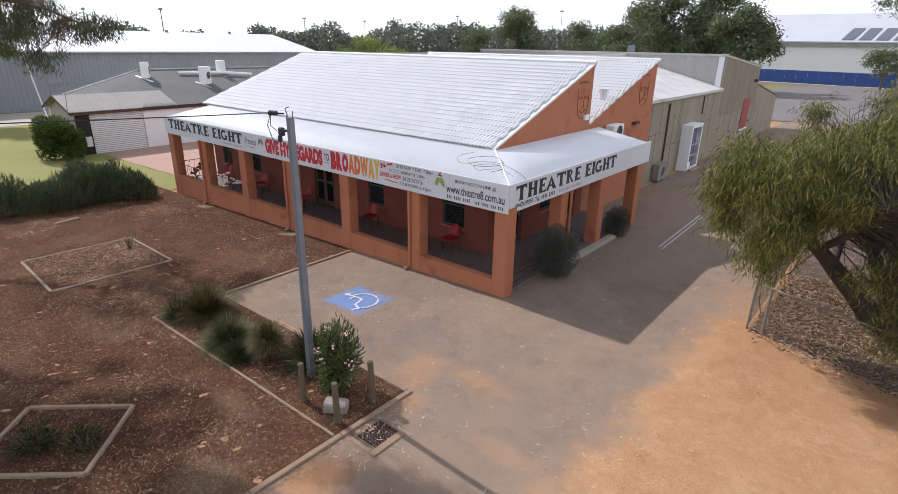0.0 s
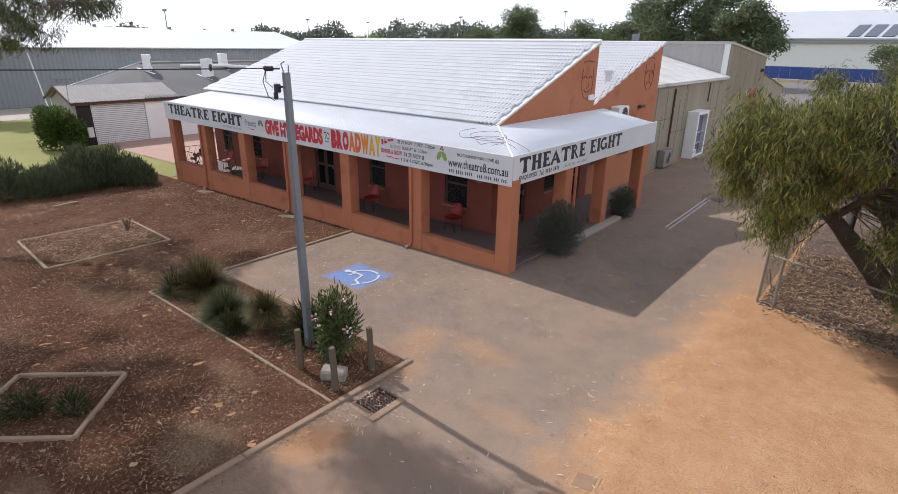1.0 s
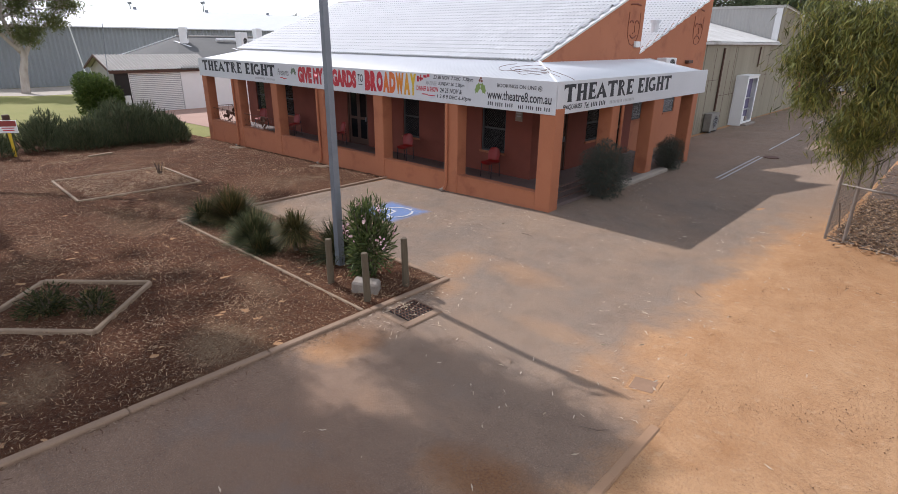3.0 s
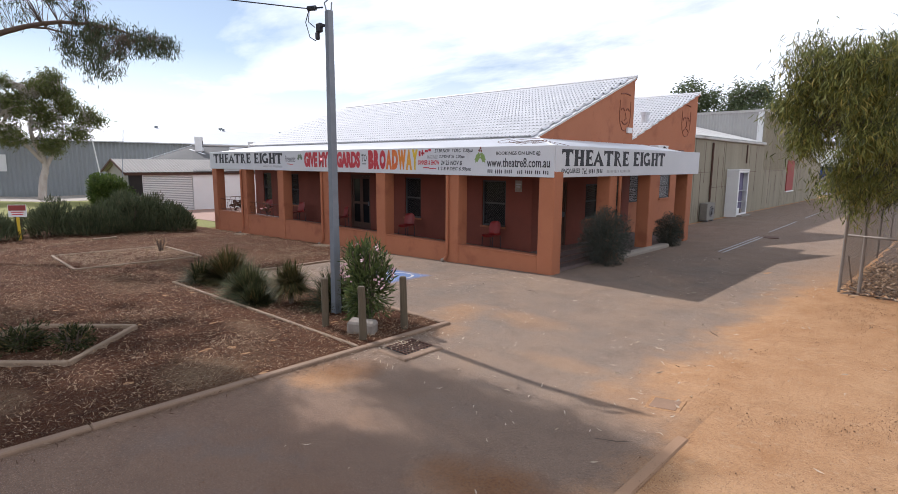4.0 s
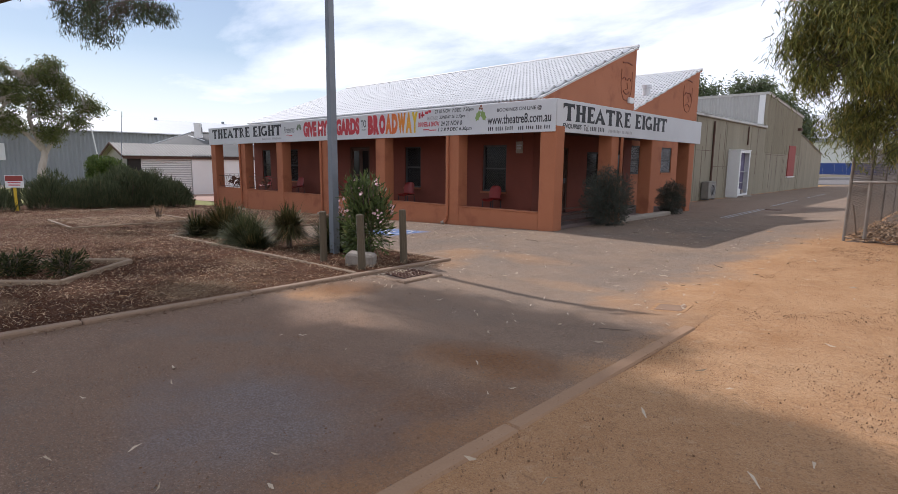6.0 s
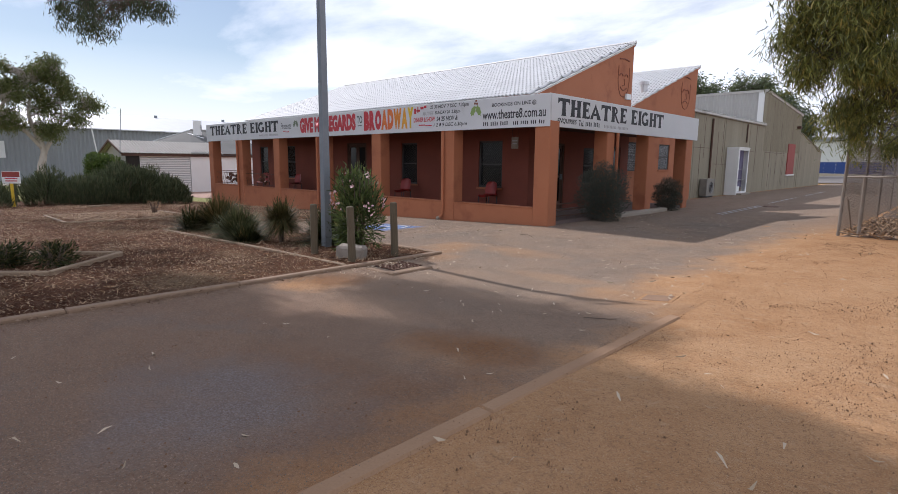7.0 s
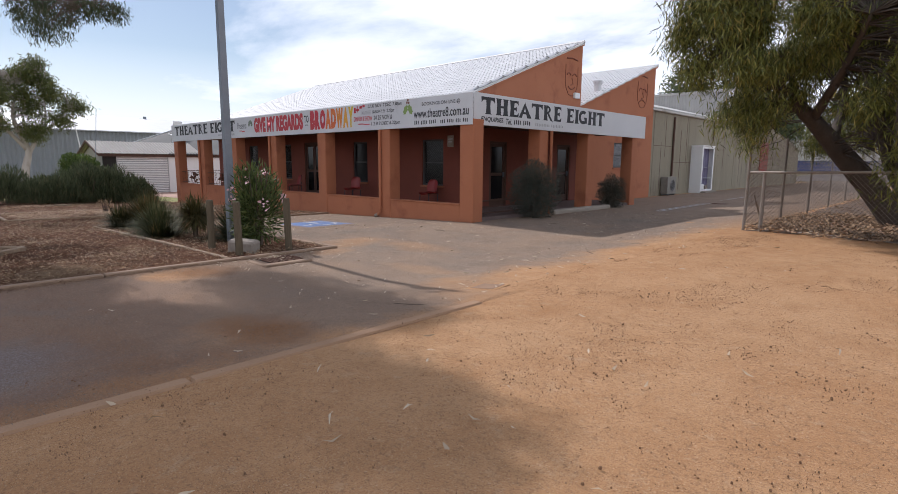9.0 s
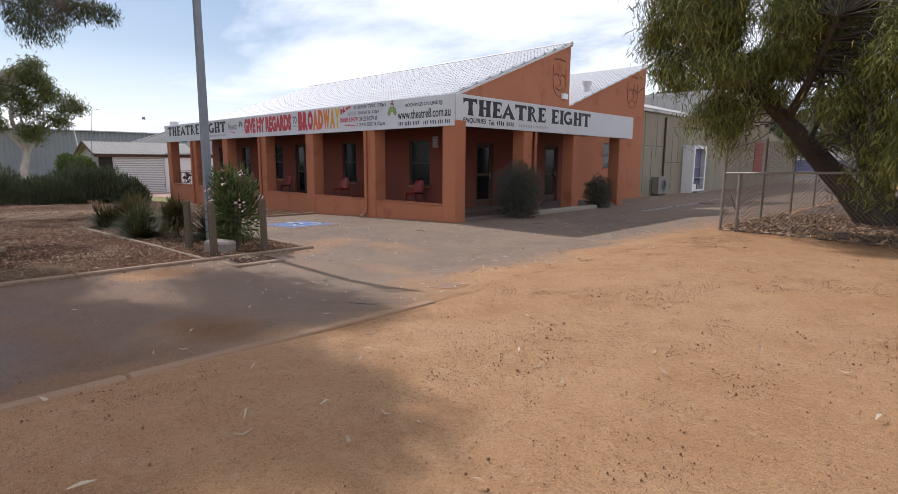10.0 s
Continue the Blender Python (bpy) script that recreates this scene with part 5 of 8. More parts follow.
def balustrade(p0, p1, z0, z1):
    o = thing("iron_balustrade", "scrolled dark iron balustrade with leaf ornament closing the verandah", "railing", p0[0], p0[1], z0, "balustrades")
    a, b = Vector((*p0, 0)), Vector((*p1, 0))
    for z in (z0 + 0.05, z1):
        part("rail", Shape().tube([a + Vector((0, 0, z)), b + Vector((0, 0, z))], 0.014, 6), M_RUST, o)
    n_ = 7
    for i in range(n_ + 1):
        p = a.lerp(b, i / n_)
        d = (b - a).normalized()
        q = [p + Vector((0, 0, z0 + 0.05 + (z1 - z0 - 0.05) * t)) + d * 0.06 * math.sin(t * 6.28 + i) for t in (0, 0.17, 0.33, 0.5, 0.67, 0.83, 1)]
        part("baluster", Shape().tube(q, 0.008, 5), M_RUST, o)
    c_ = a.lerp(b, 0.55)
    rr = random.Random(3)
    cen, di = [], []
    for i in range(16):
        cen.append(c_ + Vector((rr.uniform(-0.25, 0.25) * (b - a).normalized().x, rr.uniform(-0.25, 0.25) * (b - a).normalized().y, (z0 + z1) / 2 + rr.uniform(-0.12, 0.15))))
        di.append((rr.uniform(-1, 1) * 0.4, rr.uniform(-1, 1), rr.uniform(-1, 1)))
    leaves("leaf_ornament", cen, di, 0.16, 0.12, M_RUST, o)


balustrade((-19.4, 0.45), (-19.4, 2.15), 0.15, 1.05)
balustrade((-19.12, 0.12), (-16.58, 0.12), 0.47, 1.0)
balustrade((-16.08, 0.12), (-13.38, 0.12), 0.47, 1.0)

# ---- side of the theatre: step, shrub edging, air conditioners ----
part("side_step", Shape().soft(-0.1, 0.18, 3.5, 6.95, -0.15, 0.13, 0.03), M_CONCRETE, theatre, "low concrete step")
for z in (0.2, 0.36, 0.52):
    part("side_rail", Shape().tube([(-0.2, 0.42, z), (-0.2, 2.95, z)], 0.018, 6), M_BROWNTRIM, theatre)


def air_conditioner(label, m, w_=0.85, h=0.75, d=0.34, skin=None):
    """An outdoor unit: body, fan grille of rings, feet. Its front looks to +x."""
    o = thing("air_conditioner", label, "air conditioner", *m.translation)
    o.matrix_basis = m
    def P(name, s_, mt, par=o):
        ob = new(name, s_.mesh(name))
        ob.data.materials.append(mt)
        ob.parent = par
        return ob
    body = P("body", Shape().soft(-d, 0, -w_ / 2, w_ / 2, 0.06, h, 0.02), skin or M_WHITE)
    g = Shape()
    for r_ in (0.08, 0.15, 0.22, 0.28):
        g.tube([(0.012, 0.08 + r_ * math.cos(t * 0.524), h / 2 + 0.03 + r_ * math.sin(t * 0.524)) for t in range(13)], 0.006, 4, False)
    P("fan_grille", g, M_GREYPAINT, body)
    P("fan_opening", Shape().tube([(0.001, 0.08, h / 2 + 0.03), (0.004, 0.08, h / 2 + 0.03)], 0.29, 18), M_DARK, body)
    for sy in (-w_ * 0.35, w_ * 0.35):
        P("foot", Shape().box(-d, 0, sy - 0.03, sy + 0.03, 0.0, 0.06), M_STEEL)
    return o


air_conditioner("dirty beige air conditioner unit standing by the shed wall", pose(-2.0, 17.6, gz(-2) + 0.02), 1.1, 0.92, 0.36, M_BEIGE)
air_conditioner("white window air conditioner hung on the gable wall", pose(-1.86, 10.9, 2.86), 1.0, 0.7, 0.4)
part("wall_lamp", Shape().soft(-2.28, -2.1, 13.3, 13.8, 3.3, 3.42), M_BROWNTRIM, theatre, "brown wall lamp")

# ---- cream shed behind ----
shed = thing("shed", "long cream fibro shed with weathered sheet roof", "shed", -12, 28, 0)
g0 = -0.35
X0 = -2.4
s = Shape()
wall_with_holes(s, "x", X0 - 0.15, 0.15, 15.5, 27.9, g0, 4.10, [(21.2, 22.7, 0.0, 2.4)])
part("wall", s, M_CREAM, shed)
s = Shape().prism([(27.9, g0), (37.8, g0), (37.8, 5.40), (27.9, 6.22)], "x", X0 - 0.15, X0)
part("wall", s, M_CREAM, shed)
part("wall", Shape().prism([(37.8, g0), (46.2, g0), (46.2, 2.72), (37.8, 4.05)], "x", X0 - 0.15, X0 + 0.02), M_CREAM, shed)
for box in ((-22, X0 - 0.16, 27.9, 28.05, g0, 6.22), (-22, X0 - 0.16, 46.0, 46.15, g0, 2.7), (-22.1, -22, 15.5, 46, g0, 6.0), (-22, X0 - 0.16, 15.6, 15.75, g0, 4.1)):
    part("wall", Shape().box(*box), M_PALEWALL, shed)
# upright ribs on the taller end
s = Shape()
for i in range(60):
    y = 28.0 + i * 0.163
    s.prism([(X0, y), (X0 + 0.022, y + 0.02), (X0 + 0.022, y + 0.05), (X0, y + 0.07)], "z", 2.5, 6.14 - (y - 27.9) * 0.083)
tagged(part("wall_ribs", s, M_CREAM, shed), kind="stuff")
s = Shape()
for i in range(46):
    x = -11.0 + i * 0.185
    s.prism([(x, 27.9), (x + 0.02, 27.878), (x + 0.05, 27.878), (x + 0.07, 27.9)], "z", 4.2, 6.14)
tagged(part("wall_ribs", s, M_PALEWALL, shed), kind="stuff")
# wall sheets with cover battens
for i in range(0, 6, 2):
    y = 16.0 + i * 2.24
    if 21.5 < y < 23.3:
        continue
    part("cover_batten", Shape().box(X0, X0 + 0.014, y - 0.03, y + 0.03, -0.05, 4.06), M_CREAM, shed)
for i in range(0, 5, 2):
    y = 28.4 + i * 2.24
    part("cover_batten", Shape().box(X0, X0 + 0.014, y - 0.03, y + 0.03, -0.05, 6.15 - (y - 27.9) * 0.083), M_CREAM, shed)
part("downpipe", Shape().tube([(X0 + 0.06, 18.3, 3.9), (X0 + 0.06, 18.3, 0.9)], 0.05, 8), M_BROWNTRIM, shed, "brown downpipe")
part("downpipe", Shape().tube([(X0 + 0.05, 24.2, 3.95), (X0 + 0.05, 24.2, 2.9)], 0.035, 8), M_BROWNTRIM, shed, "short brown pipe")
for y, z0, z1 in ((16.9, 0.1, 2.6), (17.4, 1.9, 3.9), (19.4, 0.2, 3.3), (20.2, 1.5, 4.0), (23.4, 0.3, 2.2), (25.0, 0.1, 3.2), (26.3, 1.2, 4.0), (29.6, 0.2, 3.6), (31.3, 1.0, 5.2), (33.2, 0.1, 2.8)):
    part("sheet_joint", Shape().box(X0, X0 + 0.006, y - 0.012, y + 0.012, z0, z1), M_BROWNTRIM, shed)
for y0, y1, z in ((16.0, 18.2, 2.42), (18.4, 20.9, 1.62), (23.0, 26.5, 2.40), (28.5, 33.5, 2.42)):
    part("sheet_joint", Shape().box(X0, X0 + 0.006, y0, y1, z - 0.01, z + 0.01), M_BROWNTRIM, shed)
part("gutter", Shape().soft(X0 - 0.02, X0 + 0.13, 15.45, 27.88, 4.05, 4.17, 0.02), M_OLDROOF, shed)


def ribbed_slope(p, q, u, ribs, material, name, parent, label="", amp=0.012):
    """A ribbed sheet between the edges p and q (each a point), repeated along the vector u."""
    p, q, u = Vector(p), Vector(q), Vector(u)
    nrm = (q - p).cross(u).normalized()
    if nrm.z < 0:
        nrm = -nrm
    s_ = Shape()
    for i in range(ribs * 4 + 1):
        h = nrm * (amp, 0.0, -amp, 0.0)[i % 4]
        t = u * (i / (ribs * 4))
        s_.v += [tuple(p + t + h), tuple(q + t + h)]
    n_ = ribs * 4
    s_.f += [(2 * i, 2 * i + 2, 2 * i + 3, 2 * i + 1) for i in range(n_)]
    k_ = len(s_.v)
    s_.v += [tuple(Vector(v) - nrm * 0.03) for v in s_.v[:k_]]
    s_.f += [tuple(j + k_ for j in f[::-1]) for f in s_.f[:n_]]
    return part(name, s_, material, parent, label)


ribbed_slope((X0 + 0.12, 15.52, 4.20), (-9.2, 15.52, 6.02), (0, 12.36, 0), 40, M_OLDROOF, "roof", shed, "weathered white ribbed roof")
ribbed_slope((-9.2, 15.52, 6.02), (-16, 15.52, 4.3), (0, 12.36, 0), 40, M_OLDROOF, "roof", shed)
part("ridge_cap", Shape().tube([(-9.2, 15.5, 6.04), (-9.2, 27.9, 6.04)], 0.09, 6), M_OLDROOF, shed)
ribbed_slope((-22, 27.8, 6.27), (-22, 37.9, 5.43), (19.7, 0, 0), 60, M_OLDROOF, "roof", shed)
ribbed_slope((-22, 37.85, 4.10), (-22, 46.3, 2.76), (19.7, 0, 0), 60, M_OLDROOF, "roof", shed)
part("roof_edge", Shape().box(-22, X0 + 0.06, 27.82, 27.9, 6.16, 6.30).prism([(27.8, 6.14), (37.9, 5.30), (37.9, 5.42), (27.8, 6.27)], "x", X0 + 0.001, X0 + 0.06), M_OLDROOF, shed)
part("corner_flashing", Shape().box(X0 - 0.5, X0 - 0.16, 27.86, 27.895, 4.3, 6.15), M_WHITE, shed)
o = part("door", Shape().box(X0 - 0.02, X0 + 0.06, 34.3, 36.3, 0.95, 3.15), M_REDDOOR, shed, "dull red raised loading door")
part("sill", Shape().soft(X0, X0 + 0.12, 34.2, 36.4, 0.86, 0.945), M_WHITE, o)
part("floodlight", Shape().soft(X0 - 0.1, X0 + 0.25, 36.4, 36.9, 4.3, 4.5), M_BROWNTRIM, shed)
part("roof_aerial", Shape().box(-9.1, -8.6, 27.9, 28.0, 6.3, 6.75), M_STEEL, shed)
# white porch box round the side door
M_LILAC = mat("lilac_cloth", (0.22, 0.20, 0.30), 0.9, (0.12, 0.11, 0.18), 3, 0.8)
porch = thing("porch_box", "white boxed side porch with shelves and lilac cloth", "porch", -2.0, 21.95, 0)
part("side_panel", Shape().soft(X0, -1.78, 20.97, 21.03, -0.06, 2.5, 0.008), M_WHITE, porch)
part("side_panel", Shape().soft(X0, -1.78, 22.77, 22.83, -0.06, 2.5, 0.008), M_WHITE, porch)
part("top_panel", Shape().soft(X0, -1.75, 20.95, 22.85, 2.5, 2.55, 0.008), M_WHITE, porch)
s = Shape()
for a, b, z0, z1 in ((21.03, 21.13, 0.0, 2.5), (22.67, 22.77, 0.0, 2.5), (21.13, 22.67, 2.38, 2.5), (21.13, 22.67, 0.0, 0.14)):
    s.box(-1.82, -1.78, a, b, z0, z1)
part("screen_frame", s, M_WHITE, porch)
part("curtain", Shape().add([(-2.05 + 0.03 * math.sin(i * 1.3), 21.1 + i * 0.08, z) for i in range(21) for z in (0.05, 2.42)], [(2 * i, 2 * i + 2, 2 * i + 3, 2 * i + 1) for i in range(20)]), M_LILAC, porch, "dusty lilac cloth hung in the doorway")
for z in (0.75, 1.35):
    part("shelf", Shape().soft(-2.0, -1.83, 21.15, 22.65, z, z + 0.03, 0.004), M_GREYPAINT, porch)
part("carton", Shape().soft(-1.98, -1.84, 21.3, 21.7, 0.14, 0.42, 0.01), M_WHITE, porch)
part("carton", Shape().soft(-1.98, -1.84, 21.9, 22.2, 0.14, 0.36, 0.01), M_STONE, porch)
part("door_sill", Shape().soft(-1.78, -1.5, 21.05, 22.75, -0.07, 0.05), M_STONE, porch)

# ---- neighbouring house with roller door, to the west ----
house = thing("neighbour_house", "low white house with dark roof and roller door", "house", -38, 6, -0.9)
hg, HX = -1.0, -35.0
part("wall", Shape().box(HX - 0.2, HX, 0.75, 1.58, hg, 1.95), M_DARK, house, "dark brown end wall")
s = Shape()
wall_with_holes(s, "x", HX - 0.2, 0.2, 1.58, 22, hg, 1.95, [(1.62, 5.05, hg, 1.84)])
part("wall", s, M_WHITE, house)
part("wall", Shape().box(-40, HX - 0.2, 0.75, 0.95, hg, 1.95), M_FIBRO, house)
for box in ((-40.2, -40, 0.75, 22), (-52, HX - 0.2, 21.8, 22.0)):
    part("wall", Shape().box(*box, hg, 1.95), M_WHITE, house)
part("gable", Shape().prism([(-40, 1.95), (HX, 1.95), (-37.5, 2.86)], "y", 0.75, 0.93), M_FIBRO, house)
rd = part("roller_door", Shape().box(HX - 0.14, HX - 0.1, 1.62, 5.05, hg, 1.84), M_GREYPAINT, house, "white ribbed roller door")
for i in range(21):
    z = hg + 0.13 * i + 0.14
    part("slat", Shape().soft(HX - 0.1, HX - 0.05, 1.66, 5.01, z, z + 0.085, 0.012), M_WHITE, rd)
part("fascia", Shape().box(HX, HX + 0.14, 0.45, 22, 1.80, 2.03), M_BROWNTRIM, house)
part("meter_box", Shape().soft(HX, HX + 0.16, 1.1, 1.45, -0.3, 0.35, 0.01), M_WHITE, house)
ribbed_slope((HX + 0.2, 0.40, 2.02), (-37.5, 0.40, 2.94), (0, 7.1, 0), 32, M_FIBRO, "roof", house, "grey-brown ribbed garage roof", 0.03)
ribbed_slope((-40.2, 0.40, 2.02), (-37.5, 0.40, 2.94), (0, 7.1, 0), 32, M_FIBRO, "roof", house, "", 0.03)
part("barge_board", Shape().prism([(HX + 0.2, 1.90), (-37.5, 2.82), (-40.2, 1.90), (-40.2, 2.04), (-37.5, 2.97), (HX + 0.2, 2.04)], "y", 0.34, 0.40), M_BROWNTRIM, house)
# the larger dark hipped roof behind
dark = [(HX + 0.2, 5.1, 2.05), (HX + 0.2, 26, 2.05), (-43, 26, 4.15), (-43, 8.3, 4.15), (-51, 26, 2.1), (-46.5, 3.5, 2.2), (-40, 3.4, 2.1)]
hips = ((0, 1, 2, 3), (3, 2, 4, 5), (0, 3, 6), (6, 3, 5))
s = Shape().add(dark, hips).add([(x, y, z - 0.12) for x, y, z in dark], [f[::-1] for f in hips])
part("roof", s, M_DARKROOF, house, "dark grey hipped roof")
part("hip_cap", Shape().tube([(-46.5, 3.5, 2.24), (-43, 8.3, 4.2)], 0.05, 6), M_ROOFWHITE, house, "pale hip capping")
part("ridge_cap", Shape().tube([(-43, 8.3, 4.2), (-43, 26, 4.2)], 0.08, 6), M_FIBRO, house)
for x, y, z, a, h_ in ((-41, 8.4, 3.58, 60, 1.3), (-39, 12.3, 3.05, 30, 1.5), (-41.6, 15.2, 3.72, 80, 1.2)):
    air_conditioner("white evaporative cooler standing on the dark roof", pose(x, y, z, 0, 0, a), 0.95, h_, 0.55)
    tagged(part("mounting_board", Shape().soft(-0.9, 0.9, -0.12, 0.12, 0, 0.05, 0.01, pose(x + 0.1, y - 0.5, z + 0.0, 0, 14, 20)), M_WHITE), "white board lying under a roof cooler", "board")
tagged(part("roof_duct", Shape().tube([(-41.5, 11.0, 3.95), (-41.2, 14.5, 3.92), (-40.4, 17.2, 3.72)], 0.14, 8), M_WHITE), "white round duct lying along the dark roof", "duct")
tagged(part("flag_pole", Shape().tube([(-34.0, 0.5, -1.0), (-34.1, 0.1, 1.7), (-34.2, 0.4, 4.9)], 0.022, 8), M_STEEL), "thin grey pole standing by the roller door", "pole")
tagged(part("flag_pole", Shape().tube([(-58, 5.1, -1.2), (-58.4, 4.4, 5.0)], 0.06, 8), M_WHITE), "thin leaning white pole before the grey shed", "pole")

# ---- big grey shed far west ----
big = thing("warehouse", "large grey corrugated warehouse with white roof", "warehouse", -80, 22, -1.2)
ribbed_slope((-68.5, -14, -1.5), (-68.5, -14, 5.05), (0, 58.5, 0), 130, M_GREYWALL, "wall", big, "", 0.06)
ends = [(-92.5, -1.5), (-68.6, -1.5), (-68.6, 5.0), (-80.5, 7.5), (-92.5, 5.0)]
for y in (44.3, -14.0):
    part("wall", Shape().prism(ends, "y", y, y + 0.2), M_GREYWALL, big)
part("roof", Shape().prism([(-68.1, 5.03), (-80.5, 7.55), (-92.9, 5.03), (-92.9, 5.15), (-80.5, 7.67), (-68.1, 5.15)], "y", -14.4, 46.0), M_ROOFWHITE, big)
for i in range(4):
    part("roof_vent", Shape().tube([(-80.3, 8 + i * 10, 7.5), (-80.3, 8 + i * 10, 7.95)], 0.22, 8), M_STEEL, big)
part("wall_window", Shape().box(-68.45, -68.35, -3.6, -1.4, 1.6, 3.4), M_WHITE, big)
for y, z in ((24.5, 1.9), (8.5, 1.7)):
    part("louvre", Shape().box(-68.46, -68.36, y, y + 2.0, z, z + 0.45), M_GREYWALL, big)

# ---- far north: blue fence, white hall ----
bf = thing("blue_fence", "long blue sheet fence on a pale kerb", "fence", -5, 130, 0, kind="structure")
for i in range(16):
    y0, y1 = 134 - i * 0.62, 134 - (i + 1) * 0.62
    a, b = -23 + i * 2.2, -23 + (i + 1) * 2.2
    q = Shape()
    q.add([(a, y0, -0.4), (b - 0.01, y1, -0.4), (b - 0.01, y1, 2.5), (a, y0, 2.5), (a, y0 + 0.08, -0.4), (b - 0.05, y1 + 0.08, -0.4), (b - 0.05, y1 + 0.08, 2.5), (a, y0 + 0.08, 2.5)],
          [(0, 1, 2, 3), (7, 6, 5, 4), (3, 2, 6, 7), (0, 3, 7, 4), (1, 5, 6, 2)])
    part("panel", q, M_BLUEFENCE, bf)
tagged(part("far_kerb", Shape().prism([(-30, 131.5), (40, 113), (40, 111.5), (-30, 130)], "z", -0.6, 0.1), M_CONCRETE), "pale far kerb below the fence", "kerb", kind="structure")
hall = thing("hall", "long white hall with white roof and solar panels", "hall", 5, 160, 0)
part("wall", Shape().box(-30, 60, 150, 150.3, -0.5, 8.2).box(-30, -29.7, 150.3, 180, -0.5, 8.2), M_WHITE, hall)
part("eave", Shape().box(-31, 61, 149.2, 150, 7.6, 8.3), M_GREYWALL, hall)
part("roof", Shape().prism([(149, 8.3), (164, 15.0), (180, 8.3), (180, 8.6), (164, 15.3), (149, 8.6)], "x", -31, 61), M_HALLROOF, hall)
for i in range(6):
    x = -9.5 + i * 3.2
    low_, high_ = [(x, 149.6), (x + 2.3, 149.6)], [(x + 3.6, 155.5), (x + 1.3, 155.5)]
    q = Shape().add([(u, v, z + d) for d in (0.0, 0.12) for (u, v), z in zip(low_ + high_, (8.92, 8.92, 11.56, 11.56))],
                    [(3, 2, 1, 0), (4, 5, 6, 7), (0, 1, 5, 4), (1, 2, 6, 5), (2, 3, 7, 6), (3, 0, 4, 7)])
    part("solar_panel", q, M_SOLAR, hall)
for x, y, h in ((-320, 390, 29), (-430, 380, 26), (-245, 440, 34), (-350, 250, 22), (-310, 130, 21), (-330, 100, 20)):
    o = thing("sports_light", "tall thin sports field light far away", "light pole", x, y, -1)
    part("mast", Shape().tube([(x, y, -1), (x, y, h)], [0.4, 0.22], 6), M_STEEL, o)
    part("lamp_head", Shape().soft(x - 1.8, x + 1.8, y - 0.4, y + 0.4, h, h + 1.1, 0.1), M_STEEL, o)

# ---- plants ----


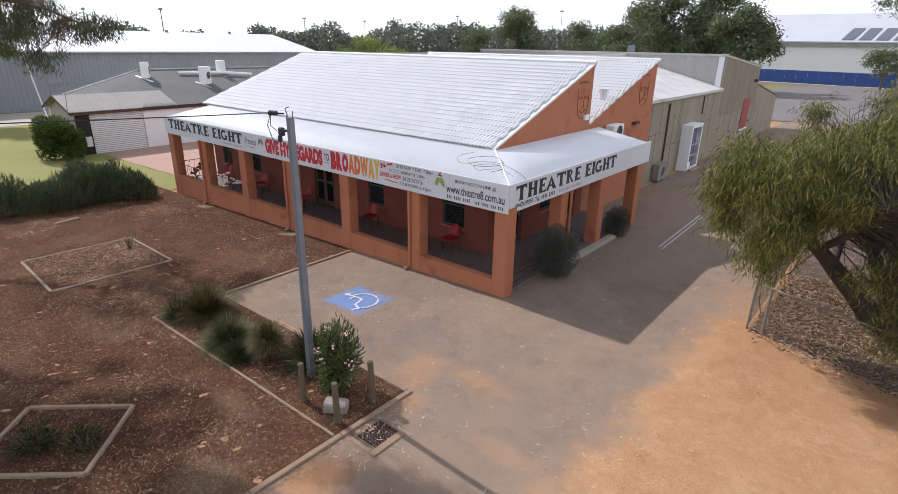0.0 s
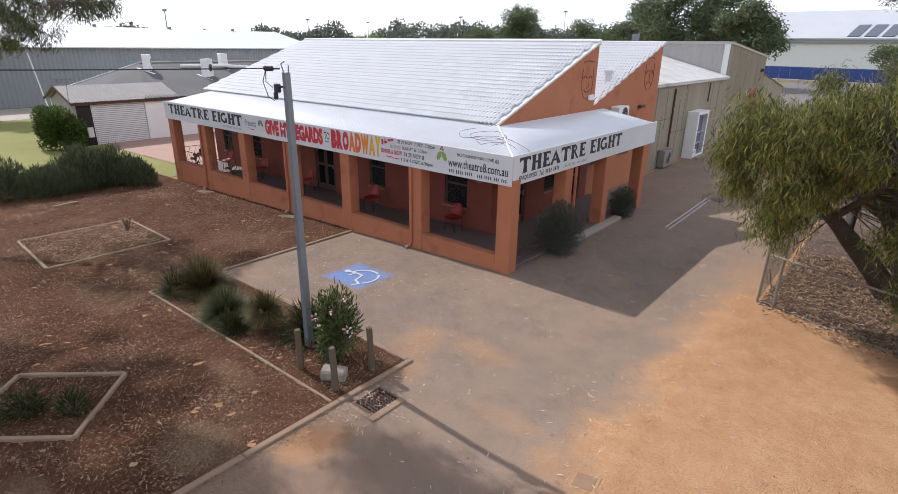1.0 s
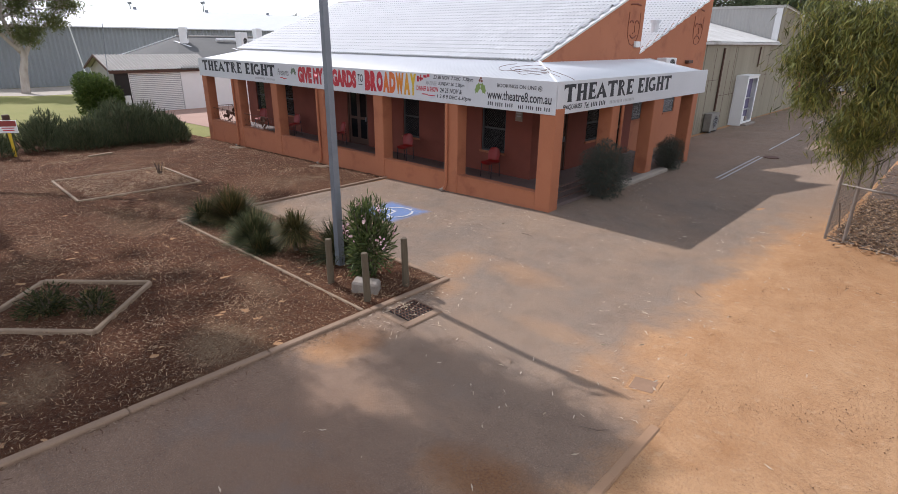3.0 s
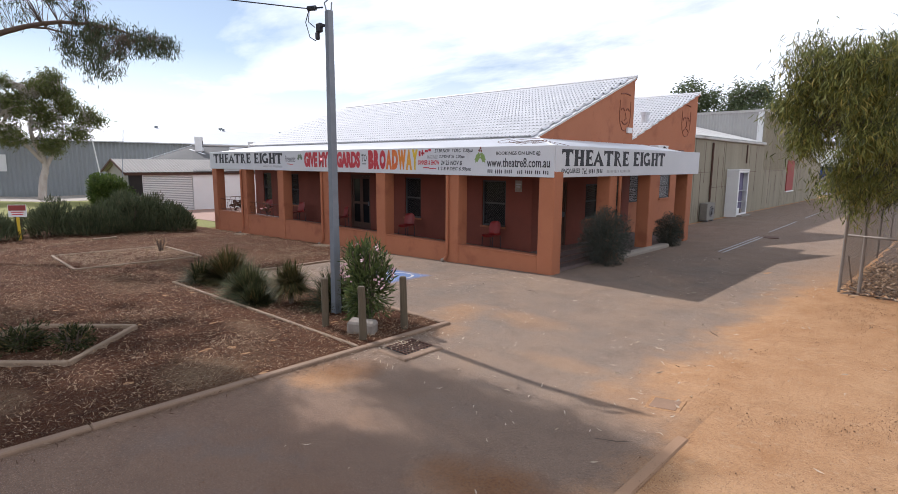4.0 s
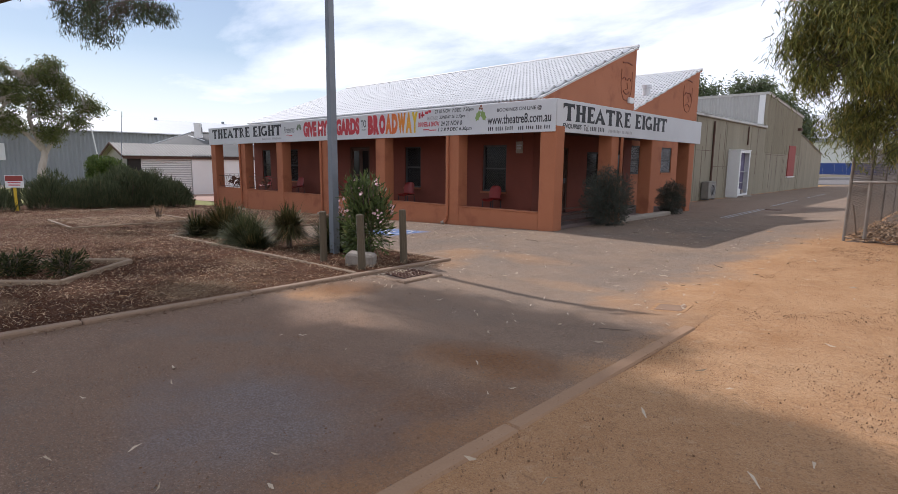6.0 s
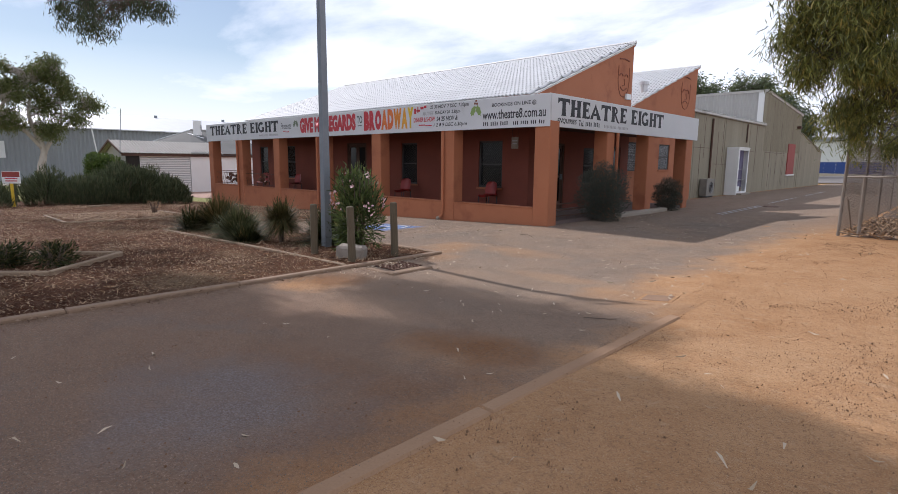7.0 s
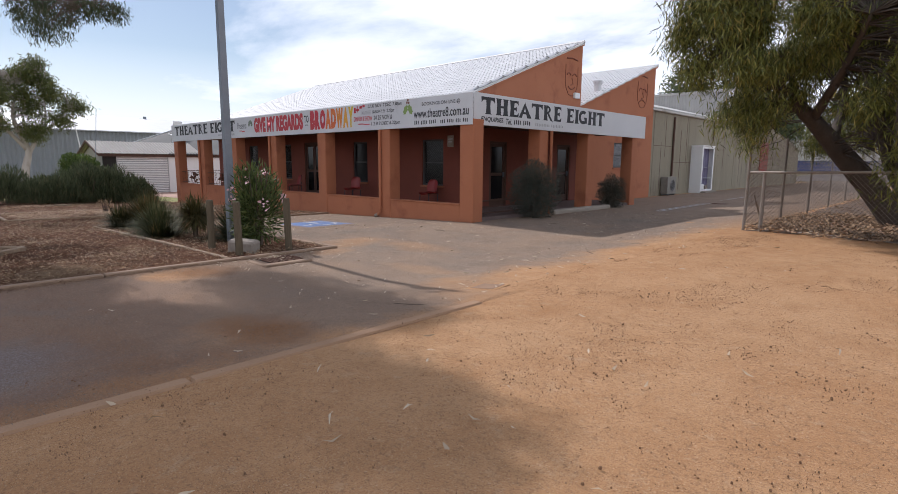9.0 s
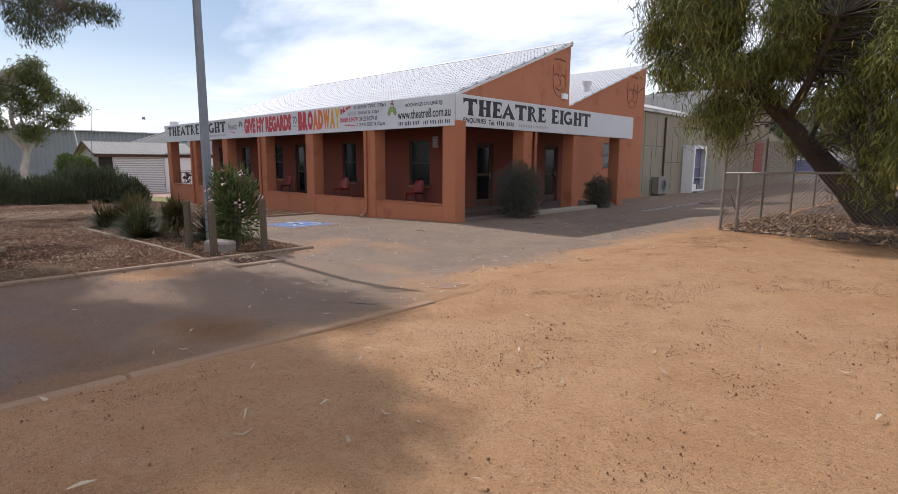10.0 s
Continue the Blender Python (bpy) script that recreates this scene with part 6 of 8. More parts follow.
def tree(name, label, base, limbs, blobs, twigs, per_twig, leaf, width, m_leaf, m_bark, seed, droop=0.8, spread=0.28, twig_r=0.006, category="tree", shell=0.45, stems=0.6, clump=0.0, clumps=9):
    """A trunk with limbs, thin twigs out to points scattered in the crown's clumps, and blades hanging about each twig's end."""
    r = np.random.default_rng(seed)
    o = thing(name, label, category, *base)
    wood = Shape()
    nodes = []
    for pts, radii in limbs:
        # smooth the limb through its points
        fine, fr = [], []
        for i in range(len(pts) - 1):
            p0, p1 = Vector(pts[max(i - 1, 0)]), Vector(pts[i])
            p2, p3 = Vector(pts[i + 1]), Vector(pts[min(i + 2, len(pts) - 1)])
            for j in range(4):
                t = j / 4
                fine.append(0.5 * (2 * p1 + (p2 - p0) * t + (2 * p0 - 5 * p1 + 4 * p2 - p3) * t * t + (3 * p1 - p0 - 3 * p2 + p3) * t ** 3))
                fr.append(radii[i] + (radii[i + 1] - radii[i]) * t)
        fine.append(Vector(pts[-1]))
        fr.append(radii[-1])
        wood.tube(fine, fr, 9)
        nodes += [(p, q) for p, q in zip(fine, fr) if p.z > base[2] + 0.25 * (max(b[2] for b in blobs) - base[2]) or len(limbs) < 2]
    wts = np.array([b[6] for b in blobs], float)
    pick = r.choice(len(blobs), twigs, p=wts / wts.sum())
    d = r.normal(size=(twigs, 3))
    d /= np.linalg.norm(d, axis=1, keepdims=True)
    rad = r.uniform(0, 1, (twigs, 1)) ** shell
    B = np.array([b[:6] for b in blobs], float)[pick]
    if clump:
        # gather the twigs into sprays within each mass of the crown
        key = pick * clumps + r.integers(0, clumps, twigs)
        cd = r.normal(size=(len(blobs) * clumps, 3))
        cd /= np.linalg.norm(cd, axis=1, keepdims=True)
        cd *= r.uniform(0.3, 1, (len(cd), 1)) ** 0.5
        ends = B[:, :3] + cd[key] * B[:, 3:] + d * rad * clump * np.array([1.0, 1.0, 0.8])
    else:
        ends = B[:, :3] + d * rad * B[:, 3:]
    nodes_a = np.array([tuple(p) for p, _ in nodes])
    for i in range(twigs):
        if r.uniform() > stems:
            continue
        e = ends[i]
        k = int(np.argmin(((nodes_a - e) ** 2).sum(1) + 2.0 * np.maximum(0, nodes_a[:, 2] - e[2]) ** 2))
        a = nodes_a[k]
        mid = (a + e) / 2 + r.normal(size=3) * 0.08 * np.linalg.norm(e - a) + [0, 0, 0.12 * np.linalg.norm(e - a)]
        q1 = min(nodes[k][1] * 0.6, twig_r * 2.6)
        wood.tube([tuple(a), tuple(mid), tuple(e)], [q1, twig_r * 1.4, twig_r * 0.5], 4, False)
    part("trunk", wood, m_bark, o, "", True)
    c = np.repeat(ends, per_twig, 0) + r.normal(size=(twigs * per_twig, 3)) * spread
    di = r.normal(size=c.shape)
    di[:, 2] = di[:, 2] * 0.6 - droop * 1.6
    leaves("crown", c, di, leaf, width, m_leaf, o, 0.25, seed + 1)
    return o


def rough_limbs(base, top, r0, n_, reach, seed):
    """A trunk and a few rising limbs for trees seen from afar."""
    r = random.Random(seed)
    b, t = Vector(base), Vector(top)
    mid = b.lerp(t, 0.45)
    out = [([base, tuple(mid), tuple(t)], [r0, r0 * 0.75, r0 * 0.2])]
    for i in range(n_):
        a = i * 6.28 / n_ + r.uniform(-0.4, 0.4)
        s0 = b.lerp(t, r.uniform(0.35, 0.6))
        e = s0 + Vector((math.cos(a) * reach, math.sin(a) * reach, (t.z - b.z) * r.uniform(0.2, 0.4)))
        out.append(([tuple(s0), tuple(s0.lerp(e, 0.5) + Vector((0, 0, 0.1 * reach))), tuple(e)], [r0 * 0.5, r0 * 0.3, r0 * 0.1]))
    return out


# spreading wattle-leaved tree inside the fence
tb = (8.15, 4.45, gz(8) - 0.1)
limbs = [
    ([tb, (7.6, 4.0, 0.95), (7.05, 3.3, 1.75), (6.6, 2.7, 2.4), (6.0, 1.7, 3.2), (5.6, 0.9, 3.8)], [0.30, 0.24, 0.2, 0.15, 0.10, 0.04]),
    ([(8.2, 4.4, 0.1), (8.1, 4.2, 1.0), (8.0, 3.8, 2.0), (7.9, 3.2, 3.0), (7.7, 2.6, 4.0)], [0.24, 0.2, 0.16, 0.1, 0.04]),
    ([(8.2, 4.5, 0.1), (8.7, 4.5, 1.2), (9.4, 4.4, 2.4), (10.1, 4.2, 3.6)], [0.22, 0.18, 0.12, 0.04]),
    ([(8.5, 4.7, 0.1), (8.1, 4.5, 0.9), (7.7, 4.3, 1.8), (7.4, 4.2, 2.8), (7.0, 4.4, 3.9)], [0.26, 0.2, 0.15, 0.1, 0.03]),
    ([(8.6, 4.4, 0.1), (8.75, 4.1, 1.0), (8.8, 3.5, 2.1), (9.0, 2.7, 3.2)], [0.2, 0.16, 0.11, 0.04]),
    ([(6.9, 3.1, 1.95), (6.9, 4.0, 2.8), (6.7, 4.9, 3.8)], [0.12, 0.08, 0.03]),
    ([(6.6, 2.7, 2.4), (7.2, 1.7, 3.2), (7.6, 0.9, 3.9)], [0.10, 0.07, 0.03]),
    ([(9.4, 4.4, 2.4), (9.6, 3.0, 3.3), (9.6, 1.8, 3.9)], [0.10, 0.07, 0.03]),
]
blobs = [(5.75, 0.6, 4.3, 0.8, 0.9, 0.7, 1.1), (5.85, 0.7, 3.75, 1.0, 1.2, 0.8, 1.6), (5.9, 1.9, 3.3, 0.9, 1.1, 0.9, 1.1), (6.6, 1.8, 4.25, 1.3, 1.5, 0.7, 1.6), (6.2, 3.7, 4.1, 1.5, 1.5, 0.9, 1.6),
         (7.9, 3.2, 4.7, 1.6, 1.6, 0.8, 1.6), (7.4, 5.9, 4.6, 2.0, 1.7, 0.9, 1.6), (9.3, 3.6, 4.8, 1.6, 1.6, 0.9, 1.5), (8.2, 1.0, 4.2, 1.3, 1.2, 0.9, 1.5),
         (9.3, 0.6, 3.4, 1.1, 1.0, 1.0, 1.2), (8.4, 1.2, 2.7, 0.7, 0.6, 0.7, 0.5), (9.3, 0.9, 1.9, 0.8, 0.6, 0.7, 0.7), (8.7, 1.6, 1.5, 0.5, 0.4, 0.5, 0.3), (5.9, 1.5, 2.5, 0.5, 0.6, 0.6, 0.4), (10.3, 2.4, 4.2, 1.3, 1.4, 1.3, 0.9), (10.2, 6.0, 4.8, 2.0, 2.0, 1.0, 1.4),
         (6.2, 6.4, 3.8, 1.2, 1.3, 0.9, 0.9), (10.6, 0.2, 4.0, 1.2, 1.0, 1.2, 0.5), (8.6, 8.5, 4.8, 2.2, 1.8, 1.1, 1.3), (11.5, 8.0, 5.2, 2.2, 2.2, 1.2, 1.2), (10.8, 3.6, 3.0, 1.0, 1.2, 1.0, 0.9), (11.2, 5.5, 2.8, 1.2, 1.5, 1.2, 1.0), (9.6, 6.2, 3.2, 1.2, 1.2, 0.9, 0.8), (7.2, 4.6, 3.1, 1.0, 1.0, 0.7, 0.7),
         (6.4, 7.6, 2.5, 0.9, 1.2, 0.6, 0.8), (7.6, 8.6, 2.4, 1.1, 1.2, 0.7, 0.9), (8.2, 6.6, 2.5, 0.9, 0.9, 0.7, 0.8), (9.3, 9.4, 2.5, 1.3, 1.3, 0.8, 0.9), (10.2, 5.4, 1.9, 0.9, 0.9, 0.8, 0.9), (9.2, 6.8, 2.3, 1.0, 1.0, 0.7, 0.8), (11.4, 7.2, 2.0, 1.1, 1.2, 0.9, 0.9), (9.9, 3.6, 2.6, 0.7, 0.7, 0.7, 0.6)]
blobs = [(x - 0.2, y - 0.15, z, *rest_) for x, y, z, *rest_ in blobs]
blobs += [(9.4, 7.6, 5.5, 1.7, 1.6, 0.8, 1.2), (11.0, 9.6, 6.0, 2.2, 2.0, 0.9, 1.3), (10.6, 5.2, 5.5, 1.6, 1.6, 0.8, 1.1), (7.6, 7.4, 5.2, 1.4, 1.4, 0.7, 0.9), (11.6, 4.6, 1.9, 1.3, 1.4, 1.3, 1.4), (12.4, 6.6, 2.4, 1.6, 1.8, 1.6, 1.6), (12.2, 3.4, 3.2, 1.4, 1.5, 1.5, 1.4)]
tree("feathery_tree", "spreading tree with drooping yellow-green leaves inside the wire fence", tb, limbs, blobs, 12500, 19, 0.155, 0.017, M_LEAF, M_DARKBARK, 11, 1.0, 0.13, 0.006, stems=0.25, clump=0.36, clumps=10)

# tall gum standing west of the camera, whose crown shades the seal
gb = (-11.5, -15.5, gz(-11.5) - 0.1)
limbs = [
    ([gb, (-11.2, -15.4, 3.0), (-10.6, -15.0, 6.0), (-9.4, -14.2, 9.0), (-7.8, -13.2, 11.0)], [0.40, 0.34, 0.26, 0.16, 0.05]),
    ([(-10.6, -15.0, 6.0), (-8.4, -12.6, 8.2), (-6.4, -10.8, 9.3), (-4.8, -9.7, 9.8)], [0.16, 0.11, 0.06, 0.02]),
    ([(-9.4, -14.2, 9.0), (-7.0, -14.6, 9.8), (-5.0, -15.2, 10.2)], [0.12, 0.08, 0.03]),
]
blobs = [(-7.3, -6.8, 9.7, 1.7, 0.65, 0.35, 0.58), (-6.1, -6.85, 9.9, 0.9, 0.4, 0.3, 0.34), (-6.4, -7.95, 10.1, 0.9, 0.35, 0.3, 0.4), (-6.2, -9.6, 10.1, 0.9, 0.4, 0.3, 0.5), (-4.6, -8.3, 10.0, 1.2, 0.5, 0.4, 0.9), (-6.9, -8.2, 9.9, 0.8, 0.35, 0.3, 0.4), (-7.2, -10.8, 10.5, 2.0, 1.2, 0.6, 2.2), (-9.9, -10.4, 10.0, 1.5, 1.0, 0.5, 1.4),
         (-4.3, -10.6, 11.0, 1.6, 1.0, 0.6, 1.6), (-5.2, -12.5, 11.0, 2.2, 1.3, 0.8, 1.6), (-8.6, -13.2, 11.2, 2.4, 1.6, 1.0, 1.7), (-10.1, -8.9, 9.6, 0.8, 0.5, 0.3, 0.5), (-5.0, -15.5, 10.2, 2.2, 1.6, 1.0, 0.9), (-11.8, -11.8, 10.2, 1.6, 1.2, 0.7, 1.1), (-2.9, -9.3, 11.2, 1.2, 0.6, 0.4, 0.6), (-12.4, -10.9, 10.4, 1.0, 0.9, 0.5, 0.7),
         (-7.3, -8.9, 10.2, 1.5, 0.5, 0.35, 1.2), (-8.8, -9.4, 10.1, 1.6, 0.5, 0.35, 1.3), (-9.8, -8.7, 10.0, 0.9, 0.4, 0.3, 1.0), (-7.4, -8.5, 10.2, 1.1, 0.4, 0.3, 1.1), (-6.4, -9.6, 10.3, 1.4, 0.5, 0.35, 1.3), (-5.9, -9.0, 10.1, 0.8, 0.4, 0.3, 0.9), (-5.0, -10.1, 10.4, 1.2, 0.45, 0.35, 1.6), (-4.9, -9.3, 10.2, 0.9, 0.4, 0.3, 0.8), (-7.6, -9.9, 10.3, 1.8, 0.6, 0.4, 1.6), (-9.6, -9.7, 10.2, 1.4, 0.5, 0.4, 1.2)]
tree("gum_tree", "tall grey-green gum tree with a wide leafy crown", gb, limbs, blobs, 11800, 18, 0.20, 0.038, M_LEAFDARK, M_GUMBARK, 23, 1.0, 0.2, 0.006, stems=0.2)

# second gum further west, whose bough hangs into view
gb = (-23.0, -12.0, gz(-23) - 0.1)
limbs = [
    ([gb, (-22.8, -11.8, 3.0), (-22.2, -11.0, 6.0), (-21.6, -10.0, 9.5), (-21.0, -9.5, 12.0)], [0.42, 0.36, 0.28, 0.16, 0.06]),
    ([(-22.4, -11.3, 5.0), (-20.4, -8.6, 7.0), (-18.2, -6.6, 7.8), (-16.0, -5.2, 7.6), (-13.9, -4.3, 6.9)], [0.18, 0.12, 0.08, 0.05, 0.015]),
    ([(-20.4, -8.6, 7.0), (-20.2, -6.6, 8.0), (-19.0, -5.0, 7.6)], [0.08, 0.05, 0.02]),
    ([(-21.6, -10.0, 9.5), (-19.0, -9.6, 11.6), (-16.2, -9.4, 12.0)], [0.12, 0.07, 0.02]),
    ([(-22.2, -11.0, 6.0), (-24.8, -10.0, 8.8), (-28.0, -8.6, 10.4), (-30.2, -8.0, 10.9)], [0.16, 0.11, 0.06, 0.02]),
]
blobs = [(-14.8, -3.7, 7.0, 0.5, 0.5, 0.3, 0.18), (-15.0, -5.4, 6.2, 0.9, 0.7, 0.5, 0.28), (-14.2, -4.4, 6.95, 0.75, 0.6, 0.4, 0.26), (-16.2, -5.0, 7.35, 1.1, 0.8, 0.65, 0.42), (-17.6, -5.6, 7.0, 1.1, 0.9, 0.6, 0.42), (-18.8, -4.9, 7.6, 1.0, 0.9, 0.7, 0.35), (-17.5, -6.2, 8.6, 1.8, 1.4, 0.8, 0.45),
         (-20.5, -7.0, 9.0, 2.0, 1.8, 1.0, 0.25), (-21.2, -10.0, 13.0, 2.6, 2.0, 1.0, 1.6), (-24.4, -9.0, 12.5, 2.2, 2.0, 1.0, 1.2), (-18.4, -9.4, 12.5, 1.8, 1.5, 0.8, 1.5), (-15.6, -8.2, 12.0, 1.5, 1.1, 0.6, 1.0), (-15.2, -10.8, 12.2, 1.7, 1.2, 0.6, 1.2), (-18.2, -12.4, 12.8, 2.0, 1.4, 0.8, 1.3), (-22.8, -6.6, 13.2, 1.8, 1.3, 0.7, 1.0), (-13.2, -12.6, 11.5, 1.4, 1.0, 0.5, 0.8),
         (-14.6, -9.0, 10.9, 1.5, 0.6, 0.4, 0.9), (-13.6, -10.6, 11.0, 1.6, 0.6, 0.4, 0.9), (-17.0, -10.4, 11.4, 1.4, 0.8, 0.4, 0.8), (-21.5, -9.2, 10.6, 1.8, 0.6, 0.5, 1.8), (-19.5, -8.6, 10.6, 1.6, 0.45, 0.4, 1.3), (-23.5, -8.4, 10.6, 1.5, 0.5, 0.4, 1.2),
         (-28.0, -8.3, 10.6, 1.8, 0.6, 0.5, 1.4), (-30.2, -7.9, 10.8, 1.4, 0.6, 0.5, 1.1), (-26.0, -9.2, 10.8, 1.6, 0.7, 0.5, 1.2), (-27.5, -10.5, 11.4, 1.8, 1.0, 0.6, 1.0)]
blobs = [(x, y - 5.5 if x < -19 and z > 10 else y, z, *rest_) for x, y, z, *rest_ in blobs]
tree("gum_tree", "tall grey-green gum with long hanging boughs", gb, limbs, blobs, 6600, 14, 0.16, 0.026, M_LEAFDARK, M_BARK, 24, 1.2, 0.12, 0.006, stems=0.4, clump=0.30, clumps=13)

# pale-barked gum before the warehouse
fb = (-60.0, 0.0, -1.2)
limbs = [([fb, (-59.9, 0.2, 0.8), (-59.8, 0.5, 2.6), (-59.8, -0.4, 5.6), (-60, 0.2, 8.8)], [0.40, 0.34, 0.28, 0.18, 0.06]),
         ([(-59.9, 0.3, 1.6), (-59.6, 1.2, 3.4), (-59.4, 2.6, 5.0), (-59.4, 4.2, 6.6)], [0.24, 0.18, 0.12, 0.04]),
         ([(-59.8, 0.4, 2.6), (-59.4, -1.2, 4.6), (-59.2, -3.0, 6.6)], [0.22, 0.16, 0.05]),
         ([(-59.5, 2.0, 4.4), (-59.4, 2.2, 6.4), (-59.5, 2.0, 8.6)], [0.12, 0.08, 0.03])]
blobs = [(-60, 1.9, 10.3, 1.3, 1.1, 1.0, 1.0), (-60, 0.2, 9.9, 1.5, 1.4, 1.2, 1.1), (-59.6, 2.6, 8.3, 1.1, 1.1, 0.9, 0.8), (-59.5, 4.5, 7.2, 0.7, 0.9, 0.7, 0.5), (-59.5, 3.4, 5.8, 0.8, 0.9, 0.6, 0.4), (-59.6, -0.8, 7.9, 1.6, 1.5, 1.0, 1.1),
         (-59.6, 1.2, 6.6, 1.2, 1.4, 0.8, 0.7), (-59.6, 1.0, 4.6, 1.2, 1.8, 0.7, 0.6), (-60, -3.2, 9.2, 1.8, 1.8, 1.5, 1.2), (-60, -5.6, 10.6, 2.2, 2.2, 2.4, 1.3), (-59.5, -2.2, 5.4, 1.4, 1.3, 0.9, 0.7), (-60, -4.4, 7.0, 1.6, 1.6, 1.3, 0.9)]
tree("pale_gum", "tall gum with pale trunk before the warehouse", fb, limbs, blobs, 2300, 12, 0.34, 0.085, M_OLIVE, M_GUMBARK, 31, 0.7, 0.30, 0.03, clump=0.70, clumps=7)


def far_tree(name, label, x, y, z0, height, width, m_leaf, seed, n_=420, leaf=0.7, low=0.3, group=""):
    r = random.Random(seed)
    blobs_ = []
    for i in range(9):
        a = i * 2.4
        q = r.uniform(0.15, 0.75) * width * 0.5
        zz = z0 + height * r.uniform(low + 0.1, 0.86)
        k_ = width * r.uniform(0.17, 0.27)
        blobs_.append((x + math.cos(a) * q, y + math.sin(a) * q, zz, k_, k_, height * r.uniform(0.09, 0.15), k_))
    blobs_.append((x, y, z0 + height * 0.86, width * 0.2, width * 0.2, height * 0.13, width * 0.2))
    o = tree(name, label, (x, y, z0), rough_limbs((x, y, z0), (x + r.uniform(-1, 1), y, z0 + height * 0.8), height * 0.03, 5, width * 0.25, seed), blobs_, n_, 12, leaf, leaf * 0.34, m_leaf, M_BARK, seed, 0.35, leaf * 0.9, 0.03, stems=0.15)
    if group:
        tagged(o, group=group)
    return o


for i, (x, y, h, w_) in enumerate(((-31.0, 92, 18.4, 15), (-23.8, 96, 18.0, 12), (-40, 104, 15, 13), (-15.5, 88, 13.6, 10))):
    far_tree("shade_tree", "large dark green tree behind the shed", x, y, -0.3, h, w_, M_FARLEAF, 40 + i, 1000, 0.6, 0.12, "trees behind the shed")
far_tree("roadside_tree", "small rounded tree with bare trunk by the fence", 1.6, 118, 0, 7.0, 10, M_FARLEAF, 50, 300, 0.5, 0.35)
far_tree("roadside_tree", "tall gum with open crown beside the yard", 5.5, 104, 0, 16.4, 15, M_FARLEAF, 51, 380, 0.5, 0.74)
far_tree("bright_tree", "bright yellow-green rounded tree", -118, 100, -1.2, 9.5, 15, M_FARPALE, 52, 420, 0.7, 0.05)
far_tree("bright_tree", "pale green low spreading tree", -106, 98, -1.2, 6.5, 12, M_FARPALE, 53, 360, 0.7, 0.05)
far_tree("field_tree", "dark tree at the field's edge", -92, 120, -1.2, 12, 13, M_FARLEAF, 54, 420, 0.7, 0.05, "field trees")
far_tree("field_tree", "tall grey-green tree at the field's edge", -90, 138, -1.2, 18.5, 18, M_FARLEAF, 55, 620, 0.8, 0.1, "field trees")
far_tree("field_tree", "dark open-crowned tree at the field's edge", -76, 150, -1.2, 15, 14, M_FARLEAF, 56, 420, 0.8, 0.2, "field trees")
far_tree("field_tree", "dark spreading tree at the field's edge", -64, 140, -1.2, 12, 16, M_FARLEAF, 57, 420, 0.8, 0.1, "field trees")

# distant woods: a belt of many crowns
r_ = np.random.default_rng(77)
cs = []
for i in range(170):
    ang = radians(92 + 92 * i / 170 + r_.uniform(-0.4, 0.4))
    d_ = r_.uniform(215, 275)
    cx, cy = d_ * math.cos(ang), d_ * math.sin(ang)
    hh = r_.uniform(14.0, 17.0) if ang < radians(138) else (r_.uniform(12.0, 15.0) if ang < radians(150) else r_.uniform(9.5, 12.0)) * (0.9 + 0.14 * math.sin(i * 0.55) + 0.1 * math.sin(i * 0.21))
    q = r_.normal(size=(620, 3))
    q /= np.linalg.norm(q, axis=1, keepdims=True)
    q *= r_.uniform(0.4, 1, (620, 1)) ** 0.5
    cs.append(np.array([cx, cy, -1 + hh * 0.52]) + q * np.array([5.0, 5.0, hh * 0.48]))
cs = np.concatenate(cs)
di = r_.normal(size=cs.shape)
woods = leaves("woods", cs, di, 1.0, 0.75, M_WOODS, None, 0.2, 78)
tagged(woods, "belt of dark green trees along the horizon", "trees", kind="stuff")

# rosemary hedge: mounds of upright sprigs that run together
r_ = np.random.default_rng(5)
hedge = thing("rosemary_hedge", "dense grey-green hedge of upright uneven rosemary sprigs", "hedge", -21, -4, gz(-21, -4))
hp, hd = [], []
s = Shape()
for i in range(46):
    cy = r_.uniform(-7.0, -1.3) if i < 36 else r_.uniform(-14.5, -8.3)
    cx = -20.5 + r_.normal() * 0.4
    top = (1.52 + 0.30 * math.exp(-((cy + 3.2) / 2.2) ** 2)) * r_.uniform(0.62, 1.08) * (0.72 if cx > -20.15 else 1.0) * (0.75 if cy > -0.8 else 1.0)
    wide = r_.uniform(0.55, 0.85)
    g0_ = gz(cx, cy)
    n_ = 950
    a_, q_ = r_.uniform(0, 6.28, n_), wide * r_.uniform(0, 1, n_) ** 0.6
    hgt = top * np.sqrt(np.clip(1 - (q_ / wide) ** 2, 0.04, 1)) * r_.uniform(0.05, 1, n_) ** 0.45
    x_, y_ = cx + q_ * np.cos(a_), cy + q_ * np.sin(a_)
    hp.append(np.stack([x_, y_, g0_ + hgt - 0.1], 1))
    dv_ = np.stack([np.cos(a_) * q_ / wide * 0.7, np.sin(a_) * q_ / wide * 0.7, np.ones(n_)], 1) + r_.normal(size=(n_, 3)) * 0.28
    hd.append(dv_)
    for j in range(3):
        s.tube([(cx, cy, g0_ - 0.02), (cx + 0.25 * r_.normal(), cy + 0.25 * r_.normal(), g0_ + top * 0.6)], 0.018, 5)
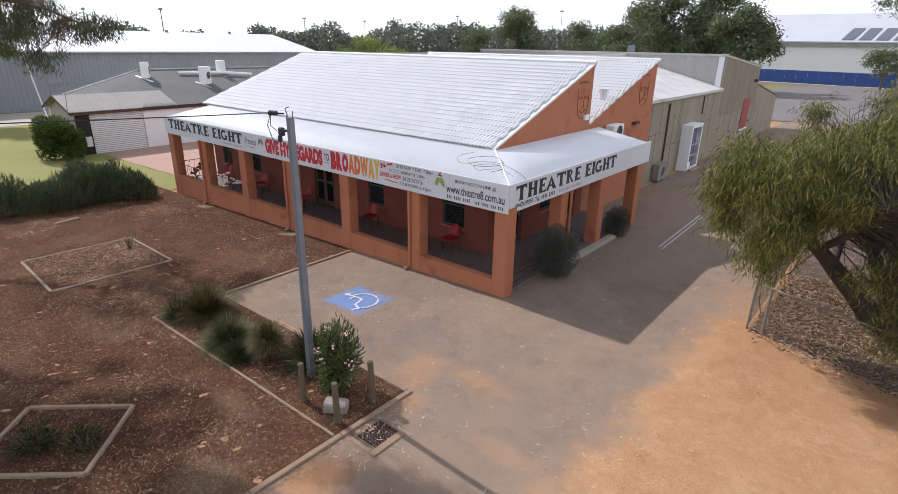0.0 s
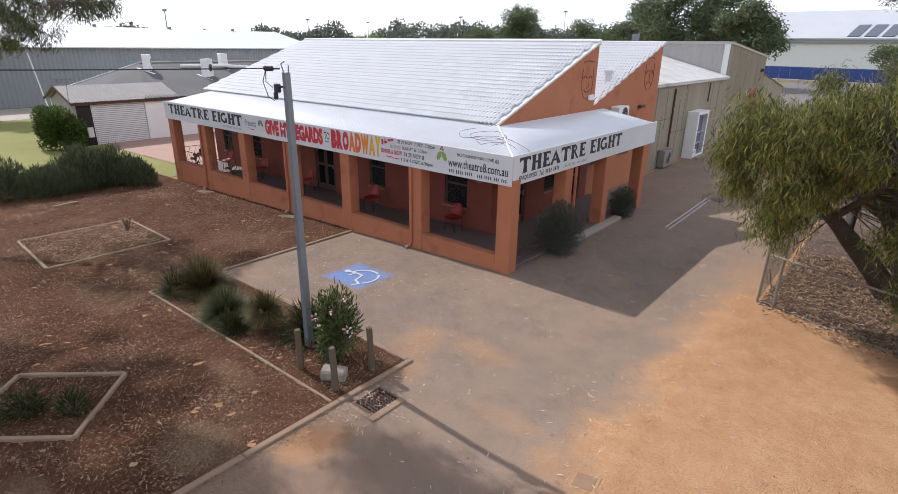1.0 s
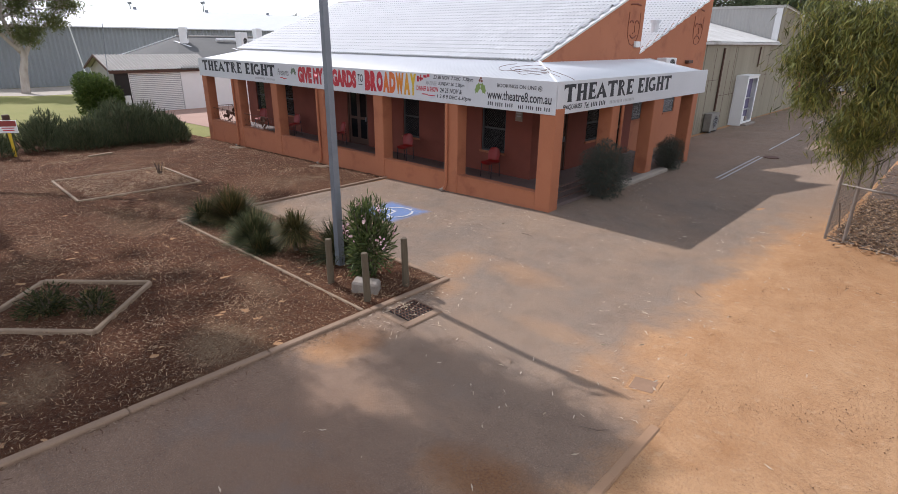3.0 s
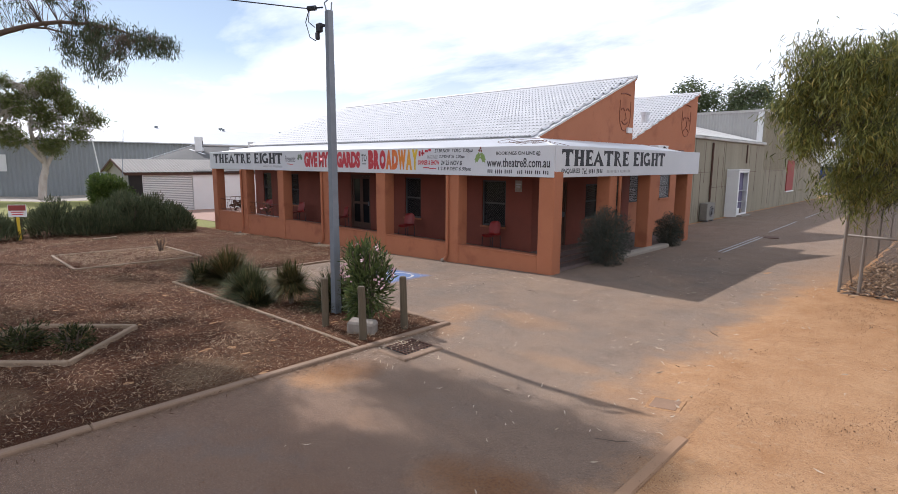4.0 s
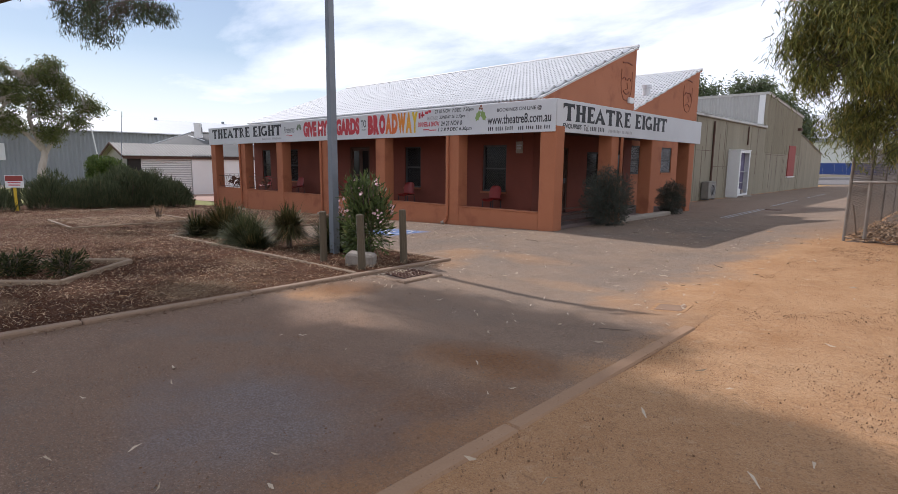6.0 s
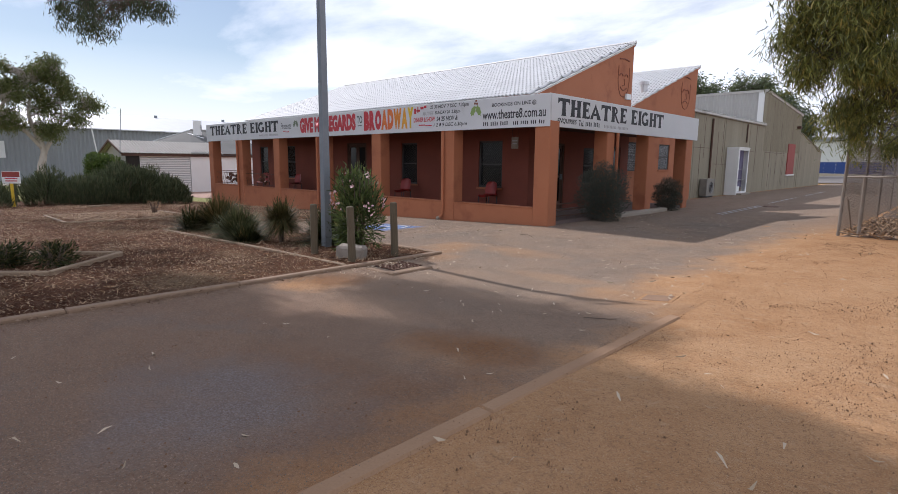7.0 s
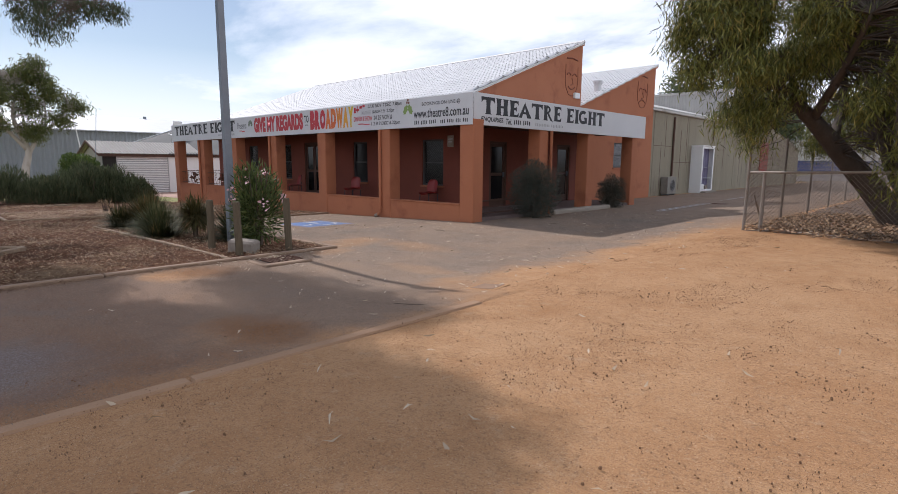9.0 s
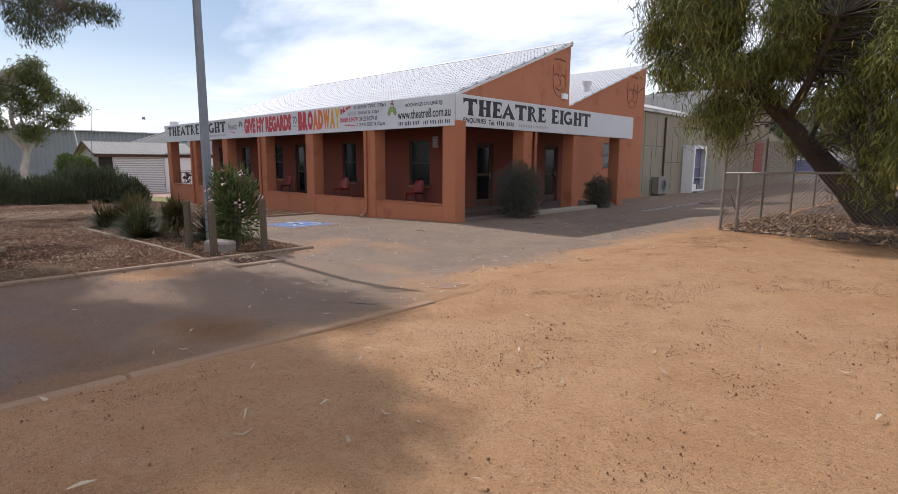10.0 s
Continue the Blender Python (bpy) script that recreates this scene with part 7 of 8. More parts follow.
leaves("foliage", np.concatenate(hp), np.concatenate(hd), 0.27, 0.028, M_HEDGE, hedge, 0.15, 6)
tagged(part("stems", s, M_BARK, hedge), kind="stuff")


def ball_bush(label, x, y, w_, h, m_leaf, n_, leaf, width, seed):
    """A close rounded shrub with foliage down to the ground."""
    r = np.random.default_rng(seed)
    g0_ = gz(x, y)
    o = thing("grey_shrub", label, "shrub", x, y, g0_)
    s_ = Shape()
    for i in range(7):
        a = i * 0.9
        s_.tube([(x + 0.05 * math.cos(a), y + 0.05 * math.sin(a), g0_ - 0.03), (x + w_ * 0.28 * math.cos(a), y + w_ * 0.28 * math.sin(a), g0_ + h * 0.7)], [0.025, 0.006], 5)
    part("stems", s_, M_BARK, o)
    d = r.normal(size=(n_, 3))
    d /= np.linalg.norm(d, axis=1, keepdims=True)
    rough_ = 1 + 0.10 * np.sin(d[:, 0] * 5 + seed) * np.sin(d[:, 1] * 6 + 2) + 0.08 * np.sin(d[:, 2] * 9 + d[:, 0] * 4)
    p = np.array([x, y, g0_ + h * 0.46]) + d * rough_[:, None] * (r.uniform(0.05, 1, (n_, 1)) ** 0.55) * np.array([w_ * 0.52, w_ * 0.52, h * 0.55])
    p[:, 2] = np.maximum(p[:, 2], g0_ + 0.02)
    dd = d + r.normal(size=d.shape) * 0.5
    dd[:, 2] += 0.3
    leaves("foliage", p, dd, leaf, width, m_leaf, o, 0.2, seed + 1)
    return o


def bush(name, label, x, y, w_, h, m_leaf, n_, leaf, width, seed, up_=0.4, depth=None, flat=0.35, category="shrub"):
    """A shrub: stems from the base and blades through an uneven crown."""
    r = np.random.default_rng(seed)
    g0_ = gz(x, y)
    o = thing(name, label, category, x, y, g0_)
    depth = depth or w_
    s_ = Shape()
    for i in range(9):
        a = i * 0.7 + r.uniform(0, 0.5)
        q = r.uniform(0.15, 0.4)
        s_.tube([(x + 0.04 * math.cos(a), y + 0.04 * math.sin(a), g0_ - 0.03), (x + w_ * q * 0.6 * math.cos(a), y + depth * q * 0.6 * math.sin(a), g0_ + h * 0.45), (x + w_ * q * math.cos(a), y + depth * q * math.sin(a), g0_ + h * 0.85)], [0.022, 0.014, 0.005], 5)
    part("stems", s_, M_BARK, o)
    k_ = 30
    d = r.normal(size=(k_, 3))
    d /= np.linalg.norm(d, axis=1, keepdims=True)
    d[:, 2] = r.uniform(-1, 1, k_)
    cc = np.array([x, y, g0_ + h * 0.47]) + d * np.array([w_ * 0.30, depth * 0.30, h * 0.32])
    ii = r.integers(0, k_, n_)
    e = r.normal(size=(n_, 3))
    e /= np.linalg.norm(e, axis=1, keepdims=True)
    p = cc[ii] + e * (r.uniform(0, 1, (n_, 1)) ** 0.4) * np.array([w_ * 0.24, depth * 0.24, h * 0.22])
    p[:, 2] = np.maximum(p[:, 2], g0_ + 0.03)
    dd = p - np.array([x, y, g0_ + h * flat])
    dd /= np.linalg.norm(dd, axis=1, keepdims=True) + 1e-6
    dd = dd + r.normal(size=dd.shape) * 0.5
    dd[:, 2] += up_
    leaves("foliage", p, dd, leaf, width, m_leaf, o, 0.2, seed + 1)
    return o


def tuft(label, x, y, h, n_, seed, width=0.03, stalk=0.0, low=0.05, m_leaf=M_TUFT):
    """A rounded clump of strap leaves that spread from its heart."""
    r = np.random.default_rng(seed)
    g0_ = gz(x, y) + 0.02
    o = thing("strap_leaf_clump", label, "shrub", x, y, g0_)
    s_ = Shape()
    if stalk:
        part("stalk", Shape().tube([(x, y, g0_ - 0.05), (x, y, g0_ + stalk)], 0.05, 7), M_BARK, o)
    for i in range(n_):
        a, rise = r.uniform(0, 6.28), r.uniform(low, 1.0)
        L = h * r.uniform(0.6, 1.08)
        out_ = math.sqrt(1 - rise * rise)
        b0 = Vector((x + 0.07 * r.normal(), y + 0.07 * r.normal(), g0_ + stalk * r.uniform(0.6, 1.0)))
        d = Vector((math.cos(a), math.sin(a), 0))
        sd = Vector((-math.sin(a), math.cos(a), 0)) * width * r.uniform(0.6, 1.2) * 0.5
        sag = 0.16 * L * out_
        pts = [b0 + (d * out_ + Vector((0, 0, rise))) * L * q - Vector((0, 0, sag * q * q - 0.12 * L * q * (1 - q))) for q in (0.0, 0.4, 0.75, 1.0)]
        pts = [Vector((p.x, p.y, max(p.z, g0_))) for p in pts]
        k_ = len(s_.v)
        for p, q in zip(pts, (0.8, 1.0, 0.7, 0.08)):
            s_.v += [tuple(p - sd * q), tuple(p + sd * q)]
        s_.f += [(k_ + 2 * j, k_ + 2 * j + 1, k_ + 2 * j + 3, k_ + 2 * j + 2) for j in range(3)]
    part("foliage", s_, m_leaf, o)
    return o


tuft("dark rounded strap-leaf clump on the island", -5.35, -5.85, 0.93, 2600, 61, 0.02, m_leaf=M_SPIKY)
tuft("small dark strap-leaf clump on the island", -5.75, -6.3, 0.66, 1100, 62, 0.02)
tuft("low rounded clump of fine grassy blades", -3.55, -6.2, 0.78, 3000, 63, 0.013, m_leaf=M_GRASSY)
tuft("small clump of fine grassy blades", -2.75, -6.45, 0.48, 1500, 64, 0.014)
tuft("stiff spiky strap-leaf clump on a short stalk", -2.3, -5.95, 0.50, 1500, 65, 0.019, 0.50, -0.5, M_SPIKY)
tuft("dark strap-leaf clump beside the pole", -1.35, -5.5, 0.86, 1500, 66, 0.018)
ol = bush("oleander", "rounded oleander shrub with pale pink flowers beside the pole", -0.14, -5.68, 0.88, 1.52, M_GREEN, 2600, 0.14, 0.026, 67, 0.45, 0.85)
r_ = np.random.default_rng(68)
n_ = 17
a_, rise_ = r_.uniform(0, 6.28, n_), r_.uniform(0.05, 1.0, n_)
out_ = np.sqrt(1 - rise_ ** 2)
heads = np.stack([-0.15 + 0.46 * out_ * np.cos(a_), -5.68 + 0.45 * out_ * np.sin(a_), 0.68 + 0.74 * rise_], 1)
fc = np.repeat(heads, 6, 0) + r_.normal(size=(n_ * 6, 3)) * 0.035
tagged(leaves("flowers", fc, r_.normal(size=(n_ * 6, 3)), 0.05, 0.045, M_PETAL, ol, 0.2, 69), kind="stuff")
ball_bush("rounded grey-green shrub by the verandah pillar", 0.16, 2.42, 1.32, 1.55, M_SALTBUSH, 15000, 0.075, 0.013, 70)
ball_bush("small dark rounded shrub by the side step", 0.0, 7.3, 0.9, 1.1, M_SALTBUSH, 8000, 0.07, 0.013, 71)
bush("round_bush", "tall clipped green bush beside the roller door", -34.2, -0.55, 2.7, 2.95, M_GREENBUSH, 18000, 0.14, 0.07, 72, 0.1, 2.7)
bush("dark_shrub", "low dark shrub inside the timber frame", -2.75, -10.25, 0.9, 0.36, M_TUFT, 1300, 0.08, 0.02, 73, 0.2)
bush("dark_shrub", "small dark shrub inside the timber frame", -2.1, -9.72, 0.55, 0.40, M_TUFT, 800, 0.08, 0.02, 74, 0.2)
bush("dry_weed", "dry pale weed in the bare bed", -12.4, -5.0, 0.5, 0.5, M_LITTER, 160, 0.07, 0.015, 75, 0.5)

# warning sign on a yellow post, and brown posts behind
zs = gz(-19.7, -7.75)
o = thing("warning_sign", "small red and white warning sign on a yellow post", "sign", -19.7, -7.75, zs)
part("post", Shape().soft(-19.75, -19.65, -7.80, -7.70, zs, zs + 1.1, 0.01), M_YELLOW, o)
m = pose(-19.62, -7.75, zs + 0.95, 0, 0, 55)
part("panel", Shape().soft(-0.32, 0.32, -0.012, 0.012, 0.0, 0.48, 0.004, m @ pose(0, 0, 0)), M_WHITE, o)
part("red_band", Shape().box(-0.30, 0.30, -0.016, -0.0125, 0.25, 0.46, m), M_REDDOOR, o)
part("plain_bars", Shape().box(-0.22, 0.22, -0.017, -0.013, 0.17, 0.21, m).box(-0.2, 0.2, -0.017, -0.013, 0.08, 0.12, m), M_RED, o)
for x, y, h in ((-25.2, -7.9, 1.3), (-25.6, -6.9, 1.1)):
    tagged(part("timber_post", Shape().soft(x - 0.14, x + 0.14, y - 0.14, y + 0.14, gz(x, y) - 0.1, gz(x, y) + h, 0.02), M_BROWNTRIM), "squat brown timber post behind the warning sign", "post", group="brown posts")

# ---- wire fence ----
fx, fy = 5.6, 2.42
fence = thing("chain_wire_fence", "rusty chain-wire fence with steel posts and top rail", "fence", fx, fy, gz(fx))


def chain_wire(a, b, h, pitch=0.075, low=0.04):
    """Diagonal wires both ways between two ground points."""
    s_ = Shape()
    a, b = Vector(a), Vector(b)
    L = (b - a).length
    d = (b - a) / L
    for i in range(int(-h / pitch), int(L / pitch) + 1):
        for sg in (0, 1):
            t0, t1 = i * pitch, i * pitch + h
            z0_, z1_ = (low, h) if sg == 0 else (h, low)
            c0, c1 = max(t0, 0.0), min(t1, L)
            if c1 - c0 < 0.02:
                continue
            f0, f1 = (c0 - t0) / h, (c1 - t0) / h
            za, zb = z0_ + (z1_ - z0_) * f0, z0_ + (z1_ - z0_) * f1
            s_.tube([a + d * c0 + Vector((0, 0, za)), a + d * c1 + Vector((0, 0, zb))], 0.003, 3, False)
    return s_


def fpost(x, y, h, r0=0.035, dx=0.0, dy=0.0):
    part("post", Shape().tube([(x, y, gz(x) - 0.1), (x + dx, y + dy, gz(x) + h)], r0, 8), M_FENCE, fence)


def G3(x, y):
    return (x, y, gz(x))


fpost(fx, fy, 2.25, 0.032, 0.02, 0.03)
for i in range(1, 9):
    fpost(fx + 0.02 * i, fy + 3.0 * i, 2.05, 0.03)
fpost(fx + 0.36, fy - 0.15, 1.22, 0.036)
part("brace", Shape().tube([(fx + 0.05, fy + 0.4, gz(fx) + 0.75), (fx + 0.08, fy + 1.1, gz(fx) + 0.03)], 0.016, 6), M_FENCE, fence)
part("wire_mesh", chain_wire(G3(fx, fy), G3(fx + 0.16, fy + 24), 2.0, 0.085), M_FENCE, fence, "rusty diamond chain wire")
ex, ey = fx + 9.0, fy - 3.8
part("wire_mesh", chain_wire(G3(fx, fy), G3(ex, ey), 1.2, 0.085), M_FENCE, fence, "rusty diamond chain wire")
part("top_rail", Shape().tube([(fx + 0.05, fy, gz(fx) + 1.22), (ex, ey, gz(ex) + 1.25)], 0.024, 8), M_FENCE, fence)
part("bottom_wire", Shape().tube([(fx, fy, gz(fx) + 0.06), (ex, ey, gz(ex) + 0.06)], 0.012, 5), M_FENCE, fence)
for t in (0.5, 1.0):
    fpost(fx + 9.0 * t, fy - 3.8 * t, 1.25, 0.03)

# ---- fallen leaves, twigs and pebbles ----


def scatter(name, label, n_, region, length, width, material, seed, lift=0.03, curl=0.25, category="leaves", rise=0.25, lying=True):
    """Dead leaves lying about: region gives one place for each call of its random source."""
    r = random.Random(seed)
    c_, d_ = [], []
    while len(c_) < n_:
        q = region(r)
        if q is None:
            continue
        x, y = q
        a = r.uniform(0, 6.283)
        c_.append((x, y, gz(x, y) + lift + r.uniform(0, 0.012)))
        d_.append((math.cos(a), math.sin(a), r.uniform(-0.12, rise)))
    return tagged(leaves(name, c_, d_, length, width, material, None, curl, seed, lying=lying), label, category, kind="stuff")


def on_seal(r):
    x, y = r.uniform(-6.4, 5.4), r.uniform(-14, 6)
    if y < -7.2 and r.random() < 0.88:
        return None
    return (x, y) if (y > -4.7 or x > 1.1) and not (y > -0.3 and x < 0.1) and r.random() < 0.35 + 0.65 * (noise.noise((x * 0.5, y * 0.5, 2)) > 0.0) else None


def in_garden(r):
    x, y = -21 + 22 * r.random() ** 0.8, r.uniform(-16, -0.1)
    if not ((y < -4.9 and x < 0.92) or x < -6.45):
        return None
    return (x, y) if r.random() < 0.25 + max(0, noise.noise((x * 0.7, y * 0.7, 4))) * 1.8 else None


def all_garden(r):
    x, y = -21 + 22 * r.random() ** 0.75, r.uniform(-15, -0.1)
    return (x, y) if (y < -4.9 and x < 0.92) or x < -6.45 else None


def in_drifts(r):
    q = in_garden(r)
    return q if q and r.random() < 0.15 + 3.0 * max(0, noise.noise((q[0] * 0.55, q[1] * 0.9, 8)) + 0.5 * noise.noise((q[0] * 2.3, q[1] * 2.3, 9)) - 0.05) else None


def under_tree(r):
    x, y = r.uniform(5.7, 15), r.uniform(-2, 16)
    return (x, y) if y > 2.5 - 0.42 * (x - 5.6) - r.random() ** 2 * 0.8 else None


def on_earth(r):
    x, y = r.uniform(4.6, 14), r.uniform(-12, 2)
    return (x, y) if y < 2.3 - 0.42 * (x - 5.6) else None


scatter("fallen_leaves", "pale dry leaves scattered over the bitumen", 760, on_seal, 0.085, 0.018, M_LITTERPALE, 81, 0.02)
scatter("fallen_leaves", "dense dry leaves and twigs over the mulch", 42000, in_garden, 0.048, 0.010, M_LITTERDARK, 82, 0.035, rise=0.9, lying=False)
scatter("fallen_leaves", "pale dry leaves over the mulch", 26000, in_drifts, 0.055, 0.008, M_LITTER, 83, 0.045, rise=0.5)
scatter("fallen_leaves", "bits of pale bark and dry leaf over the mulch", 30000, all_garden, 0.05, 0.010, M_LITTER, 93, 0.04, rise=0.8)


def in_bed(r):
    return r.uniform(-13.4, -10.2), r.uniform(-7.7, -4.7)


scatter("fallen_leaves", "pale straw and dry leaves over the raked bed", 2600, in_bed, 0.09, 0.012, M_LITTER, 88, 0.05)
scatter("fallen_leaves", "thick dry leaf litter under the fenced tree", 9000, under_tree, 0.11, 0.022, M_LITTERDARK, 84, 0.06)
scatter("fallen_leaves", "pale dry leaf litter under the fenced tree", 7000, under_tree, 0.10, 0.016, M_LITTER, 87, 0.065)


def by_fence(r):
    q = under_tree(r)
    return q if q and q[0] < 11.5 and q[1] < 7 else None


scatter("fallen_leaves", "pale curled leaves heaped inside the fence", 5200, by_fence, 0.13, 0.035, M_LITTER, 89, 0.07, 0.4)
scatter("fallen_leaves", "dark curled leaves heaped inside the fence", 4200, by_fence, 0.13, 0.035, M_LITTERDARK, 90, 0.07, 0.4)


def by_kerb(r):
    y = r.uniform(-12, -5)
    return 1.12 + 0.0048 * (y + 4.84) + 0.30 * r.random() ** 2.5, y


def by_drain(r):
    a, q = r.uniform(0, 6.283), r.gauss(0, 0.35)
    x, y = 1.35 + q * math.cos(a), -6.2 + 1.3 * q * math.sin(a)
    return (x, y) if x > 1.08 else None


scatter("fallen_leaves", "leaf litter washed against the kerb", 420, by_kerb, 0.07, 0.014, M_LITTERDARK, 91, 0.025)
scatter("fallen_leaves", "dry leaves gathered round the drain", 90, by_drain, 0.065, 0.014, M_LITTERPALE, 92, 0.04)
scatter("fallen_leaves", "few curled dry leaves on the orange earth", 120, on_earth, 0.09, 0.02, M_LITTERPALE, 85, 0.02)
r = random.Random(86)
s = Shape()
for i in range(24000):
    near = i % 3 < 2
    x, y = (r.uniform(4.8, 10.5), r.uniform(-10.6, -4.5)) if near else (r.uniform(1.2, 13), r.uniform(-11, 1.5))
    if not near and x < 5 and y > -7:
        continue
    q = 0.0012 + 0.0022 * r.random() ** 2 + 0.005 * r.random() ** 14
    z = gz(x) + q * 0.5 + 0.008
    s.add([(x + q, y, z), (x - q * 0.6, y + q * 0.9, z), (x - q * 0.5, y - q * 0.9, z), (x, y, z + q), (x, y, z - q)], [(0, 1, 3), (1, 2, 3), (2, 0, 3), (1, 0, 4), (2, 1, 4), (0, 2, 4)])
tagged(part("pebbles", s, M_STONEBROWN), "small brown pebbles on the orange earth", "stones", kind="stuff")
s = Shape()
for i in range(26000):
    x, y = r.uniform(1.15, 5.6), -11.2 + 4.4 * r.random() ** 1.4
    q, z = r.uniform(0.0016, 0.0044), gz(x, y) + 0.014
    s.add([(x + q, y, z), (x - q * 0.6, y + q * 0.9, z), (x - q * 0.5, y - q * 0.9, z), (x, y, z + q * 1.1)], [(0, 1, 3), (1, 2, 3), (2, 0, 3)])
tagged(part("loose_gravel", s, M_CHIP), "fine dark chips lying loose on the seal", "gravel", kind="stuff")
s = Shape()
made = 0
while made < 16000:
    x, y = r.uniform(2.0, 13.5), r.uniform(-10.8, 1.5)
    if (x < 5.4 and y > -7.5) or y > 2.0 - 0.42 * (x - 5.6):
        continue
    if r.random() > 0.05 + 2.2 * max(0.0, noise.noise((x * 0.9, y * 0.9, 11)) + 0.7 * noise.noise((x * 3.4, y * 3.4, 12)) - 0.1):
        continue
    made += 1
    q = 0.0016 + 0.0028 * r.random() ** 2 + 0.007 * r.random() ** 16
    a, z = r.uniform(0, 6.28), gz(x, y) + 0.012
    k_ = [(q * math.cos(a + j * 1.257) * r.uniform(0.7, 1.2), q * math.sin(a + j * 1.257) * r.uniform(0.7, 1.2)) for j in range(5)]
    s.add([(x + u, y + v, z - 0.004) for u, v in k_] + [(x + u * 0.6, y + v * 0.6, z + q * r.uniform(0.5, 1.0)) for u, v in k_], [(j, (j + 1) % 5, 5 + (j + 1) % 5, 5 + j) for j in range(5)] + [(5, 6, 7, 8, 9)])
tagged(part("earth_clods", s, M_CLOD), "crumbs and clods of dark brown earth and gravel", "stones", kind="stuff")
o = thing("fallen_twigs", "few thin dark twigs lying on the seal", "twigs", 1, -1, 0)
for i in range(8):
    x, y = r.uniform(-2, 5), r.uniform(-7, 4)
    if y < -4.5 and x < 1.3 or (y > -0.5 and x < 0.8):
        continue
    a = r.uniform(0, 6.28)
    L = r.uniform(0.15, 0.45)
    part("twig", Shape().tube([(x, y, gz(x) + 0.03), (x + L * 0.5 * math.cos(a), y + L * 0.5 * math.sin(a), gz(x) + 0.04), (x + L * math.cos(a + 0.3), y + L * math.sin(a + 0.3), gz(x) + 0.03)], 0.004, 4), M_BARK, o)

# ---- roof tiles ----
TW, TE, TL = 0.302, 0.335, 0.40
SLOPE = math.atan2(6.00 - 3.58, 8.75 - 2.36)


def tile_shape(s_, m):
    """A concrete tile with two rolls; it runs up +y, its low end overhanging the tile below."""
    roll = [(0.0, 0.0), (0.017, 0.002), (0.038, 0.046), (0.0755, 0.068), (0.113, 0.046), (0.134, 0.002)]
    prof = [(x + d, z) for d in (0.0, TW / 2) for x, z in roll] + [(0.305, 0.0)]
    k_ = len(prof)
    v = [m @ Vector((x, y, z + h)) for y, h in ((0.0, 0.026), (TL, 0.006), (0.0, 0.026), (0.0, 0.010)) for x, z in prof]
    f = [(i, i + 1, k_ + i + 1, k_ + i) for i in range(k_ - 1)] + [(3 * k_ + i, 3 * k_ + i + 1, 2 * k_ + i + 1, 2 * k_ + i) for i in range(k_ - 1)]
    s_.add(v, f)


def tile_pose(x, row, y0, z0, slope, shift):
    return Matrix.Translation((x + shift, y0 + row * TE * math.cos(slope), z0 + row * TE * math.sin(slope))) @ Matrix.Rotation(slope, 4, "X")


one = Shape()
tile_shape(one, Matrix.Identity(4))
one_mesh = one.mesh("roof_tile", True)
one_mesh.materials.append(M_TILE)


def shade_grime(me):
    """Grime and painted shadow on the butt ends: every second band of twelve faces."""
    if len(me.materials) < 2:
        me.materials.append(M_TILESHADEGRIME)
    for p in me.polygons:
        p.material_index = 1 if p.index % 24 >= 12 else 0


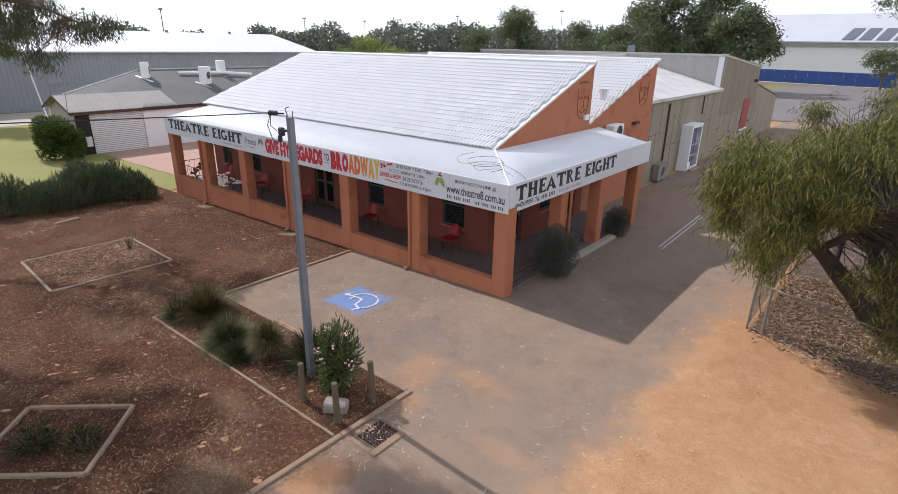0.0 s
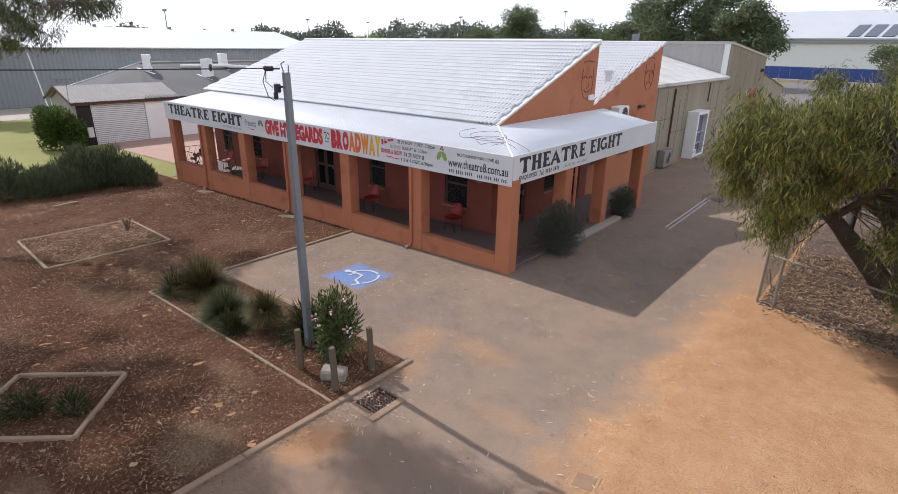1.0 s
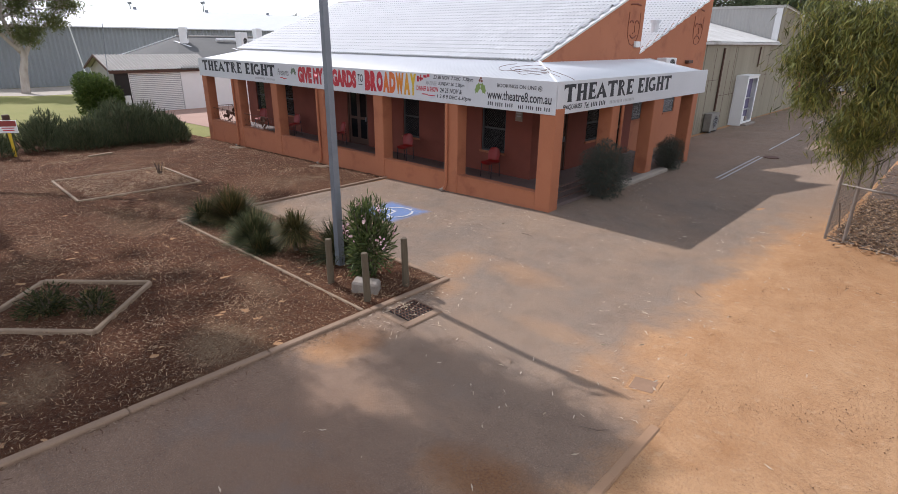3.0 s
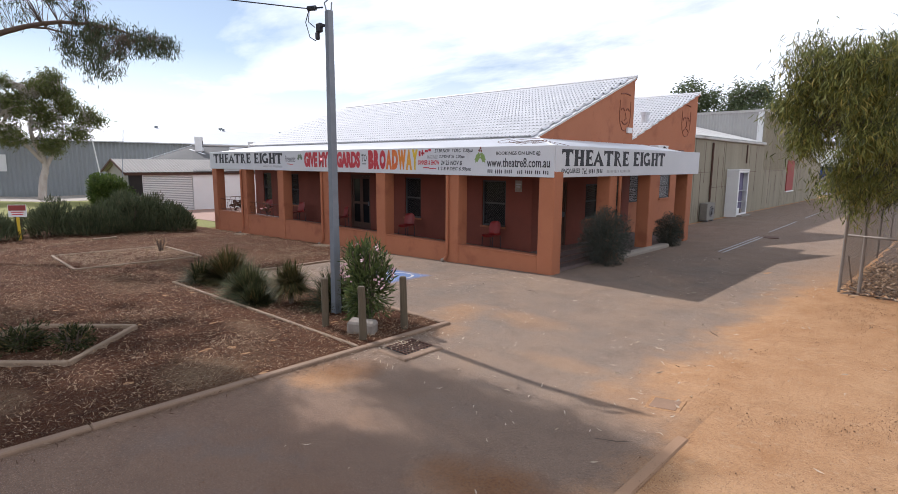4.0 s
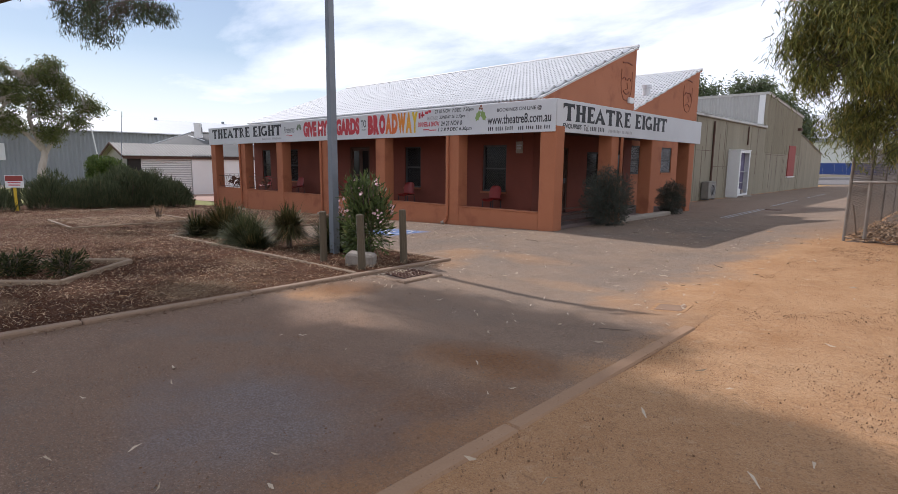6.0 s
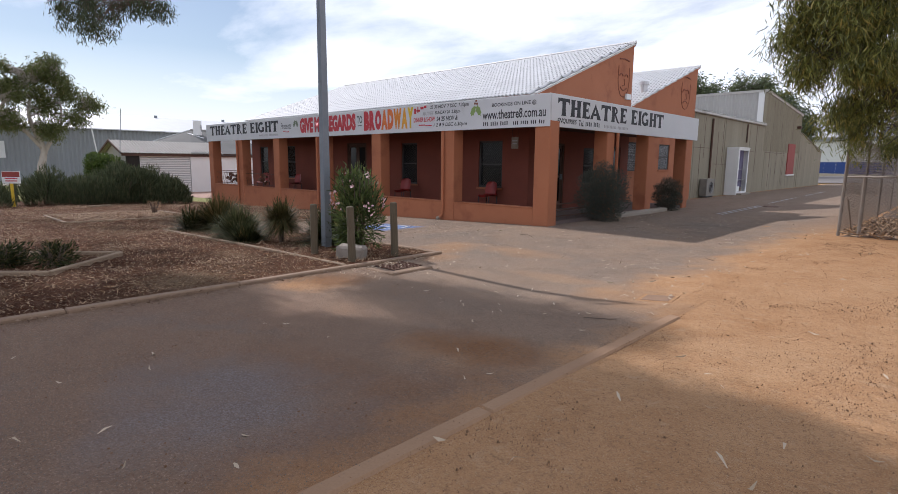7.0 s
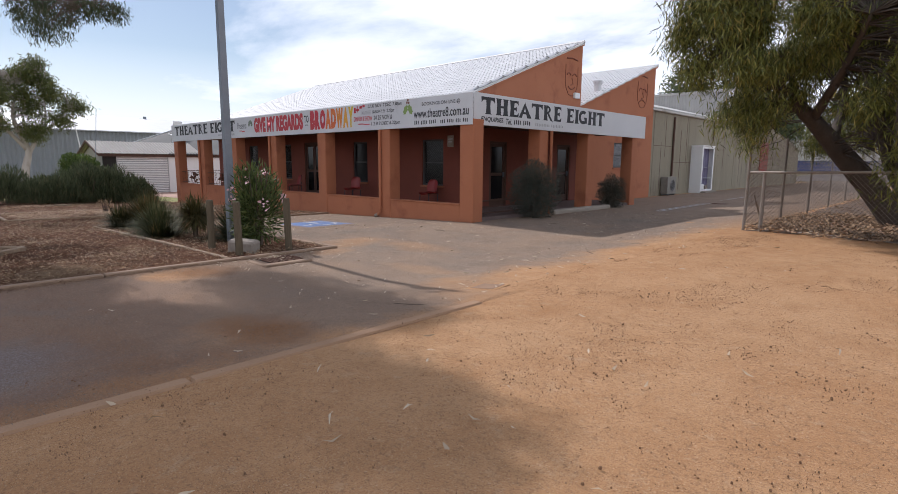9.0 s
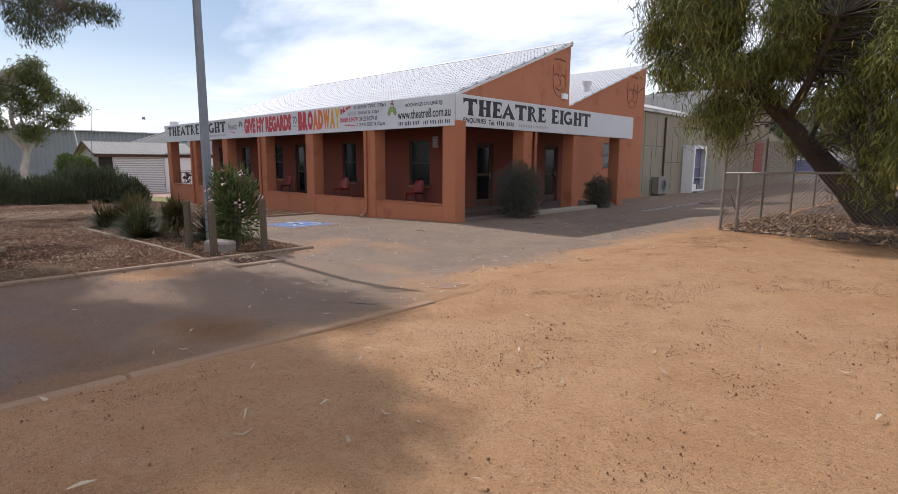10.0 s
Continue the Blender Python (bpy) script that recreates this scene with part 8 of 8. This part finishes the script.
shade_grime(one_mesh)
bed1 = part("main_roof", Shape().prism([(2.36, 3.56), (8.75, 5.98), (8.75, 6.00), (2.36, 3.58)], "x", -20.4, -2.16), M_TILE, theatre, "white painted tiled roof")
bed2 = part("rear_roof", Shape().prism([(8.73, 3.66), (15.6, 6.02), (15.6, 6.04), (8.73, 3.68)], "x", -16.9, -2.24), M_TILE, theatre, "white painted tiled roof")
rest = Shape()
rr = random.Random(9)
cols, rows_ = int(18.24 / TW), 20
for j in range(rows_):
    for i in range(cols):
        x = -20.53 + i * TW
        m = tile_pose(x, j, 2.30, 3.565, SLOPE, 0.0 if j % 2 else TW / 4) @ pose(0, rr.uniform(-0.006, 0.006), rr.uniform(0, 0.004), 0, 0, rr.uniform(-0.5, 0.5))
        if x > -8.4 and j < 15:
            t = new("roof_tile", one_mesh)
            t.parent = bed1
            t.matrix_basis = m
        else:
            tile_shape(rest, m)
ob = part("roof_tiles", rest, M_TILE, bed1, "", True)
shade_grime(ob.data)
tagged(ob, "rows of white painted roof tiles", kind="stuff")
rest = Shape()
S2 = math.atan2(6.02 - 3.66, 15.6 - 8.73)
for j in range(21):
    for i in range(int(14.5 / TW)):
        tile_shape(rest, tile_pose(-16.78 + i * TW, j, 8.78, 3.70, S2, 0.0 if j % 2 else TW / 4) @ pose(0, rr.uniform(-0.006, 0.006), rr.uniform(0, 0.004), 0, 0, rr.uniform(-0.5, 0.5)))
ob = part("roof_tiles", rest, M_TILE, bed2, "", True)
shade_grime(ob.data)
tagged(ob, "rows of white painted roof tiles", kind="stuff")
part("verge_cap", Shape().prism([(2.31, 3.56), (8.76, 6.01), (8.76, 6.05), (2.31, 3.60)], "x", -2.20, -2.15), M_OLDROOF, bed1)
part("verge_cap", Shape().prism([(8.78, 3.72), (15.62, 6.07), (15.62, 6.11), (8.78, 3.76)], "x", -2.28, -2.23), M_OLDROOF, bed2)
part("ridge_capping", Shape().tube([(-20.5, 8.74, 6.06), (-2.15, 8.74, 6.06)], 0.075, 8), M_TILE, bed1)
part("ridge_capping", Shape().tube([(-16.95, 15.6, 6.08), (-2.22, 15.6, 6.08)], 0.075, 8), M_TILE, bed2)
